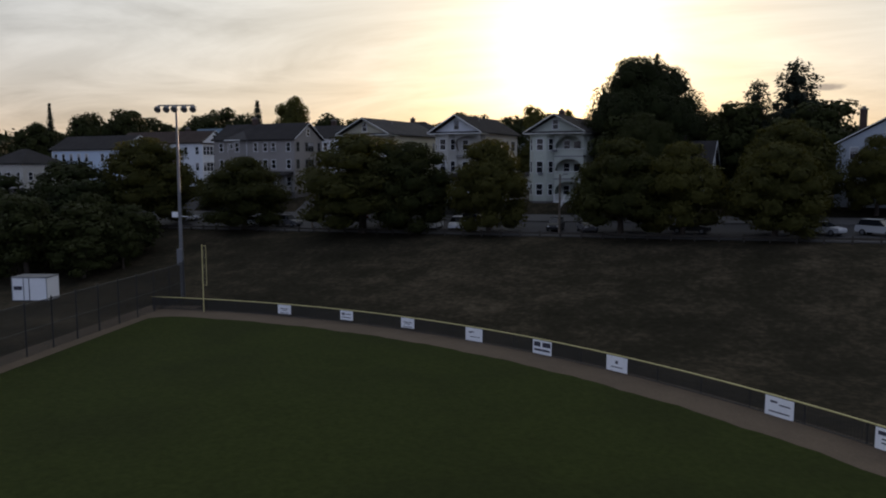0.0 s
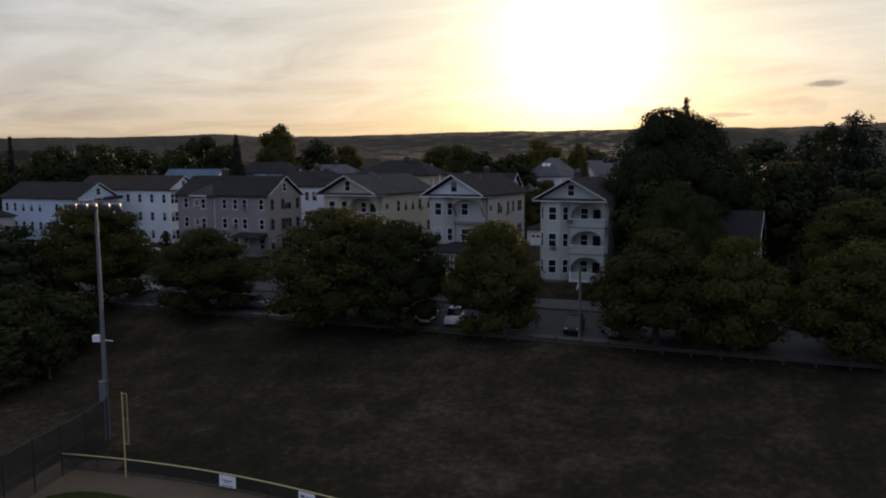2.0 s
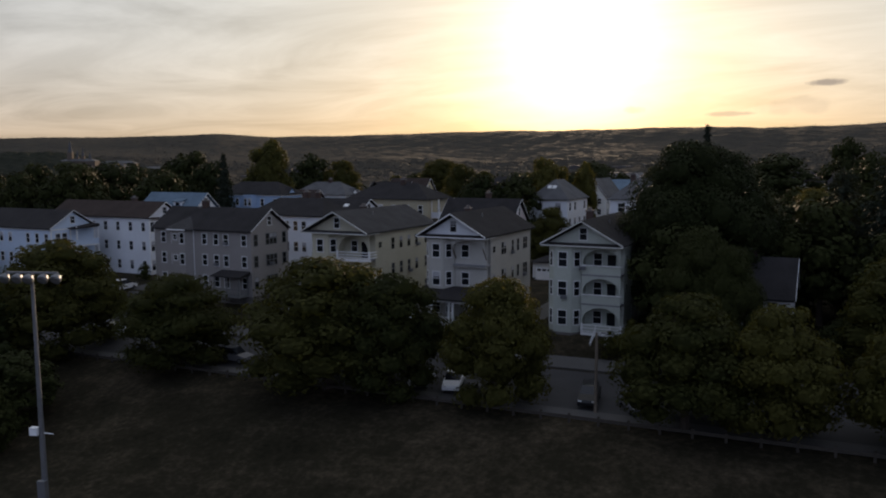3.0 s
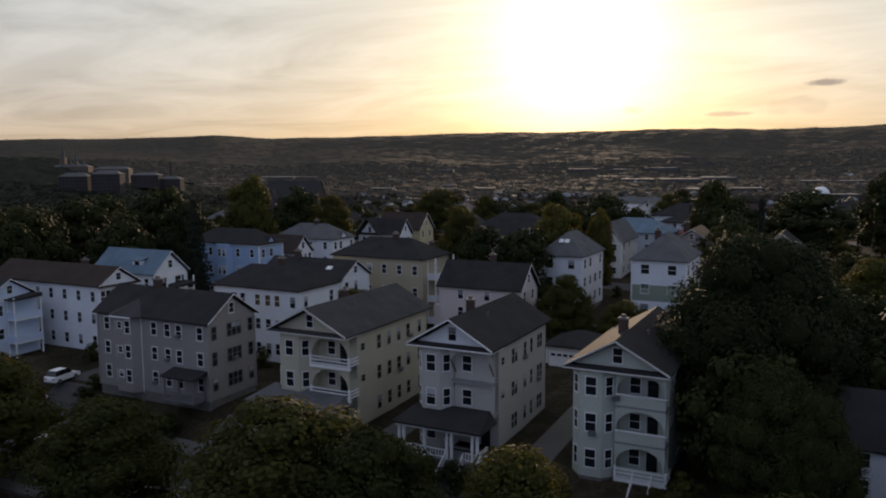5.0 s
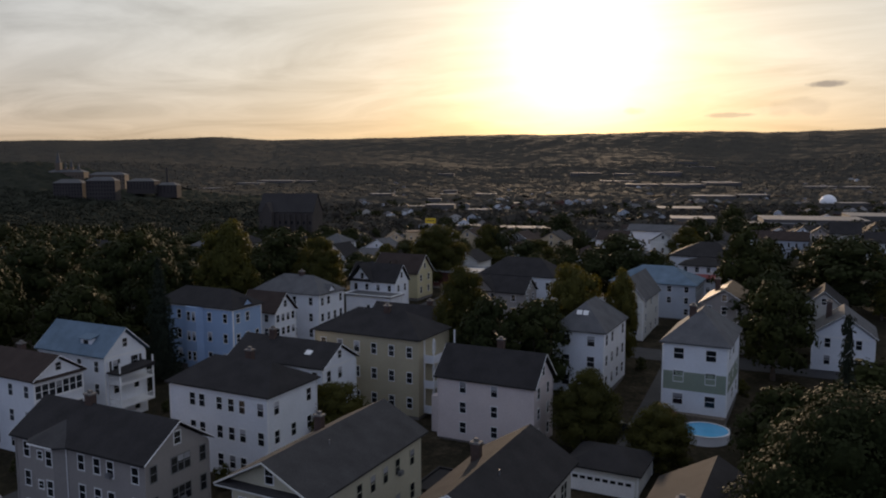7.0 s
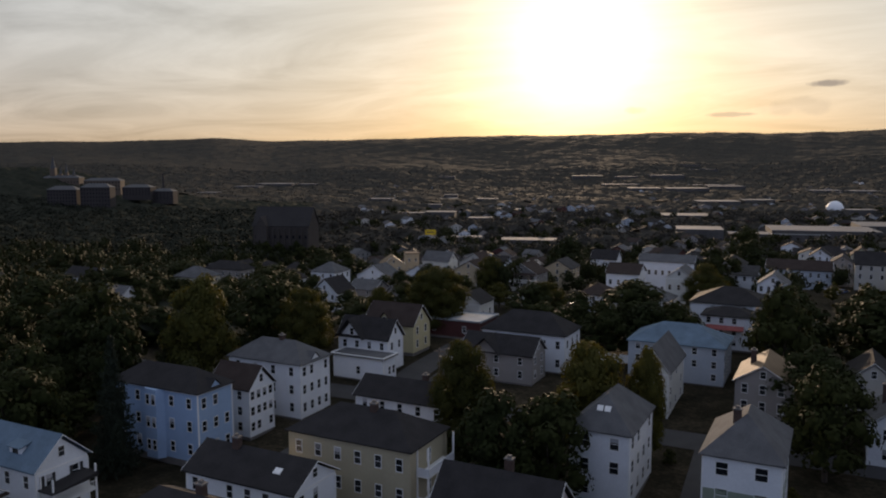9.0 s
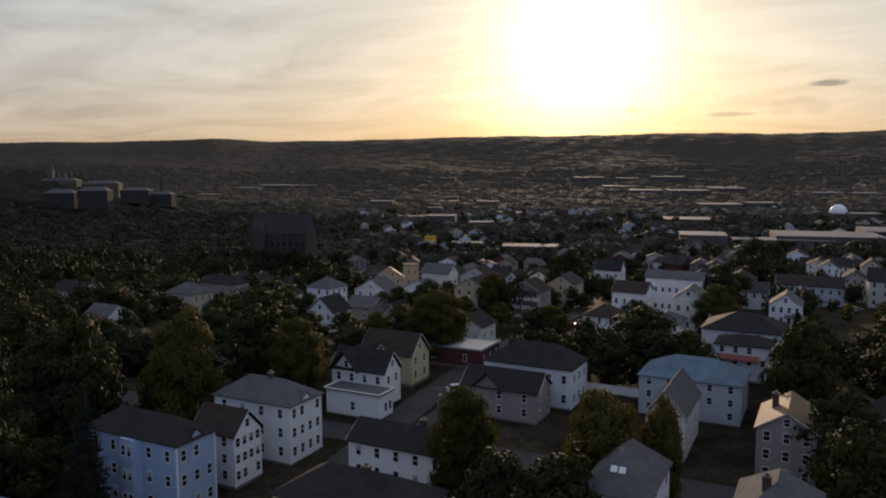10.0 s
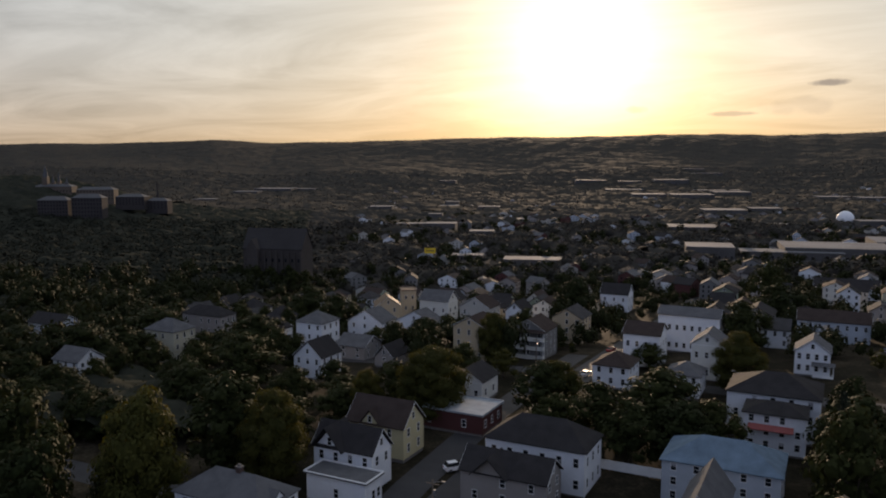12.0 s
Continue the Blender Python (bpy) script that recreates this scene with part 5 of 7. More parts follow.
part("clad_band", Builder().box(-q["xa"] - 0.02, q["xa"] + 0.02, -q["ya"] - 0.02, q["ya"] + 0.02, 3.6, 6.2), WALLS["green"], h, "grey-green clad middle storey")
part("deck", Builder().box(-q["xa"] + 1, q["xa"], -q["ya"] - 1.2, -q["ya"] - 0.02, -0.6, 0.5), WOOD, h)
h, q = house("low garage with a dark hip roof", -46.2, 141.2, 8.8, 8.0, 11.3, 1, "hip", 1.6, "offwhite", "charcoal", 0, 0, base=8.2, back=False, group="garages")
part("garage_door", Builder().box(-3.6, 3.6, -q["ya"] - 0.06, -q["ya"] - 0.02, 0.05, 2.2), TRIM, h)
for k in range(8):
    part("door_light", Builder().box(-3.3 + k * 0.85, -2.7 + k * 0.85, -q["ya"] - 0.075, -q["ya"] - 0.06, 1.6, 1.95), GLASS, h)
h, q = house("low flat-roofed garage behind the houses", -60.0, 128.5, 7.0, 6.0, 10.9, 1, "flat", 0.1, "grey", "charcoal", 0, 1, base=7.9, back=False, group="garages")


def pool(x, y, r):
    e = thing("swimming_pool", pose(x, y, gz(x, y) + 0.02), "round above-ground pool of bright blue water", "pool")
    n = 28
    part("wall", Builder().tube((0, 0, -0.3), (0, 0, 1.15), r, r, n), SIGNWHITE, e)
    rim = Builder()
    for k in range(n):
        a, b = 2 * math.pi * k / n, 2 * math.pi * (k + 1) / n
        rim.add([((r - 0.12) * math.cos(a), (r - 0.12) * math.sin(a), 1.22), ((r + 0.12) * math.cos(a), (r + 0.12) * math.sin(a), 1.22), ((r + 0.12) * math.cos(b), (r + 0.12) * math.sin(b), 1.22), ((r - 0.12) * math.cos(b), (r - 0.12) * math.sin(b), 1.22),
                 ((r - 0.12) * math.cos(a), (r - 0.12) * math.sin(a), 1.15), ((r + 0.12) * math.cos(a), (r + 0.12) * math.sin(a), 1.15), ((r + 0.12) * math.cos(b), (r + 0.12) * math.sin(b), 1.15), ((r - 0.12) * math.cos(b), (r - 0.12) * math.sin(b), 1.15)],
                [(0, 1, 2, 3), (4, 7, 6, 5), (0, 4, 5, 1), (2, 6, 7, 3)])
    part("rim", rim, TRIM, e)
    part("water", Builder().tube((0, 0, 1.1), (0, 0, 1.17), r - 0.13, r - 0.13, n), surface("pool_water", (0.10, 0.38, 0.62), 0.08, 0.12, 0.8, 3, bump=0.1), e, "bright blue pool water")
    lad = Builder()
    for s in (-0.25, 0.25):
        lad.tube((r + 0.3, s, 0), (r, s, 1.9), 0.03, 0.03, 6)
    for k in range(4):
        lad.tube((r + 0.27 - k * 0.06, -0.25, 0.25 + k * 0.35), (r + 0.27 - k * 0.06, 0.25, 0.25 + k * 0.35), 0.025, 0.025, 6)
    part("ladder", lad, METAL, e)


pool(-42.9, 163.6, 3.0)


def parasol(x, y):
    e = thing("parasol", pose(x, y, gz(x, y)), "dark red garden parasol beside the pool", "parasol")
    part("pole", Builder().tube((0, 0, -0.2), (0, 0, 2.6), 0.03, 0.03, 6), WOOD, e)
    part("canopy", Builder().tube((0, 0, 2.1), (0, 0, 2.7), 1.5, 0.05, 8), surface("parasol_cloth", (0.16, 0.05, 0.05), 0.9), e)


parasol(-48.3, 165.6)

# ---- behind the second row ----
h, q = house("pale blue three-storey house with a corner bay and grey hip roof", -118.2, 158.8, 18.4, 8.0, 20.4, 3, "hip", 2.6, "blue", "charcoal", 5, 3, base=9.3)
part("bay", Builder().prism([(-1.6, -q["ya"] + 0.02), (-0.9, -q["ya"] - 1.0), (1.4, -q["ya"] - 1.0), (2.1, -q["ya"] + 0.02)], 0.3, q["H"] - 0.2), q["wm"], h)
for z in q["levels"]:
    facade(h, (-0.9, -q["ya"] - 1.0), (1.4, -q["ya"] - 1.0), [z], 2, 0.7)
dormer(h, q["xa"] - 1.3, 0, q["H"] + 0.1, 2.6, 2.8, 1.2, q["wm"], q["rm"], "side")
h, q = house("white gabled three-storey house with many side windows", -119.4, 171.2, 9.0, 6.8, 17.4, 3, "x", 3.4, "white", "brown", 2, 4, base=9.0)
h, q = house("white three-storey house with a blue-grey hip roof and small front gable", -117.1, 181.6, 16.6, 9.2, 19.4, 3, "hip", 3.0, "white", "grey", 4, 4, base=9.3, chim=(0.1, 0.0, 1.2))
dormer(h, q["xa"] - 1.4, 0, q["H"] + 0.1, 2.8, 3.0, 1.3, q["wm"], q["rm"], "side")
h, q = house("white two-storey house with steep gables and a flat annex", -116.2, 209.1, 12.8, 6.8, 18.0, 2, "x", 3.8, "white", "charcoal", 4, 2, base=11.0)
cg = gable_roof(6.8, 6.6, 0, 3.9, "y")
part("cross_roof", cg, q["rm"], h, m=pose(-q["xa"] + 3.3, -q["ya"] + 1.6, q["H"]))
cgw = Builder().extrude_y([(-2.95, 0), (2.95, 0), (0, 3.4)], -0.1, 3.0)
part("cross_gable", cgw, q["wm"], h, m=pose(-q["xa"] + 3.3, -q["ya"] - 0.02, q["H"] - 0.1))
window(h, -q["xa"] + 3.3, -q["ya"] - 0.12, q["H"] + 0.4, 0, 0.8, 1.3)
h, q = house("long white two-storey house with a low dark hip roof", -89.2, 181.5, 17.4, 8.0, 15.9, 2, "x", 2.6, "white", "charcoal", 5, 2, base=9.2, chim=(0.3, 0.2, 1.3))
h, q = house("white flat-roofed one-storey annex with a shop front", -113.8, 203.2, 12.4, 5.6, 15.7, 1, "flat", 0.1, "white", "grey", 1, 3, base=10.6, group="annexes", back=False)
h, q = house("pale yellow gabled house with a front dormer", -117.6, 222.0, 13.0, 8.5, 18.3, 2, "x", 4.2, "lightyellow", "brown", 2, 2, base=11.8)
part("cross_roof", gable_roof(4.0, 4.5, 0, 2.4, "y"), q["rm"], h, m=pose(-1.0, -q["ya"] + 1.6, q["H"] + 0.3))
part("cross_gable", Builder().extrude_y([(-1.7, -0.5), (1.7, -0.5), (1.7, 0), (0, 2.1), (-1.7, 0)], -0.1, 2.6), q["wm"], h, m=pose(-1.0, -q["ya"] - 0.2, q["H"] + 0.25))
window(h, -1.0, -q["ya"] - 0.31, q["H"] + 0.3, 0, 0.8, 1.2)
h, q = house("dark red flat-roofed workshop with a pale metal roof", -110.0, 240.4, 17.0, 11.0, 16.4, 1, "flat", 0.1, "red", "light", 2, 3, base=11.9, group="workshops")
h, q = house("big white two-storey house with a broad dark hip roof", -83.4, 222.4, 18.6, 10.5, 19.5, 2, "hip", 3.6, "white", "charcoal", 6, 3, base=11.4)
h, q = house("grey gabled house with a dark roof beside a big white house", -86.6, 212.5, 15.5, 8.0, 17.2, 2, "x", 3.0, "grey", "charcoal", 3, 2, base=11.2)
part("cross_roof", gable_roof(6.4, 6.0, 0, 3.0, "y"), q["rm"], h, m=pose(-2.0, -q["ya"] + 1.4, q["H"]))
part("cross_gable", Builder().extrude_y([(-2.8, -0.4), (2.8, -0.4), (2.8, 0), (0, 2.65), (-2.8, 0)], -0.1, 2.6), q["wm"], h, m=pose(-2.0, -q["ya"] - 0.25, q["H"]))
h, q = house("big blue-grey house with a pale blue hip roof", -54.0, 226.6, 18.6, 12.0, 19.2, 3, "hip", 3.1, "bluegrey", "blue", 5, 4, base=11.4)
h, q = house("weathered cream house with a steep front gable", -60.2, 206.0, 6.6, 15.0, 18.8, 3, "y", 4.2, "offwhite", "grey", 2, 3, base=10.6)
h, q = house("grey-brown three-storey house with a sunlit tan roof and front gable", -41.6, 204.2, 8.8, 12.5, 19.6, 3, "y", 2.7, "grey", "worn", 3, 3, base=10.8, chim=(-0.5, 0.1, 1.3))
h, q = house("white three-storey apartment house with a dark hip roof", -49.5, 266.0, 18.0, 14.0, 20.8, 3, "hip", 3.2, "white", "charcoal", 5, 4, base=11.2)
h, q = house("white three-storey wing with a dark roof and a red band", -51.6, 257.0, 11.8, 9.0, 19.6, 3, "hip", 1.6, "white", "charcoal", 4, 3, base=11.6)
AWNING = surface("faded_red_canvas", (0.32, 0.10, 0.09), 0.85, 0.2, 1.0, 6)
z = q["levels"][1] + 1.5
part("awning", Builder().add([(-4.6, -q["ya"], z + 0.5), (3.4, -q["ya"], z + 0.5), (3.4, -q["ya"] - 1.2, z - 0.25), (-4.6, -q["ya"] - 1.2, z - 0.25), (-4.6, -q["ya"], z + 0.42), (3.4, -q["ya"], z + 0.42), (3.4, -q["ya"] - 1.2, z - 0.45), (-4.6, -q["ya"] - 1.2, z - 0.45)],
                             [(0, 3, 2, 1), (4, 5, 6, 7), (0, 1, 5, 4), (1, 2, 6, 5), (2, 3, 7, 6), (3, 0, 4, 7)]), AWNING, h, "faded red canvas awning over the middle windows")
h, q = house("grey house with a front gable among trees", -26.0, 221.0, 8.5, 12.0, 17.2, 2, "y", 3.4, "beige", "charcoal", 2, 3)
h, q = house("white two-storey house with a grey roof and front gable", -22.0, 199.5, 10.0, 11.0, 16.6, 2, "y", 3.6, "white", "grey", 2, 3, base=10.2, chim=(-0.5, 0.2, 1.25))

# ---- the hill beyond ----
MID = "small houses on the hill"
house("white three-storey house under a grey hip roof", -198.7, 308.7, 11.3, 10.7, 14.0, 3, "hip", 3.3, "white", "grey", 3, 3, group=MID, back=False)
house("white gabled house with a dark roof", -172.1, 271.5, 9.9, 10.5, 13.9, 2, "y", 4.4, "white", "charcoal", 3, 3, group=MID, back=False)
house("plain grey two-storey clapboard house", -175.5, 298.4, 11.1, 10.4, 10.7, 2, "x", 2.9, "grey", "grey", 2, 2, group=MID, back=False)
house("grey gabled house with white window frames", -160.7, 290.5, 6.8, 10.3, 11.0, 2, "y", 3.5, "grey", "charcoal", 1, 2, group=MID, back=False)
house("white house with a broad front gable", -195.7, 341.3, 15.5, 11.5, 8.2, 2, "y", 4.4, "white", "grey", 3, 2, group=MID, back=False)
h, q = house("tall tan house with a sunlit gable roof", -206.7, 366.6, 10.6, 10.6, 9.4, 3, "y", 3.7, "tan", "worn", 2, 3, group=MID, back=False)
h.matrix_basis = h.matrix_basis @ pose(0, 0, 0, 0, 0, 38)
h, q = house("ochre flat-topped house lit by the sun", -215.0, 396.4, 7.0, 9.0, 10.8, 3, "flat", 0.1, "tan", "tan", 2, 2, group=MID, back=False)
h.matrix_basis = h.matrix_basis @ pose(0, 0, 0, 0, 0, 36)
house("white house with a long grey roof", -178.3, 348.1, 16.2, 10.1, 8.5, 2, "y", 4.0, "white", "grey", 3, 3, group=MID, back=False)
house("white house with a gambrel-like roof", -190.0, 384.2, 14.0, 10.0, 9.8, 2, "x", 4.0, "offwhite", "grey", 3, 2, group=MID, back=False)
house("tan three-storey house with a front gable", -139.4, 307.6, 11.0, 11.0, 18.4, 3, "y", 3.0, "tan", "brown", 3, 3, group=MID, back=False)
house("brown gabled house with dark trim", -162.0, 362.7, 13.0, 11.0, 13.0, 3, "y", 4.0, "beige", "brown", 3, 3, group=MID, back=False)
h, q = house("dark three-storey house with pale porch bands", -124.4, 318.3, 11.6, 11.6, 16.7, 3, "y", 3.4, "darkgrey", "brown", 3, 3, group=MID, back=False)
porch_stack(h, -q["xa"], q["xa"], -q["ya"] - 1.6, -q["ya"], 3, q["sh"], 0.8, WALLS["offwhite"], q["H"] - 0.4, True, q["rm"])
house("white gabled house beside trees", -152.0, 370.8, 7.5, 11.0, 11.3, 2, "y", 3.4, "white", "charcoal", 2, 3, group=MID, back=False)
house("tan narrow three-storey house", -134.0, 400.3, 7.5, 12.0, 10.5, 3, "flat", 0.1, "tan", "brown", 2, 4, group=MID, back=False)
house("white house with a tall front gable", -134.5, 462.1, 14.0, 11.0, 4.8, 2, "x", 4.5, "white", "charcoal", 3, 2, group=MID, back=False)
house("white two-storey house with a low roof", -90.7, 317.9, 11.0, 10.6, 18.9, 2, "x", 2.8, "white", "brown", 4, 3, group=MID, back=False)
house("long white three-storey row house", -78.6, 345.0, 18.9, 9.0, 20.0, 2, "x", 2.1, "white", "grey", 8, 3, group=MID, back=False)
house("white house with a broad arched front gable", -73.0, 308.2, 8.5, 11.0, 20.1, 2, "y", 2.9, "offwhite", "grey", 3, 3, group=MID, back=False)
h, q = house("white house with a gabled porch", -48.3, 322.8, 9.2, 10.0, 17.6, 2, "y", 3.3, "white", "grey", 4, 3, group=MID, back=False)
porch_stack(h, q["xa"] - 4.0, q["xa"] + 1.0, -q["ya"] - 2.0, -q["ya"], 1, 3.0, 0.6, q["wm"], 3.4, False, q["rm"])
house("long grey house with white dormers", -37.3, 379.7, 22.1, 10.2, 15.3, 2, "x", 3.1, "bluegrey", "brown", 8, 3, group=MID, back=False)
house("long white building with a dark roof", -27.0, 560.0, 32.0, 14.0, 0.5, 3, "x", 4.0, "white", "charcoal", 10, 4, group=MID, back=False)
house("small white hip-roofed house", -75.6, 289.2, 8.8, 10.0, 16.4, 2, "hip", 2.4, "white", "grey", 3, 3, group=MID, back=False)
house("bluish white house with a brown roof", -92.4, 289.9, 10.0, 11.0, 16.4, 2, "hip", 2.8, "white", "brown", 3, 3, group=MID, back=False)
house("cream bungalow with a front gable", -119.6, 261.6, 9.4, 10.0, 16.5, 1, "y", 2.8, "offwhite", "charcoal", 3, 2, group=MID, back=False)
house("white house among dark trees", -292.2, 281.1, 18.0, 9.0, 9.7, 3, "x", 3.3, "bluegrey", "charcoal", 4, 2, group=MID, back=False)
house("white narrow gabled house", -254.6, 272.1, 11.2, 8.7, 7.3, 2, "y", 4.4, "offwhite", "charcoal", 2, 2, group=MID, back=False)
house("white long house with a grey roof", -232.5, 242.3, 11.0, 9.2, 12.5, 3, "x", 3.1, "white", "grey", 3, 3, group=MID, back=False)
house("cream house with porches under a hip roof", -233.2, 277.4, 13.2, 10.1, 14.0, 3, "hip", 3.3, "cream", "grey", 4, 3, group=MID, back=False)
house("grey three-storey house among trees", -244.8, 310.5, 19.1, 9.0, 11.9, 3, "hip", 2.9, "grey", "charcoal", 5, 3, group=MID, back=False)
house("low white house between trees", -216.8, 306.2, 13.0, 10.6, 10.1, 1, "y", 3.3, "white", "charcoal", 3, 2, group=MID, back=False)
house("white house with a steep dark roof behind the trees", -312.6, 251.1, 12.0, 10.8, 7.9, 2, "y", 5.0, "bluegrey", "charcoal", 2, 2, group=MID, back=False)

yard_fence = thing("yard_fence", None, "white solid board fence behind a blue-roofed house", "fence")
board = Builder().box(-1.18, 1.18, -0.03, 0.03, 0.1, 1.75).box(-1.2, 1.2, -0.05, 0.05, 1.75, 1.83).mesh("panel", TRIM)
stake = Builder().box(-0.07, 0.07, -0.07, 0.07, -0.4, 1.95).mesh("post", TRIM)
for k in range(6):
    fx = -84.4 + 2.4 * k
    part("panel", board, None, yard_fence, m=pose(fx, 236.2, gz(fx, 236.2)))
    part("post", stake, None, yard_fence, m=pose(fx - 1.2, 236.2, gz(fx - 1.2, 236.2)))
part("post", stake, None, yard_fence, m=pose(-71.2, 236.2, gz(-71.2, 236.2)))

# ---- parked cars ----
for x, y, turn, paint, tall in ((-49.0, 94.0, -78, "white", False), (-45.4, 94.0, -72, "white", True), (-31.6, 94.4, -80, "black", True), (-27.4, 94.0, -60, "grey", False), (-47.0, 101.4, 180, "black", False),
                                (-80.0, 94.2, 0, "white", False), (-74.0, 94.2, 0, "grey", True), (-67.0, 101.4, 180, "silver", True), (-15.0, 94.2, 0, "black", False), (-1.0, 95.0, -30, "silver", False), (4.4, 95.0, -30, "silver", True),
                                (-93.0, 101.6, 180, "blue", True), (-98.5, 98.0, 70, "white", True), (-110.0, 109.5, 100, "white", True), (-102.0, 100.0, 20, "silver", False), (-46.5, 137.0, 100, "silver", False), (-108.0, 224.0, 50, "white", True), (-102.6, 222.0, 80, "grey", False),
                                (-106.6, 300.0, 85, "silver", False), (-106.8, 312.0, 85, "white", False), (-107.4, 326.0, 85, "grey", False), (-110.4, 340.0, 85, "red", False), (-107.8, 352.0, 85, "silver", False), (-86.0, 300.0, 0, "silver", False),
                                (-36.0, 352.0, 70, "grey", False), (-34.0, 362.0, 70, "blue", False), (-110.5, 196.5, 0, "grey", False), (-99.0, 190.0, 30, "silver", False), (-53.2, 161.0, 30, "black", False)):
    parked(x, y, turn, paint, tall)
utility_pole(-30.3, 91.9, 7.4, False, 0.5)
utility_pole(-67.6, 91.7, 7.0, False, 0.5)
utility_pole(-100.5, 200.8, 9.5, True, 1.6)
utility_pole(-120.0, 298.0, 9.5, True, 0.0)
utility_pole(-66.0, 280.0, 10.5, False, -1.8)
utility_pole(-108.8, 270.0, 9.0, False, 1.8)
utility_pole(-75.0, 176.0, 9.0, True, 0.0)

# ---- trees ----
TREES = {}


def leaf_cloud(r, centers, radii, per, size, flat=0.35):
    """Leaf clumps scattered over the shells of many overlapping boughs."""
    out = []
    for c, rad in zip(centers, radii):
        n = int(per * (rad ** 1.6))
        d = r.normal(size=(n, 3))
        d /= np.linalg.norm(d, axis=1)[:, None]
        d[:, 2] = np.where(d[:, 2] < -0.5, -d[:, 2], d[:, 2])
        p = c + d * (rad * (0.78 + 0.42 * r.random((n, 1)))) * np.array([1, 1, 0.85])
        a = np.cross(d, r.normal(size=(n, 3)))
        a /= np.linalg.norm(a, axis=1)[:, None]
        b = np.cross(d, a)
        b = b + d * r.normal(size=(n, 1)) * 0.32
        keep = np.ones(n, dtype=bool)
        for c2, rad2 in zip(centers, radii):
            if c2 is not c:
                keep &= np.linalg.norm((p - c2) / np.array([1, 1, 0.85]), axis=1) > rad2 * 0.86
        p, a, b = p[keep], a[keep], b[keep]
        n = len(p)
        s = size * (0.55 + 0.9 * r.random((n, 1)))
        out.append(np.stack([p - a * s, p - b * s * 0.7, p + a * s, p + b * s * 0.7], 1))
    q = np.concatenate(out).reshape(-1, 3)
    return q


def lumpy(center, rad, sub, seed, squash=0.85):
    bm = bmesh.new()
    bmesh.ops.create_icosphere(bm, subdivisions=sub, radius=1.0)
    off = Vector((seed * 3.1, seed * 1.7, seed * 0.9))
    vs = []
    for v in bm.verts:
        k = rad * (0.84 + 0.30 * noise.noise(v.co * 1.7 + off) + 0.12 * noise.noise(v.co * 4.3 + off) + (0.22 * noise.noise(v.co * 7.5 + off) if sub > 1 else 0.0))
        vs.append((center[0] + v.co.x * k, center[1] + v.co.y * k, center[2] + v.co.z * k * squash))
    fs = [tuple(v.index for v in f.verts) for f in bm.faces]
    bm.free()
    return vs, fs


def broadleaf(key, seed, leafmat, boughs, per, size, sub, shape):
    """A broad-leaved tree 12 m high and about 5 m in radius: trunk, limbs, crown."""
    r = np.random.default_rng(seed)
    tops, radii = [], []
    for k in range(boughs):
        t = (k + 0.5) / boughs
        env = shape(t)
        ang = k * 2.39996 + r.random() * 0.5
        rad = 0.80 + 0.55 * r.random() + 0.50 * env
        dist = max(0.0, env * 4.9 - rad * 0.78) * (0.84 + 0.26 * r.random())
        z = min(2.0 + 9.4 * t + r.uniform(-1.1, 1.1), 12.4 - rad * 0.85)
        tops.append(np.array([dist * math.cos(ang), dist * math.sin(ang), z]))
        radii.append(rad)
    for z, wide in ((4.0, 2.9), (6.5, 3.5), (9.0, 2.6)):
        tops.append(np.array([0.0, 0.0, z]))
        radii.append(wide)
    tr = Builder()
    lean = r.normal(size=2) * 0.12
    pts = [(0, 0, -0.6), (lean[0], lean[1], 2.2), (lean[0] * 2, lean[1] * 2, 5.0), (lean[0] * 2, lean[1] * 3, 8.5)]
    rr = [0.36, 0.27, 0.2, 0.08]
    for i in range(3):
        tr.tube(pts[i], pts[i + 1], rr[i], rr[i + 1], 8)
    for k in range(0, boughs, 3):
        st = Vector(pts[1]).lerp(Vector(pts[2]), r.random())
        en = Vector(tops[k])
        mid = st.lerp(en, 0.5) + Vector((0, 0, -0.25))
        tr.tube(st, mid, 0.12, 0.08, 6).tube(mid, en, 0.08, 0.03, 6)
    cv, cf = [], []
    for i, (c, rad) in enumerate(zip(tops, radii)):
        vs, fs = lumpy(c, rad * 0.74, sub, seed * 10 + i)
        n = len(cv)
        cv += vs
        cf += [tuple(j + n for j in f) for f in fs]
    q = leaf_cloud(r, tops, radii, per, size)
    n, cores = len(cv), len(cf)
    cv += q.tolist()
    cf += [(n + 4 * i, n + 4 * i + 1, n + 4 * i + 2, n + 4 * i + 3) for i in range(len(q) // 4)]
    TREES[key] = (tr.mesh("trunk", BARK), smooth(mesh_of("crown", cv, cf, leafmat), cores))


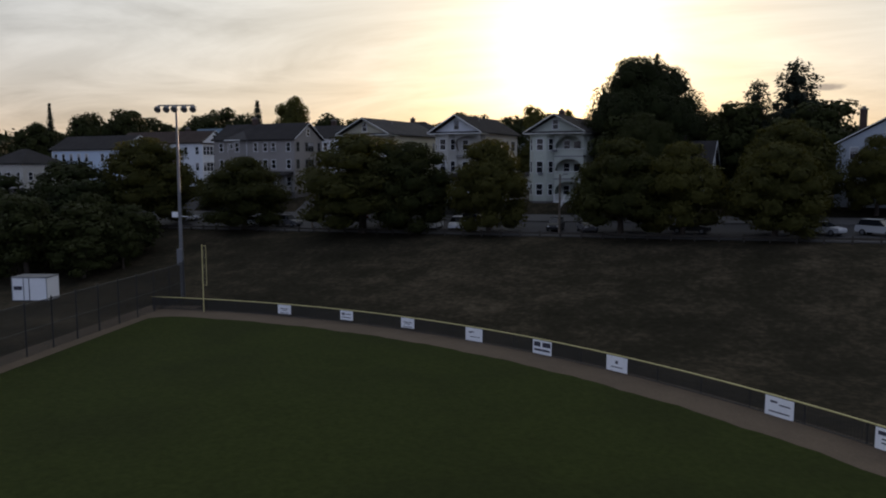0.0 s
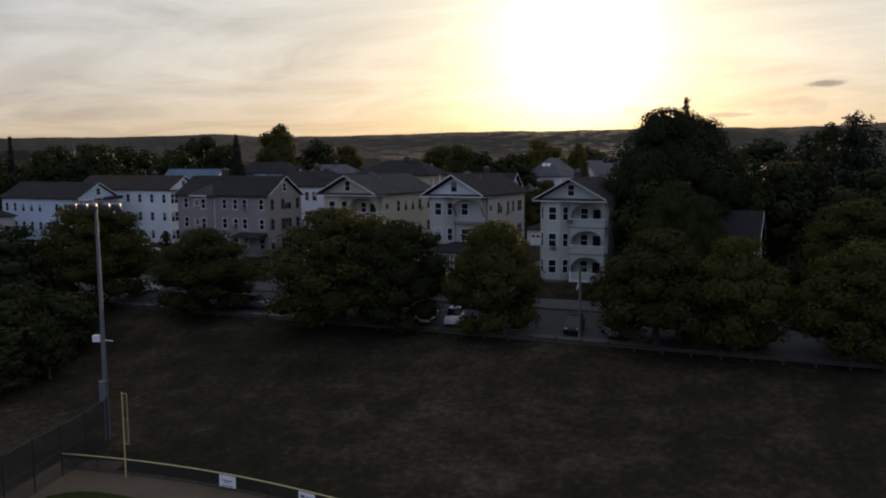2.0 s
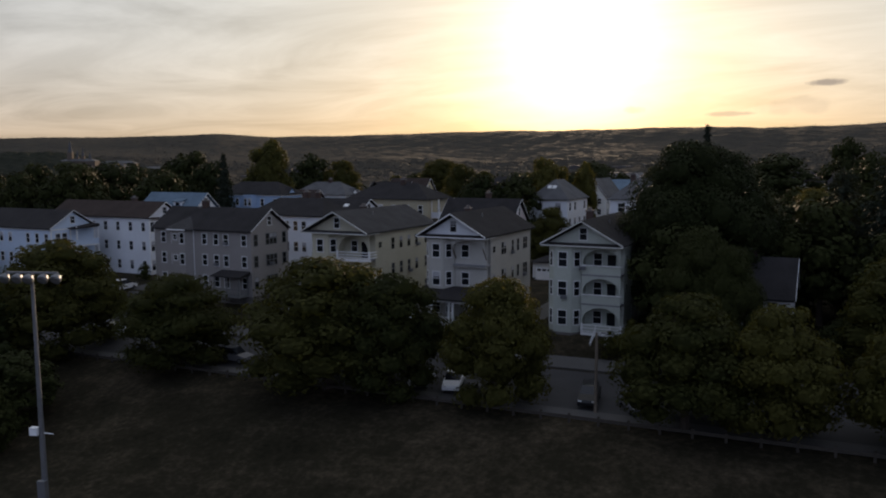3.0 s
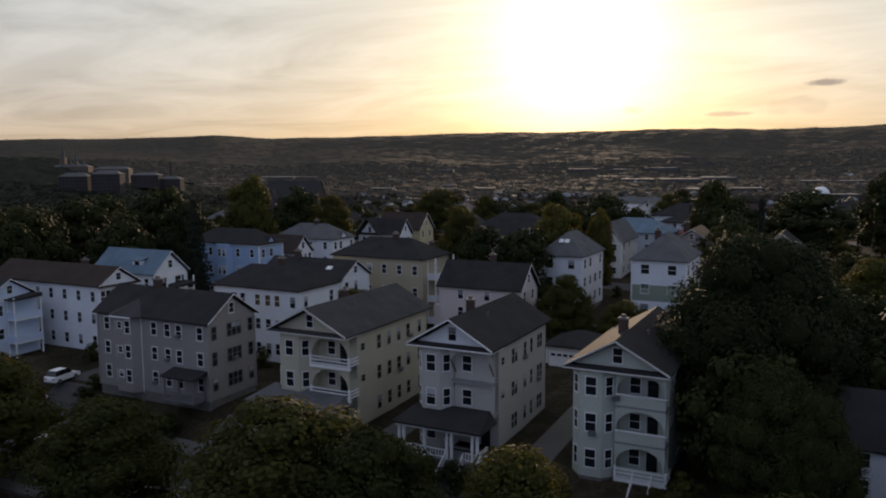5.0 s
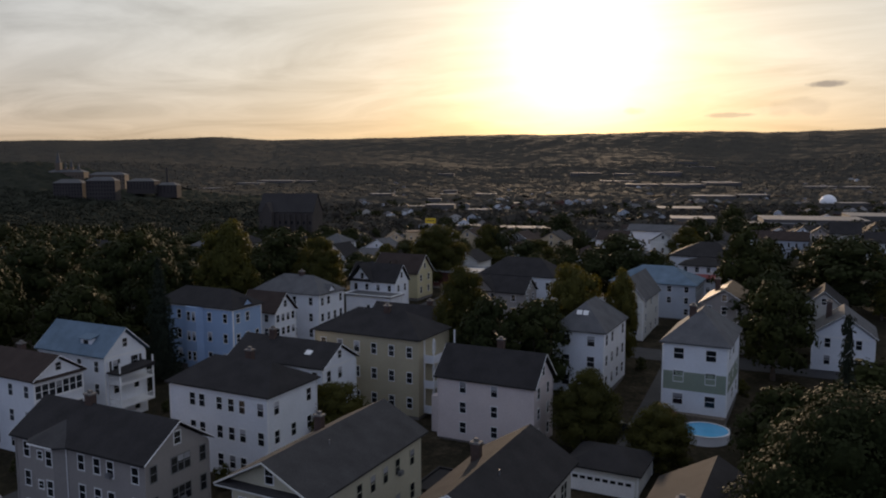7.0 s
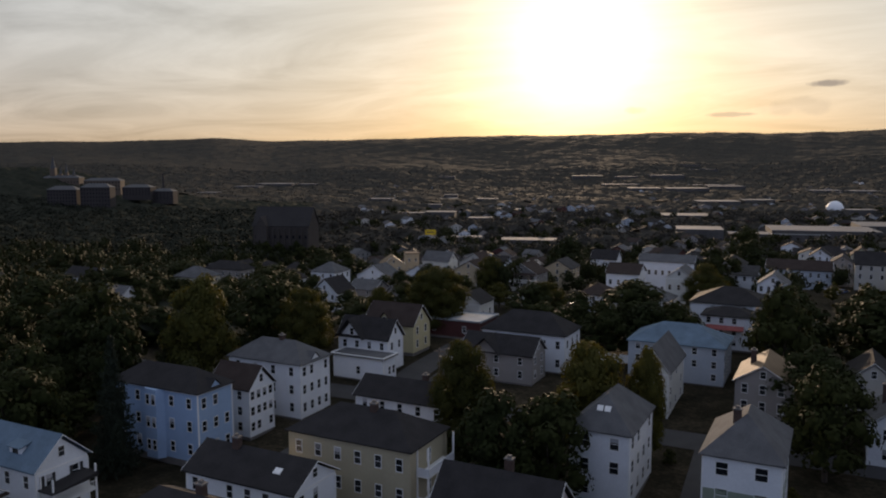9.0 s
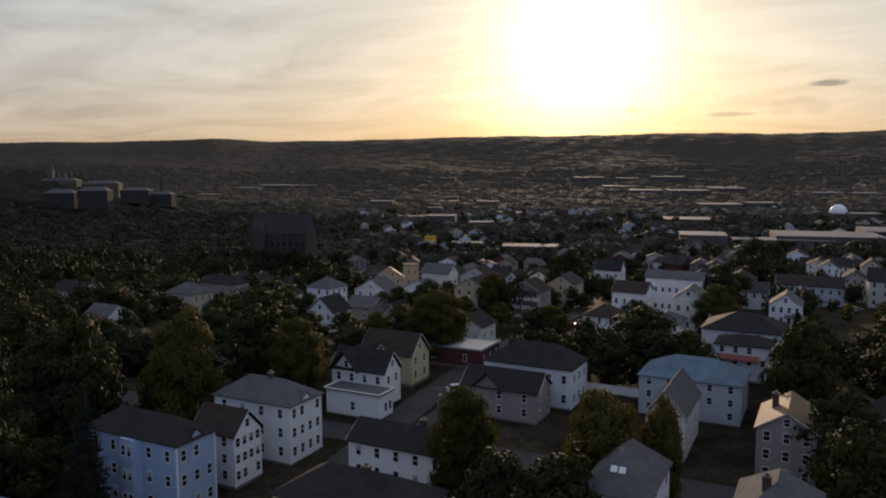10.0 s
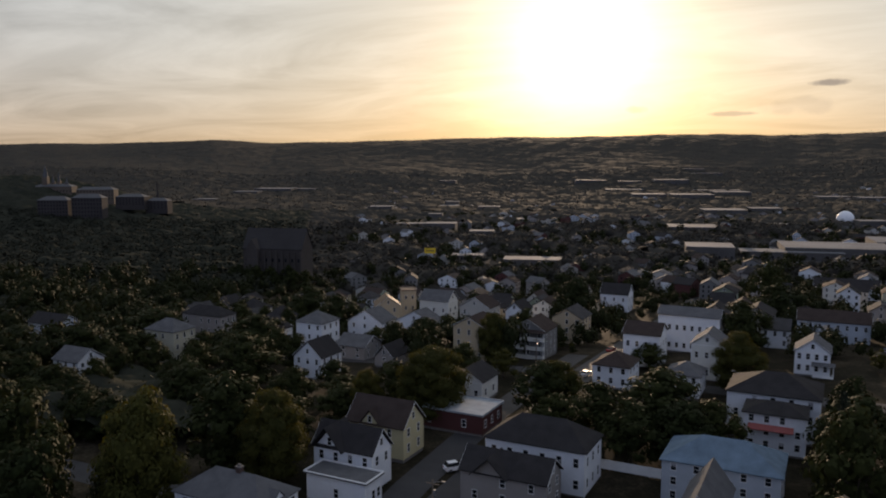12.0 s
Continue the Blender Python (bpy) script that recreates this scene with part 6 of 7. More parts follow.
def conifer(key, seed, tiers, per, size, open_crown=False):
    r = np.random.default_rng(seed)
    tr = Builder().tube((0, 0, -0.6), (0, 0, 12.1), 0.3, 0.02, 8)
    cv, cf = [], []
    for k in range(tiers):
        t = k / tiers
        z = 1.2 + 11.0 * t
        reach = 4.7 * (1 - t) ** 0.95 + 0.12
        if open_crown:
            z = 2.6 + 9.5 * t
            reach = 4.9 * (1 - t) ** 0.62 * (0.75 + 0.4 * r.random()) + 0.5
        arms = max(5, int(11 * (1 - t) + 4))
        for j in range(arms):
            ang = 2 * math.pi * (j + r.random() * 0.7) / arms + k
            ln = reach * (0.6 + 0.5 * r.random())
            n0 = int(per * (0.35 + ln / 5))
            s = r.random((n0, 1)) ** 0.8
            p = np.concatenate([np.cos(ang) * ln * s, np.sin(ang) * ln * s, z - 0.28 * ln * s + 0.15 * ln * s * s], 1) + r.normal(size=(n0, 3)) * np.array([0.22, 0.22, 0.26 if open_crown else 0.13])
            a = np.array([math.cos(ang), math.sin(ang), -0.2]) + r.normal(size=(n0, 3)) * 0.5
            b = np.cross(a, r.normal(size=(n0, 3)))
            b /= np.linalg.norm(b, axis=1)[:, None]
            q = np.stack([p - a * size, p - b * size * 0.45, p + a * size, p + b * size * 0.45], 1).reshape(-1, 3)
            n = len(cv)
            cv += q.tolist()
            cf += [(n + 4 * i, n + 4 * i + 1, n + 4 * i + 2, n + 4 * i + 3) for i in range(n0)]
        if k % 2 == 0 and t < 0.9:
            vs, fs = lumpy((0, 0, z + 0.3), reach * (0.5 if open_crown else 0.55), 1, seed + k, 0.45 if open_crown else 0.6)
            n = len(cv)
            cv += vs
            cf += [tuple(i + n for i in f) for f in fs]
    TREES[key] = (tr.mesh("trunk", BARK), mesh_of("crown", cv, cf, NEEDLE))


def dome(t):
    return math.sin(math.pi * min(1.0, 0.22 + 0.78 * t)) ** 0.6


def egg(t):
    return 0.92 * math.sin(math.pi * min(1.0, 0.18 + 0.78 * t)) ** 0.75


for i in range(3):
    broadleaf(f"maple{i}", 3 + i, LEAF, 44, 200, 0.14, 2, dome)
    broadleaf(f"dark{i}", 13 + i, LEAFDARK, 26, 62, 0.24, 1, dome)
for i in range(2):
    broadleaf(f"gold{i}", 23 + i, LEAFGOLD, 34, 190, 0.16, 2, egg)
    conifer(f"conifer{i}", 33 + i, 24, 60, 0.17)
    conifer(f"pine{i}", 53 + i, 13, 85, 0.17, True)
    broadleaf(f"giant{i}", 63 + i, LEAFDARK, 60, 520, 0.085, 2, dome)
for i in range(2):
    broadleaf(f"hill{i}", 73 + i, LEAFDARK, 22, 52, 0.26, 1, dome)
LABELS = dict(maple="dense green maple with a rounded crown", dark="dark broad-leaved tree between the houses", gold="tall tree with yellowing green leaves", conifer="dark pointed spruce with drooping boughs", pine="tall dark pine with layered open boughs", giant="huge dark maple towering over the houses")
tree_rng = random.Random(5)


def tree(kind, x, y, height, radius, label=""):
    key = kind + str(tree_rng.randrange(3 if kind in ("maple", "dark") else 2))
    if kind == "dark" and y > 195:
        key = "hill" + str(tree_rng.randrange(2))
    trunk, crown = TREES[key]
    h = max(height, 5.0)
    e = thing("tree", pose(x, y, gz(x, y) - 0.1, 0, 0, tree_rng.uniform(0, 360)) @ Matrix.Diagonal((radius / 4.6, radius / 4.6, h / 12.2, 1)), label or LABELS[kind], "tree", "trees")
    part("trunk", trunk, None, e)
    part("crown", crown, None, e)


# along the street
tree("maple", -39.4, 91.0, 12.0, 4.8)
tree("maple", -50.6, 90.6, 12.0, 5.4)
tree("maple", -58.2, 90.4, 13.4, 8.2, "broad green maple with a golden sunlit top beside the street")
tree("maple", -79.4, 90.6, 10.9, 6.5)
tree("maple", -99.0, 90.6, 14.3, 7.7)
tree("maple", -22.4, 91.0, 11.4, 5.6)
tree("maple", -15.4, 91.0, 10.8, 4.6)
tree("maple", -5.6, 91.4, 10.4, 5.0)
tree("maple", -5.0, 106.5, 11.5, 6.0)
tree("giant", -27.4, 118.5, 21.3, 7.6, "huge dark maple towering over the houses")
tree("giant", -24.5, 122.5, 20.3, 7.4, "huge dark maple towering over the houses")
tree("dark", -26.0, 110.0, 13.0, 5.0)
tree("giant", -23.6, 107.2, 13.0, 4.4)
tree("giant", -20.8, 104.8, 12.6, 3.0, "dark leafy maple before the half-hidden white house")
tree("dark", -11.0, 107.5, 5.0, 2.4)
tree("dark", -6.0, 116.0, 12.0, 4.6)
tree("dark", -3.0, 119.0, 14.0, 6.0)
tree("dark", -2.0, 130.0, 15.0, 7.0)
tree("dark", -18.0, 135.0, 14.0, 6.5)
tree("dark", -30.0, 140.0, 13.0, 6.0)
tree("dark", -33.0, 152.0, 12.0, 5.0)
tree("dark", -24.0, 160.0, 14.0, 6.5)
tree("dark", -10.0, 150.0, 14.0, 7.0)
# before the church
for k in range(9):
    tree("dark", -385 + 6.2 * (k - 4.2) + 7.5, 516 + 1.5 * (k - 4) - 17 - 3 * (k % 2), 15.0 + 2.2 * math.sin(k * 2.3), 5.2)
# beside the field
tree("dark", -96.0, 74.0, 11.0, 5.6)
tree("dark", -92.0, 63.0, 10.0, 5.0)
tree("dark", -103.0, 80.0, 12.0, 6.0)
tree("dark", -101.0, 66.0, 11.0, 6.0)
tree("dark", -86.0, 75.0, 7.5, 4.4)
tree("dark", -81.5, 64.0, 5.5, 3.4)
tree("dark", -110.0, 72.0, 12.0, 6.5)
tree("dark", -112.0, 86.0, 12.0, 6.0)
# in the yards and on the hill
tree("dark", -72.0, 243.0, 12.5, 6.5)
tree("dark", -80.5, 241.0, 12.0, 6.0)
tree("dark", -66.5, 247.5, 12.0, 5.5)
tree("dark", -88.5, 250.0, 12.0, 6.0)
tree("dark", -96.0, 245.0, 10.0, 5.0)
tree("dark", -64.0, 236.5, 9.0, 4.0)
tree("dark", -36.8, 192.3, 16.6, 5.5)
tree("dark", -38.2, 206.2, 14.9, 6.6)
tree("dark", -43.8, 252.1, 15.0, 8.0)
tree("dark", -30.2, 258.6, 16.1, 7.6)
tree("dark", -45.0, 228.5, 20.0, 6.4)
tree("conifer", -46.5, 238.1, 19.5, 4.4)
tree("dark", -75.0, 166.0, 16.6, 5.4)
tree("dark", -68.6, 169.0, 16.6, 5.6)
tree("maple", -86.8, 182.2, 17.1, 4.9)
tree("gold", -67.6, 185.6, 18.6, 5.4)
tree("gold", -60.6, 188.9, 17.4, 3.3)
tree("dark", -77.3, 252.7, 15.1, 9.0)
tree("maple", -124.4, 246.0, 16.0, 7.5)
tree("maple", -135.1, 206.3, 16.8, 5.7)
tree("dark", -145.8, 206.7, 18.9, 7.7)
tree("gold", -141.5, 183.0, 24.0, 6.6, "tall tree with yellowing leaves towering over the houses")
tree("conifer", -129.0, 153.2, 21.0, 4.0)
tree("dark", -164.4, 180.4, 21.5, 6.8)
tree("dark", -149.5, 170.8, 19.9, 5.6)
tree("dark", -184.0, 254.2, 15.3, 8.7)
tree("dark", -147.0, 247.0, 7.5, 3.6)
tree("maple", -136.4, 239.0, 11.9, 3.6)
tree("dark", -181.8, 232.4, 12.2, 7.2)
tree("dark", -246.3, 255.9, 16.4, 10.1)
tree("dark", -220.0, 223.7, 9.5, 9.0)
tree("dark", -220.7, 302.4, 13.2, 10.4)
tree("dark", -259.9, 293.7, 15.5, 11.8)
tree("dark", -243.9, 268.0, 13.8, 8.7)
tree("dark", -292.3, 265.4, 12.8, 10.4)
tree("dark", -247.3, 367.7, 18.5, 10.8)
tree("dark", -219.3, 348.3, 16.6, 8.7)
tree("dark", -104.9, 260.8, 12.0, 6.8)
tree("maple", -101.6, 262.5, 12.1, 5.0)
tree("maple", -136.2, 306.9, 14.7, 4.9)
tree("dark", -137.1, 334.3, 13.9, 5.5)
tree("dark", -137.8, 390.7, 21.0, 8.7)
tree("dark", -93.5, 316.6, 7.3, 5.5)
tree("dark", -72.3, 350.9, 16.1, 7.7)
tree("dark", -66.9, 415.4, 17.2, 9.5)
tree("dark", -74.1, 457.2, 23.7, 8.4)
tree("maple", -68.7, 302.1, 14.5, 6.2)
tree("dark", -44.6, 269.3, 14.6, 4.9)
tree("maple", -55.5, 152.5, 10.6, 4.2)
tree("maple", -46.5, 152.2, 7.5, 3.9)
tree("maple", -84.7, 139.7, 8.7, 4.5)
tree("dark", -166.0, 175.5, 20.2, 7.8)
tree("dark", -185.7, 171.2, 19.9, 8.1)
tree("dark", -204.3, 195.4, 17.9, 8.7)
tree("maple", -143.3, 152.3, 12.8, 3.0)
tree("pine", -5.9, 126.2, 20.9, 6.2)
tree("pine", -11.4, 128.8, 18.4, 4.6)
tree("conifer", -27.6, 134.2, 23.9, 2.6)
tree("dark", -13.2, 124.0, 14.8, 5.4)
tree("dark", -22.1, 130.9, 14.8, 4.1)
tree("maple", 4.5, 106.5, 9.5, 3.6)
tree("dark", 9.5, 107.5, 9.0, 4.0)
tree("conifer", -184.5, 137.0, 21.5, 3.0)
tree("dark", -197.0, 142.5, 17.2, 7.6)
tree("dark", -179.0, 146.0, 19.6, 6.0)
tree("dark", -163.0, 143.5, 19.4, 7.4, "broad dark tree towering behind a long white house")
tree("dark", -171.0, 150.0, 19.0, 7.0)
tree("dark", -139.5, 145.5, 17.6, 6.6)
tree("dark", -166.3, 120.0, 16.0, 5.2)
tree("dark", -165.8, 131.9, 18.0, 5.5)
tree("dark", -153.0, 132.7, 18.3, 5.4)
tree("dark", -147.8, 152.3, 18.2, 5.8)
tree("dark", -89.0, 61.8, 10.6, 5.2)
tree("dark", -85.3, 66.9, 8.9, 5.0)
tree("dark", -80.5, 69.1, 6.9, 2.1)
tree("dark", -88.1, 70.7, 10.0, 3.4)
tree("dark", -15.5, 170.9, 14.3, 6.4)
tree("dark", -6.4, 204.4, 17.9, 5.2)
tree("dark", -18.8, 172.7, 12.8, 3.9)
tree("maple", -15.1, 163.3, 13.6, 5.6)
tree("dark", -25.8, 248.9, 16.7, 10.4)
tree("dark", -9.9, 257.5, 21.0, 6.2)


# low trees and bushes in the yards
YARD = [(o.location.x, o.location.y, max((c.dimensions.x for c in o.children if c.type == "MESH")) / 2, max((c.dimensions.y for c in o.children if c.type == "MESH")) / 2) for o in scene.objects if o.parent is None and o.get("category") == "house"]
# the houses on the hill stand free towards the field: no tall growth before their fronts
for a, b, w, d in [q for q in YARD if q[1] > 195]:
    YARD += [(a + 0.45 * k, b - 0.89 * k, w * 0.8, 3.0) for k in (d + 2.0, d + 7.0, d + 12.0)]
LANES = ((-108.5, 3.6, "x"), (-104.0, 4.2, "x"), (197.5, 4.5, "y"), (300.0, 4.5, "y"), (-60.6, 2.4, "x"), (-44.8, 2.4, "x"), (-79.5, 2.4, "x"), (-50.5, 4.0, "x"))
yard_rng = random.Random(21)
broadleaf("bush0", 41, LEAFDARK, 6, 48, 0.28, 1, dome)
broadleaf("bush1", 42, LEAF, 6, 48, 0.28, 1, dome)


def yard_free(x, y, r):
    if any(abs(x - a) < w + r * 0.8 and abs(y - b) < d + r * 0.8 for a, b, w, d in YARD):
        return False
    return all(abs((x if axis == "x" else y) - c) > w + r * 0.6 for c, w, axis in LANES) and (x + 42.9) ** 2 + (y - 163) ** 2 > 36 and (x + 126) ** 2 + (y - 148) ** 2 > 150


made, tries = 0, 0
while made < 225 and tries < 14000:
    tries += 1
    y = 108 + 250 * yard_rng.random() ** 0.8
    x = -0.505 * y + yard_rng.uniform(-0.66, 0.58) * (y - 20)
    hgt = yard_rng.choice((2.0, 2.6, 3.5, 5.0, 6.5, 8.0)) if y < 180 else yard_rng.choice((2.5, 3.5, 4.5, 5.5, 6.5, 8.0))
    rad = hgt * yard_rng.uniform(0.40, 0.55)
    west = x < -128 and y > 150
    if west:
        hgt, rad = yard_rng.uniform(8, 13), yard_rng.uniform(4.0, 6.0)
    if y < 130:
        hgt, rad = min(hgt, 3.0), min(rad, 1.4)
    if not yard_free(x, y, rad):
        continue
    if west:
        tree("dark", x, y, hgt, rad)
        YARD.append((x, y, rad * 0.42, rad * 0.42))
        made += 1
        continue
    trunk, crown = TREES["bush" + str(yard_rng.randrange(2))]
    e = thing("bush" if hgt < 4 else "tree", pose(x, y, gz(x, y) - (0.25 * hgt if hgt < 4 else 0.1), 0, 0, yard_rng.uniform(0, 360)) @ Matrix.Diagonal((rad / 4.6, rad / 4.6, hgt * (1.25 if hgt < 4 else 1.0) / 12.2, 1)),
              "low dark green bush in a back yard" if hgt < 4 else "small dark leafy tree in a back yard", "bush" if hgt < 4 else "tree", "yard bushes" if hgt < 4 else "trees")
    part("trunk", trunk, None, e)
    part("crown", crown, None, e)
    YARD.append((x, y, rad * 0.5, rad * 0.5))
    made += 1


def shrub(x, y, hgt, rad):
    trunk, crown = TREES["bush" + str(yard_rng.randrange(2))]
    e = thing("bush", pose(x, y, gz(x, y) - 0.25 * hgt, 0, 0, yard_rng.uniform(0, 360)) @ Matrix.Diagonal((rad / 4.6, rad / 4.6, hgt * 1.25 / 12.2, 1)), "dense dark green shrub in a front yard", "bush", "front yard shrubs")
    part("trunk", trunk, None, e)
    part("crown", crown, None, e)


for k in range(9):
    shrub(-101.5 + 1.9 * k, 105.6 + 0.4 * math.sin(k * 2.1), 2.0 + 0.4 * math.sin(k * 1.7), 1.5)
for k in range(6):
    shrub(-103.6 + 0.3 * math.sin(k), 107.5 + 1.7 * k, 1.8 + 0.3 * math.sin(k * 2.3), 1.3)
for x, y, hgt, rad in ((-56.0, 104.8, 2.8, 1.6), (-53.2, 104.9, 3.2, 1.8), (-50.6, 104.8, 3.4, 1.7), (-63.0, 104.6, 2.4, 1.5), (-41.0, 105.6, 2.0, 1.4), (-32.5, 106.0, 2.6, 1.8), (-30.5, 107.0, 3.4, 2.0), (-74.8, 105.0, 2.2, 1.5)):
    shrub(x, y, hgt, rad)


def road_sign(x, y):
    e = thing("road_sign", pose(x, y, gz(x, y)), "round red no-entry sign on a thin steel post", "road sign")
    part("post", Builder().tube((0, 0, -0.3), (0, 0, 2.6), 0.035, 0.035, 8), METAL, e)
    part("plate", Builder().box(-0.42, 0.42, -0.05, -0.03, 1.8, 2.64), SIGNWHITE, e)
    part("disc", Builder().tube((0, -0.05, 2.22), (0, -0.06, 2.22), 0.38, 0.38, 20), TAIL, e)
    part("bar", Builder().box(-0.27, 0.27, -0.068, -0.06, 2.16, 2.28), SIGNWHITE, e)


road_sign(-107.0, 104.8)

# ---- far off: church, college hill, works, town and woods ----
FARBRICK = surface("far_brick", (0.060, 0.051, 0.047), 0.9, 0.25, 0.05, 0.8)
SLATE = surface("far_slate", (0.045, 0.042, 0.042), 0.8, 0.2, 0.1, 1.0, spec=0.05)
METALROOF = surface("pale_metal_roof", (0.17, 0.17, 0.175), 0.85, 0.35, 0.03, 0.4, spec=0.05)
DARKWALL = surface("dark_works_wall", (0.085, 0.08, 0.078), 0.85, 0.3, 0.05, 0.6)

BRICKFAR2 = surface("hill_brick", (0.046, 0.040, 0.040), 0.9, 0.2, 0.05, 0.8)
HILLSTONE = surface("hill_stone", (0.12, 0.095, 0.075), 0.9, 0.2, 0.05, 0.8)
SLATEFAR2 = surface("hill_slate", (0.075, 0.075, 0.08), 0.7, 0.2, 0.1, 1.0, spec=0.3)


def window_rows(e, x0, x1, y, z0, rows, step_z, n, w, h):
    m = Builder().box(-w / 2, w / 2, -0.08, 0.02, 0, h).mesh("window", GLASS)
    for r in range(rows):
        for k in range(n):
            part("window", m, None, e, m=pose(x0 + (x1 - x0) * (k + 0.5) / n, y, z0 + r * step_z))


def block(label, name, x, y, turn, w, d, h, wall, roofmat, roof="flat", rise=0.0, rows=0, n=0, category="building", base=None, sink=6):
    e = thing(name, pose(x, y, gz(x, y) if base is None else base, 0, 0, turn), label, category)
    part("wall", Builder().box(-w / 2, w / 2, -d / 2, d / 2, -sink, h), wall, e)
    if roof == "flat":
        part("roof", Builder().box(-w / 2 - 0.3, w / 2 + 0.3, -d / 2 - 0.3, d / 2 + 0.3, h, h + 0.5), roofmat, e)
    elif roof == "hip":
        part("roof", hip_roof(w + 1, d + 1, h + 0.2, rise), roofmat, e)
    else:
        part("roof", gable_roof(w + 1, d + 1, h + 0.2, rise, roof, 0.4), roofmat, e)
        part("gable", gable_wall(w, d, h, rise * 0.97, roof), wall, e)
    if rows:
        window_rows(e, -w / 2, w / 2, -d / 2, 1.5, rows, (h - 0.5) / rows, n, 1.4, min(2.2, (h - 1) / rows * 0.55))
    return e


church = block("large dark brick church with a steep slate roof", "church", -385, 516, 14, 42, 18, 10, FARBRICK, SLATE, "x", 13, 1, 9, "church", base=0.0, sink=16)
part("transept", Builder().box(-17, -9, -13, -8.9, -6, 10).extrude_y([(-17, 10), (-9, 10), (-13, 17)], -13, 0), FARBRICK, church)
for k in range(7):
    part("buttress", Builder().box(-6 + k * 4.3, -5 + k * 4.3, -10.4, -8.9, -6, 8.5), FARBRICK, church)
block("brick dormitory with a slate roof on the wooded hill", "dormitory", -948, 766, 24, 40, 16, 22, BRICKFAR2, SLATEFAR2, "hip", 5, 5, 10, base=-2)
block("brick dormitory with a slate roof on the wooded hill", "dormitory", -908, 785, 24, 40, 16, 25, BRICKFAR2, SLATEFAR2, "hip", 5, 5, 10, base=-2)
college = block("pale stone college hall with spires on the hill", "college_hall", -1085, 868, 27, 56, 18, 9, HILLSTONE, SLATEFAR2, "hip", 4, 1, 12, base=24)
for dx, top, r in ((-14, 42, 3.8), (-3, 27, 2.2), (6, 31, 2.3), (17, 24, 2.4)):
    s = part("tower", Builder().box(dx - r, dx + r, -r, r, 0, top * 0.55), HILLSTONE, college)
    part("spire", Builder().tube((dx, 0, top * 0.55), (dx, 0, top), r * 1.1, 0.1, 8), SLATEFAR2, s)
block("low hall on the college hill", "college_wing", -1010, 880, 27, 54, 16, 15, HILLSTONE, SLATEFAR2, "hip", 4, 3, 12, base=14)
block("low hall on the college hill", "college_wing", -937, 879, 22, 42, 18, 12, BRICKFAR2, SLATEFAR2, "hip", 4, 4, 9, base=8)
block("low hall on the college hill", "college_wing", -909, 900, 22, 32, 16, 12, BRICKFAR2, SLATEFAR2, "hip", 4, 4, 6, base=2)
stack = thing("chimney_stack", pose(-912, 901, 2), "tall slim brick chimney stack on the hill", "chimney")
part("stack", Builder().tube((0, 0, 0), (0, 0, 38), 1.6, 1.0, 12), BRICKFAR2, stack)
globe = thing("storage_dome", pose(-40, 1322, gz(-40, 1322)), "big white storage dome among sheds", "dome")
bmd = bmesh.new()
bmesh.ops.create_uvsphere(bmd, u_segments=28, v_segments=16, radius=11.5)
for v in bmd.verts:
    v.co.z = max(v.co.z, -7) + 8
med = bpy.data.meshes.new("shell")
bmd.to_mesh(med)
bmd.free()
med.materials.append(SIGNWHITE)
for p in med.polygons:
    p.use_smooth = True
part("shell", med, None, globe)
part("base_ring", Builder().tube((0, 0, -2), (0, 0, 1.2), 9.5, 9.5, 28), CONCRETE, globe)
bill = thing("billboard", pose(-348, 665, gz(-348, 665), 0, 0, 27), "yellow billboard on steel posts", "billboard")
part("panel", Builder().box(-4.6, 4.6, -0.2, 0.2, 9.5, 14), surface("billboard_yellow", (0.75, 0.50, 0.03), 0.5, 0.05), bill)
for k in (-3, 3):
    part("post", Builder().tube((k, 0.4, -1), (k, 0.4, 13), 0.3, 0.3, 8), DARKMETAL, bill)
part("print", Builder().box(-3.2, 3.2, -0.24, -0.2, 11.4, 12.1), INK, bill)
for label, x, y, turn, w, d, h in (
        ("flat pale-roofed warehouse in the valley", -150, 822, 12, 40, 40, 11), ("long pale-roofed warehouse in the valley", -50, 880, 10, 90, 60, 11), ("flat pale-roofed warehouse in the valley", -85, 845, 12, 84, 26, 7),
        ("low brick works with a flat roof", -265, 690, 18, 50, 22, 6), ("white-roofed warehouse far down the valley", -215, 1130, 14, 60, 50, 6), ("white-roofed warehouse far down the valley", -120, 1200, 12, 70, 46, 6),
        ("long bright-roofed warehouse far down the valley", -520, 2000, 15, 90, 50, 8), ("long bright-roofed warehouse far down the valley", -330, 2060, 15, 150, 50, 7), ("low mill building far across the valley", -800, 1290, 26, 90, 26, 7),
        ("low mill building far across the valley", -700, 1420, 26, 80, 30, 7), ("long pale building far across the valley", -420, 2500, 15, 120, 50, 8), ("grey flat-roofed shop building", -330, 700, 22, 26, 16, 5),
        ("pale flat-roofed shop building", -560, 1010, 26, 40, 20, 6), ("pale flat-roofed shop building", -480, 1150, 22, 50, 24, 6), ("white-roofed hall near the tracks", 30, 960, 8, 100, 60, 12)):
    block(label, "warehouse", x, y, turn, w, d, h, DARKWALL, METALROOF, rows=1, n=8, category="warehouse")
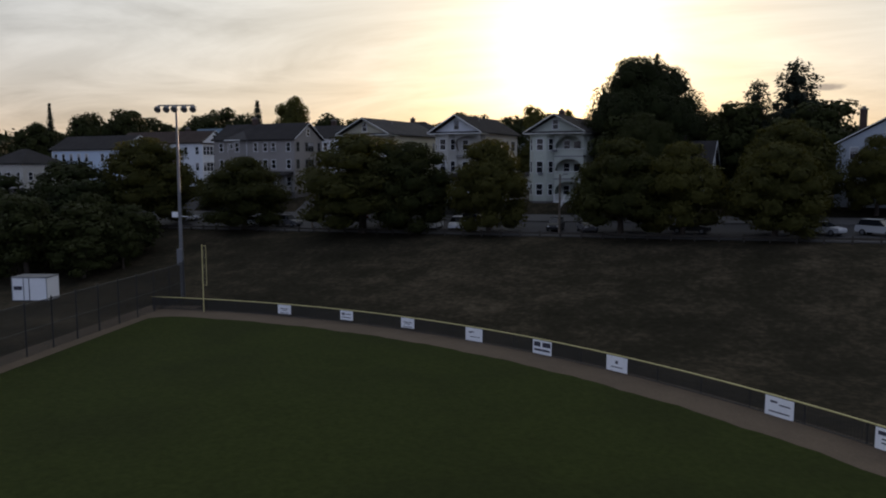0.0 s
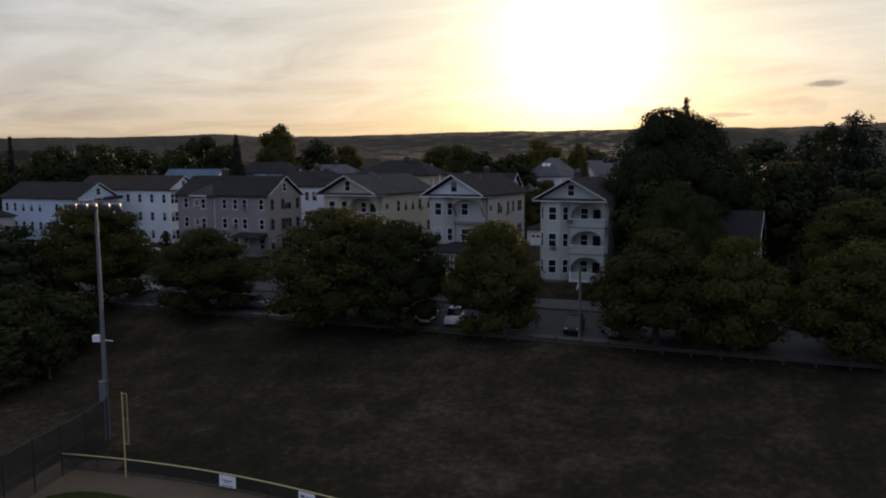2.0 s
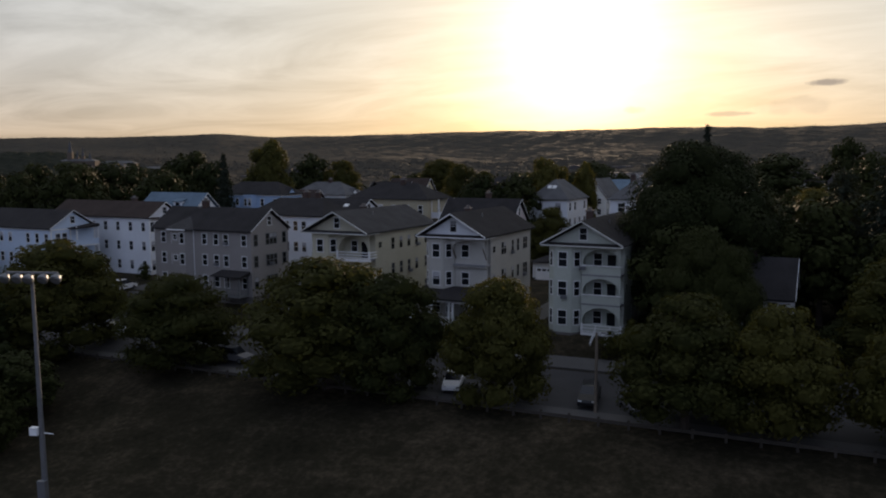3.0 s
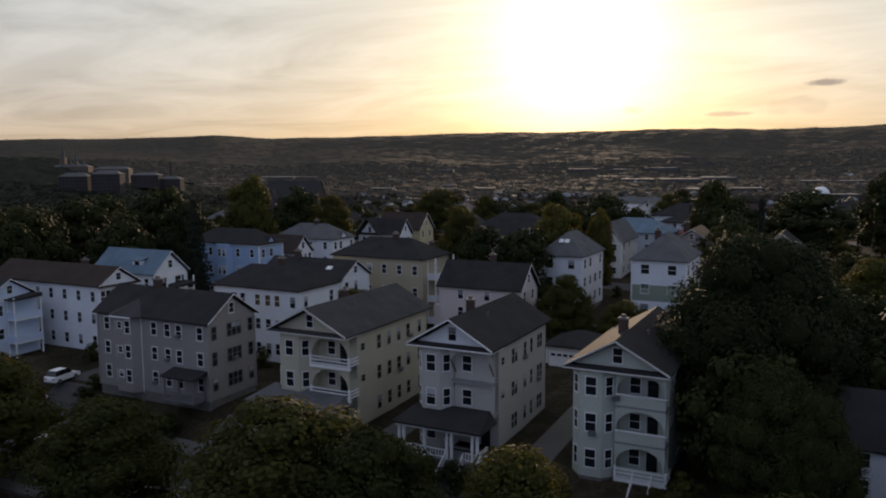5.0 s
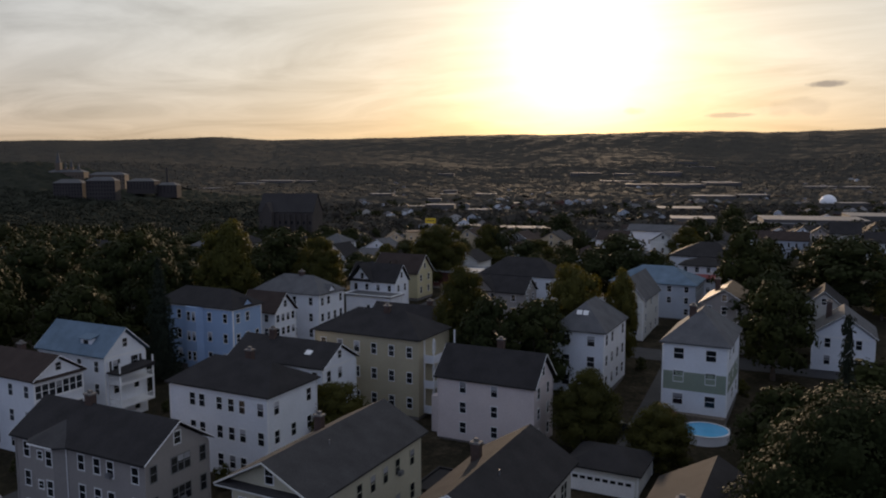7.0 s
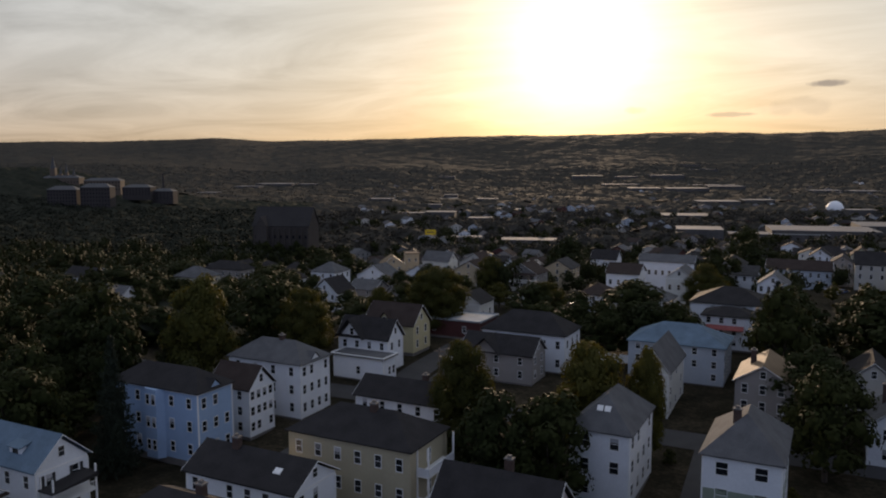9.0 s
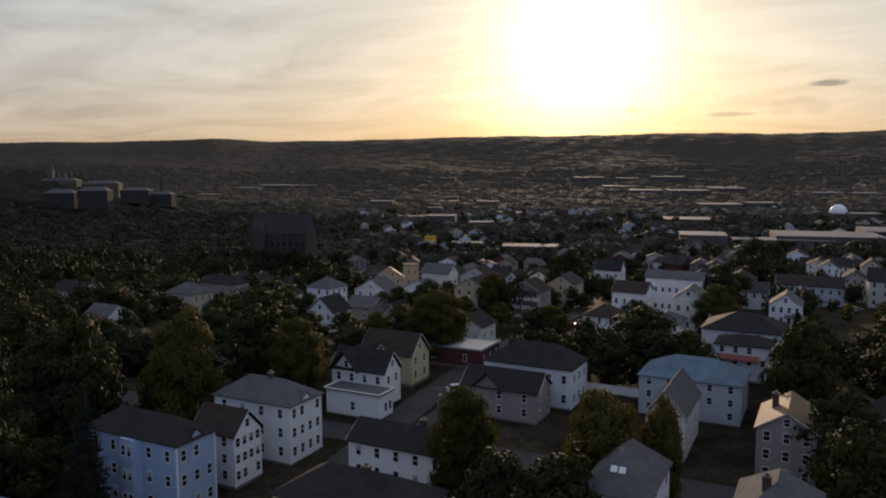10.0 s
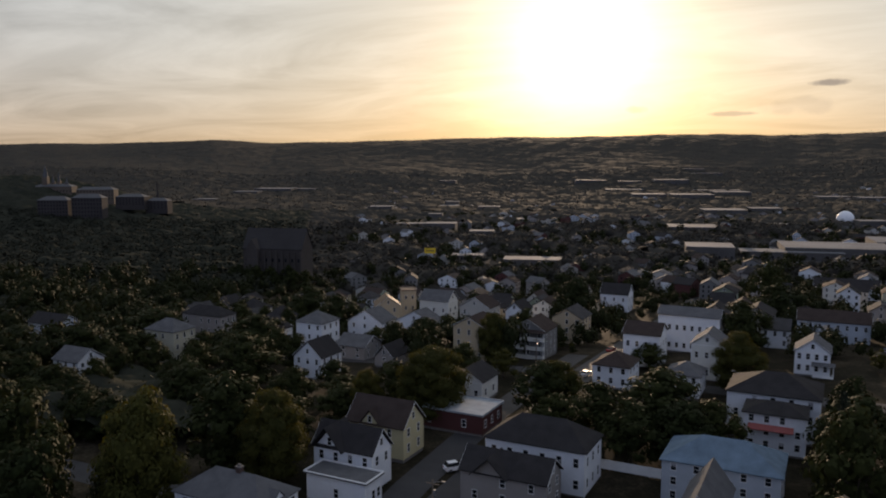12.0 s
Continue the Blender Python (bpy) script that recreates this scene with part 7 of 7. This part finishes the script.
for x, y, w in ((-548, 2169, 58), (-452, 2219, 87), (-455, 2593, 59), (-417, 1798, 70), (-330, 1809, 86), (-271, 1969, 80), (-215, 1420, 66), (-160, 1504, 50), (-63, 1922, 63), (9, 1880, 57), (-666, 2205, 83), (-10, 1254, 37),
                (-771, 1277, 43), (-1031, 2058, 46), (-724, 1465, 27), (-599, 1359, 38), (-592, 1142, 21), (-402, 890, 27), (-495, 972, 38), (-1353, 1596, 61), (-1358, 1712, 99), (-1281, 1741, 45), (-1183, 1276, 44)):
    block("flat bright-roofed industrial hall in the valley", "warehouse", x, y, 20, w, w * 0.7, 10 + w * 0.03, DARKWALL, METALROOF, rows=1, n=4, category="warehouse")

strip("parking_lot", [(-205, 760), (-120, 800), (-40, 838), (60, 880)], 34, ASPHALT, 0.4, "grey asphalt yard in front of the warehouses", "parking lot")
strip("highway", [(-640, 830), (-470, 985), (-330, 1120), (-250, 1240)], 20, ASPHALT, 0.5, "wide grey road across the valley", "road")
placed = [(o.location.x, o.location.y, max((c.dimensions.x + c.dimensions.y) / 4 for c in o.children if c.type == "MESH") + 4) for o in scene.objects if o.parent is None and o.get("category") in ("house", "warehouse", "church", "dome")]


placed += [(a + 0.45 * k, b - 0.89 * k, 6.5) for a, b, c in placed if 195 < b < 480 for k in (9.0, 17.0, 25.0)]
placed += [(-205 + 14 * k, 760 + 6.4 * k, 19) for k in range(19)]
placed += [(-640 + 17 * k, 830 + 17.5 * k, 13) for k in range(24)]


def free(x, y, r):
    return all((x - a) ** 2 + (y - b) ** 2 > (r + c) ** 2 for a, b, c in placed)


def at(u, v):
    return -0.451 * u + 0.8926 * v, 0.8926 * u + 0.451 * v


town = random.Random(11)
TOWN_WALLS = ["white", "offwhite", "beige", "tan", "bluegrey", "beige", "cream", "grey", "darkgrey", "green"]
TOWN_ROOFS = ["charcoal", "brown", "slate", "charcoal"]
# streets of smaller houses on the far slope, one by one
count = 0
for row in range(15):
    u = 330 + row * 23
    for col in range(26):
        v = -330 + col * 21 + town.uniform(-5, 5)
        x, y = at(u + town.uniform(-5, 5), v)
        dens = 0.8 if v > -115 else 0.0
        if abs(v) > 0.62 * (u - 40) or town.random() > dens or not free(x, y, 7) or count >= 52 or y < 300 or abs(x + 112) < 9:
            continue
        st = town.choice((2, 3, 3))
        w, d = town.uniform(8, 12), town.uniform(9, 13)
        wl = town.choice(TOWN_WALLS)
        house(f"distant {wl if wl in ('white', 'tan', 'beige', 'cream', 'grey', 'green') else 'pale'} wooden house with a dark roof", x + w / 2, y - d / 2, w, d, gz(x, y) + 0.6 + 2.9 * st, st, town.choice(("x", "y", "y", "hip")), town.uniform(2.6, 4.2), wl, town.choice(TOWN_ROOFS), 3, 3, group="houses of the far town", trim=False, back=False, skip=0.1)
        placed.append((x, y, 9))
        count += 1


# houses too far to count, and woods
def far_houses():
    groups = {}
    for _ in range(1900):
        u = 520 + 1500 * town.random() ** 1.3
        v = town.uniform(-0.75, 0.75) * (u - 60)
        x, y = at(u, v)
        wooded = v < -0.10 * u and town.random() < 0.965 or u > 1300 and town.random() < 0.6
        if wooded or not free(x, y, 6) or town.random() < (0.66 if u < 1000 else 0.45):
            continue
        placed.append((x, y, 3 if u < 900 else 9)) if u < 1400 else None
        w, d, hh = town.uniform(8, 15), town.uniform(8, 13), town.uniform(4.5, 9)
        a = town.choice((0, 0, 0.5, 1.2)) + town.uniform(-0.1, 0.1)
        z = gz(x, y)
        key = town.choice(("white", "bluegrey", "beige", "grey", "grey", "darkgrey", "red"))
        roof = town.choice(("charcoal", "brown", "grey", "charcoal"))
        ca, sa = math.cos(a), math.sin(a)
        wb, rb = groups.setdefault(("w", key), Builder()), groups.setdefault(("r", roof), Builder())
        b = Builder().box(-w / 2, w / 2, -d / 2, d / 2, -2, hh)
        g = gable_wall(w, d, hh, 2.8, "y")
        b.add(g.v, g.f)
        r = gable_roof(w + 0.8, d + 0.8, hh + 0.1, 3.0, "y")
        wn = Builder()
        for zz in ([1.2, 3.9] if hh < 7 else [1.2, 3.9, 6.3]):
            if zz + 1.5 > hh:
                continue
            for s in (-0.3, 0.0, 0.3):
                wn.box(s * w - 0.45, s * w + 0.45, -d / 2 - 0.05, -d / 2 + 0.02, zz, zz + 1.4)
                wn.box(w / 2 - 0.02, w / 2 + 0.05, s * d - 0.45, s * d + 0.45, zz, zz + 1.4)
        for src, dst in ((b, wb), (r, rb), (wn, groups.setdefault(("p", "dark"), Builder()))):
            dst.add([(x + p[0] * ca - p[1] * sa, y + p[0] * sa + p[1] * ca, z + p[2]) for p in src.v], src.f)
    for (kind, key), b in groups.items():
        word = dict(w="walls", r="roofs", p="windows")[kind]
        ob = new("distant_house_" + word, b.mesh("distant_houses", GLASS if kind == "p" else (WALLS if kind == "w" else ROOFS)[key]))
        tagged(ob, f"{key} {word} of countless small houses across the valley", "distant houses", kind="stuff")


far_houses()


def wooded(u, v):
    """How far the trees close into one canopy, 0 to 1: the hill to the west, the far valley, patches in the town."""
    patch = np.sin(u * 0.021 + 1.3) * np.sin(v * 0.027 + 0.4) + 0.5 * np.sin(u * 0.05 + v * 0.037)
    west = np.clip((-0.10 * u - 35 + 22 * np.sin(u * 0.03) - v) / 14, 0, 1) * (u > 262)
    town_patch = np.clip((patch - 0.25) / 0.25, 0, 1) * (u > 620)
    low_growth = (0.05 + 0.10 * np.clip(patch + 0.5, 0, 1)) * (u > 640)
    far_patch = (0.35 + 0.65 * np.clip((patch + 0.6) / 0.5, 0, 1)) * np.clip((u - 1150) / 250, 0, 1)
    return np.maximum(np.maximum(west, np.maximum(town_patch, low_growth)), far_patch)


def crown_height(x, y, cell=8.5):
    """Rounded tops, one for each cell of a jittered grid."""
    best = np.zeros_like(x)
    ix, iy = np.floor(x / cell), np.floor(y / cell)
    for di in (-1, 0, 1):
        for dj in (-1, 0, 1):
            cx, cy = ix + di, iy + dj
            h1 = np.modf(np.abs(np.sin(cx * 127.1 + cy * 311.7) * 43758.5453))[0]
            h2 = np.modf(np.abs(np.sin(cx * 269.5 + cy * 183.3) * 43758.5453))[0]
            rad = cell * (0.55 + 0.28 * h2)
            d = np.hypot(x - (cx + 0.2 + 0.6 * h1) * cell, y - (cy + 0.2 + 0.6 * h2) * cell) / rad
            best = np.maximum(best, (5.5 + 5.5 * h1) * np.sqrt(np.clip(1 - d * d, 0, 1)))
    return best


def canopy(name, u0, u1, step, cell, tall, seed, leaves=0, mat=CANOPY):
    us, wide = np.arange(u0, u1 + step, step), 0.78 * (u1 + 40)
    vs = np.arange(-wide, wide, step)
    V, U = np.meshgrid(vs, us)
    g = np.random.default_rng(seed)
    U, V = U + g.uniform(-0.3, 0.3, U.shape) * step, V + g.uniform(-0.3, 0.3, V.shape) * step
    X, Y = -0.451 * U + 0.8926 * V, 0.8926 * U + 0.451 * V
    W = wooded(U, V) * (np.abs(V) < 0.78 * (U + 40))
    for a, b, c in placed:
        W = W * np.clip((np.hypot(X - a, Y - b) - (c if u0 < 600 else 0.62 * c)) / 5.0, 0, 1)
    ok = W > 0.02
    Z = ground(X, Y) - 0.4 + (2.2 + crown_height(X, Y, cell)) * tall * np.sqrt(W) + g.uniform(-0.4, 0.4, X.shape) * (1.0 if u0 < 600 else 0.4)
    n = X.shape[1]
    idx = np.arange(X.size).reshape(X.shape)
    full = ok[:-1, :-1] & ok[1:, :-1] & ok[:-1, 1:] & ok[1:, 1:]
    quads = np.stack([idx[:-1, :-1][full], idx[1:, :-1][full], idx[1:, 1:][full], idx[:-1, 1:][full]], 1)
    used, back = np.unique(quads, return_inverse=True)
    # the western slope takes CANOPY, without the painted haze of the open valley
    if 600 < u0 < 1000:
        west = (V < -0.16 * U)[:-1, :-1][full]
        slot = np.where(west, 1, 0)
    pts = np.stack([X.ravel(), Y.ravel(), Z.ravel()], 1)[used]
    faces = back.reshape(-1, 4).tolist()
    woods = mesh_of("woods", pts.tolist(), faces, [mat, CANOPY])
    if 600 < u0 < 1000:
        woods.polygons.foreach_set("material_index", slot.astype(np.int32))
    tagged(new("woods", smooth(woods)), name, "woods", kind="stuff")
    if leaves:
        pick = g.integers(0, len(pts), leaves)
        p = pts[pick] + g.normal(size=(leaves, 3)) * np.array([step * 0.45, step * 0.45, 0.45 if u0 < 600 else step * 0.22]) + np.array([0, 0, 0.15])
        up = g.normal(size=(leaves, 3)) * 0.55 + np.array([0.0, 0.0, 1.0])
        a = np.cross(up, g.normal(size=(leaves, 3)))
        a /= np.linalg.norm(a, axis=1)[:, None]
        b = np.cross(up, a)
        b /= np.linalg.norm(b, axis=1)[:, None]
        s = g.uniform(0.25, 0.55, (leaves, 1)) * (1.0 if u0 < 600 else step * (0.42 if u0 < 2000 else 0.22))
        q = np.stack([p - a * s, p - b * s * 0.7, p + a * s, p + b * s * 0.7], 1).reshape(-1, 3)
        tagged(new("woods_leaves", mesh_of("woods_leaves", q.tolist(), np.arange(4 * leaves).reshape(-1, 4).tolist(), WOODLEAF if u0 < 600 else mat)), "dark leaf clumps over the woods", "leaves", kind="stuff")


canopy("dark closed canopy of the woods on the near hill", 262, 640, 3.2, 9.5, 0.62, 3, 20000)
# from 640 m on the woods carry the haze in their colour
canopy("dark closed canopy of woods across the valley", 640, 1400, 4.6, 15.0, 0.95, 4, 30000, HAZEWOODS)
canopy("far dark woods at the foot of the hills", 1400, 2600, 10.0, 20.0, 1.0, 5, 52000, HAZEWOODS)
canopy("dark woods on the long ridge", 2600, 4500, 15.0, 27.0, 0.45, 6, 48000, HAZEWOODS)


def town_trees():
    """Single trees between the far houses, too many to count."""
    r = random.Random(17)
    shapes = []
    g = np.random.default_rng(8)
    for s in range(6):
        vs, fs, quads = [], [], []
        for k in range(4):
            c, rad = np.array([r.uniform(-2.0, 2.0), r.uniform(-2.0, 2.0), 4.4 + r.uniform(-1.6, 2.6)]), r.uniform(2.0, 3.0)
            if k < (3 if s < 4 else 2):
                a, f = lumpy(c, rad * 0.78, 1, s * 5 + k, 0.9)
                n = len(vs)
                vs += a
                fs += [tuple(i + n for i in q) for q in f]
            m = 44 if s < 4 else 16
            d = g.normal(size=(m, 3))
            d[:, 2] = np.abs(d[:, 2]) * 1.1 - 0.5
            d /= np.linalg.norm(d, axis=1)[:, None]
            p = c + d * rad * (0.72 + 0.42 * g.random((m, 1)))
            x1 = np.cross(d, g.normal(size=(m, 3)))
            x1 /= np.linalg.norm(x1, axis=1)[:, None]
            x2 = np.cross(d, x1) + d * g.normal(size=(m, 1)) * 0.35
            big = 1.0 if s < 4 else 1.9
            quads.append(np.stack([p - x1 * 0.50 * big, p - x2 * 0.36 * big, p + x1 * 0.50 * big, p + x2 * 0.36 * big], 1).reshape(-1, 3))
        q = np.concatenate(quads)
        n = len(vs)
        fs += [(n + 4 * i, n + 4 * i + 1, n + 4 * i + 2, n + 4 * i + 3) for i in range(len(q) // 4)]
        shapes.append((np.concatenate([np.array(vs), q]), fs))
    V, F, off, tops = [], [], 0, []
    for _ in range(10000):
        u = 250 + 1300 * r.random() ** 1.35
        v = r.uniform(-0.78, 0.72) * (u + 40)
        x, y = at(u, v)
        if not free(x, y, 1.2) or abs(x + 110) < 7 and y < 640 or y < 130 or u < 330 and v > -105:
            continue
        shut = float(wooded(np.array(u), np.array(v))) > 0.3
        if shut and (u > 640 or any((x - a) ** 2 + (y - b) ** 2 < 30 for a, b in tops)) or not shut and r.random() < 0.3:
            continue
        if shut:
            tops.append((x, y))
        sc = r.uniform(1.05, 1.75) if shut else r.uniform(0.6, 1.25)
        vs, fs = shapes[r.randrange(4) if u < 640 else r.randrange(4, 6)]
        a = r.uniform(0, 6.28)
        ca, sa = math.cos(a), math.sin(a)
        p = np.stack([x + sc * (vs[:, 0] * ca - vs[:, 1] * sa), y + sc * (vs[:, 0] * sa + vs[:, 1] * ca), gz(x, y) - 0.5 + sc * r.uniform(0.85, 1.3) * vs[:, 2]], 1)
        V.append(p)
        F += [tuple(i + off for i in q) for q in fs]
        off += len(p)
    vs = np.concatenate(V).tolist()
    tagged(new("town_trees", mesh_of("town_trees", vs, F, WOODLEAF)), "countless dark trees on the hill and between far houses", "trees", kind="stuff")


def valley_trees():
    """Rounded crowns that stand close together on the far side of the town."""
    r = random.Random(29)
    g = np.random.default_rng(14)
    shapes = []
    for s in range(5):
        vs, fs = lumpy(np.zeros(3), 0.92, 1, 90 + s, 0.9)
        vs, fs = [tuple(p) for p in vs], [tuple(q) for q in fs]
        m = 46
        d = g.normal(size=(m, 3))
        d[:, 2] = np.abs(d[:, 2]) * 1.1 - 0.3
        d /= np.linalg.norm(d, axis=1)[:, None]
        p = d * (0.84 + 0.24 * g.random((m, 1)))
        a = np.cross(d, g.normal(size=(m, 3)))
        a /= np.linalg.norm(a, axis=1)[:, None]
        b = np.cross(d, a) + d * g.normal(size=(m, 1)) * 0.3
        k = g.uniform(0.12, 0.24, (m, 1))
        q = np.stack([p - a * k, p - b * k * 0.75, p + a * k, p + b * k * 0.75], 1).reshape(-1, 3)
        n = len(vs)
        fs = fs + [(n + 4 * i, n + 4 * i + 1, n + 4 * i + 2, n + 4 * i + 3) for i in range(m)]
        shapes.append((np.concatenate([np.array(vs), q]), fs))
    for west in (True, False):
        V, F, off = [], [], 0
        for i in range(58):
            for j in range(-105, 100):
                u, v = 590 + (i + r.uniform(-0.4, 0.4)) * 9.5, (j + r.uniform(-0.4, 0.4)) * 9.5
                if (v < -0.16 * u) != west or abs(v) > 0.7 * (u + 40):
                    continue
                x, y = at(u, v)
                shut = float(wooded(np.array(u), np.array(v))) > 0.3
                if not shut and r.random() < 0.72 or not free(x, y, 2.0):
                    continue
                rad = r.uniform(4.2, 7.2) if shut else r.uniform(3.0, 5.4)
                vs, fs = shapes[r.randrange(5)]
                t = r.uniform(0, 6.28)
                ca, sa = math.cos(t), math.sin(t)
                high = rad * r.uniform(0.85, 1.25)
                base = gz(x, y) + (r.uniform(3.5, 7.0) if shut else 2.2)
                V.append(np.stack([x + rad * (vs[:, 0] * ca - vs[:, 1] * sa), y + rad * (vs[:, 0] * sa + vs[:, 1] * ca), base + high * vs[:, 2]], 1))
                F += [tuple(n + off for n in q) for q in fs]
                off += len(vs)
        # open-valley crowns share the hazed colour; western ones stay dark
        mesh = mesh_of("valley_trees", np.concatenate(V).tolist(), F, CANOPY if west else HAZEWOODS)
        tagged(new("valley_trees", smooth(mesh)), "countless dark rounded trees on the wooded hill" if west else "countless dark rounded trees across the valley", "trees", kind="stuff")


town_trees()
valley_trees()
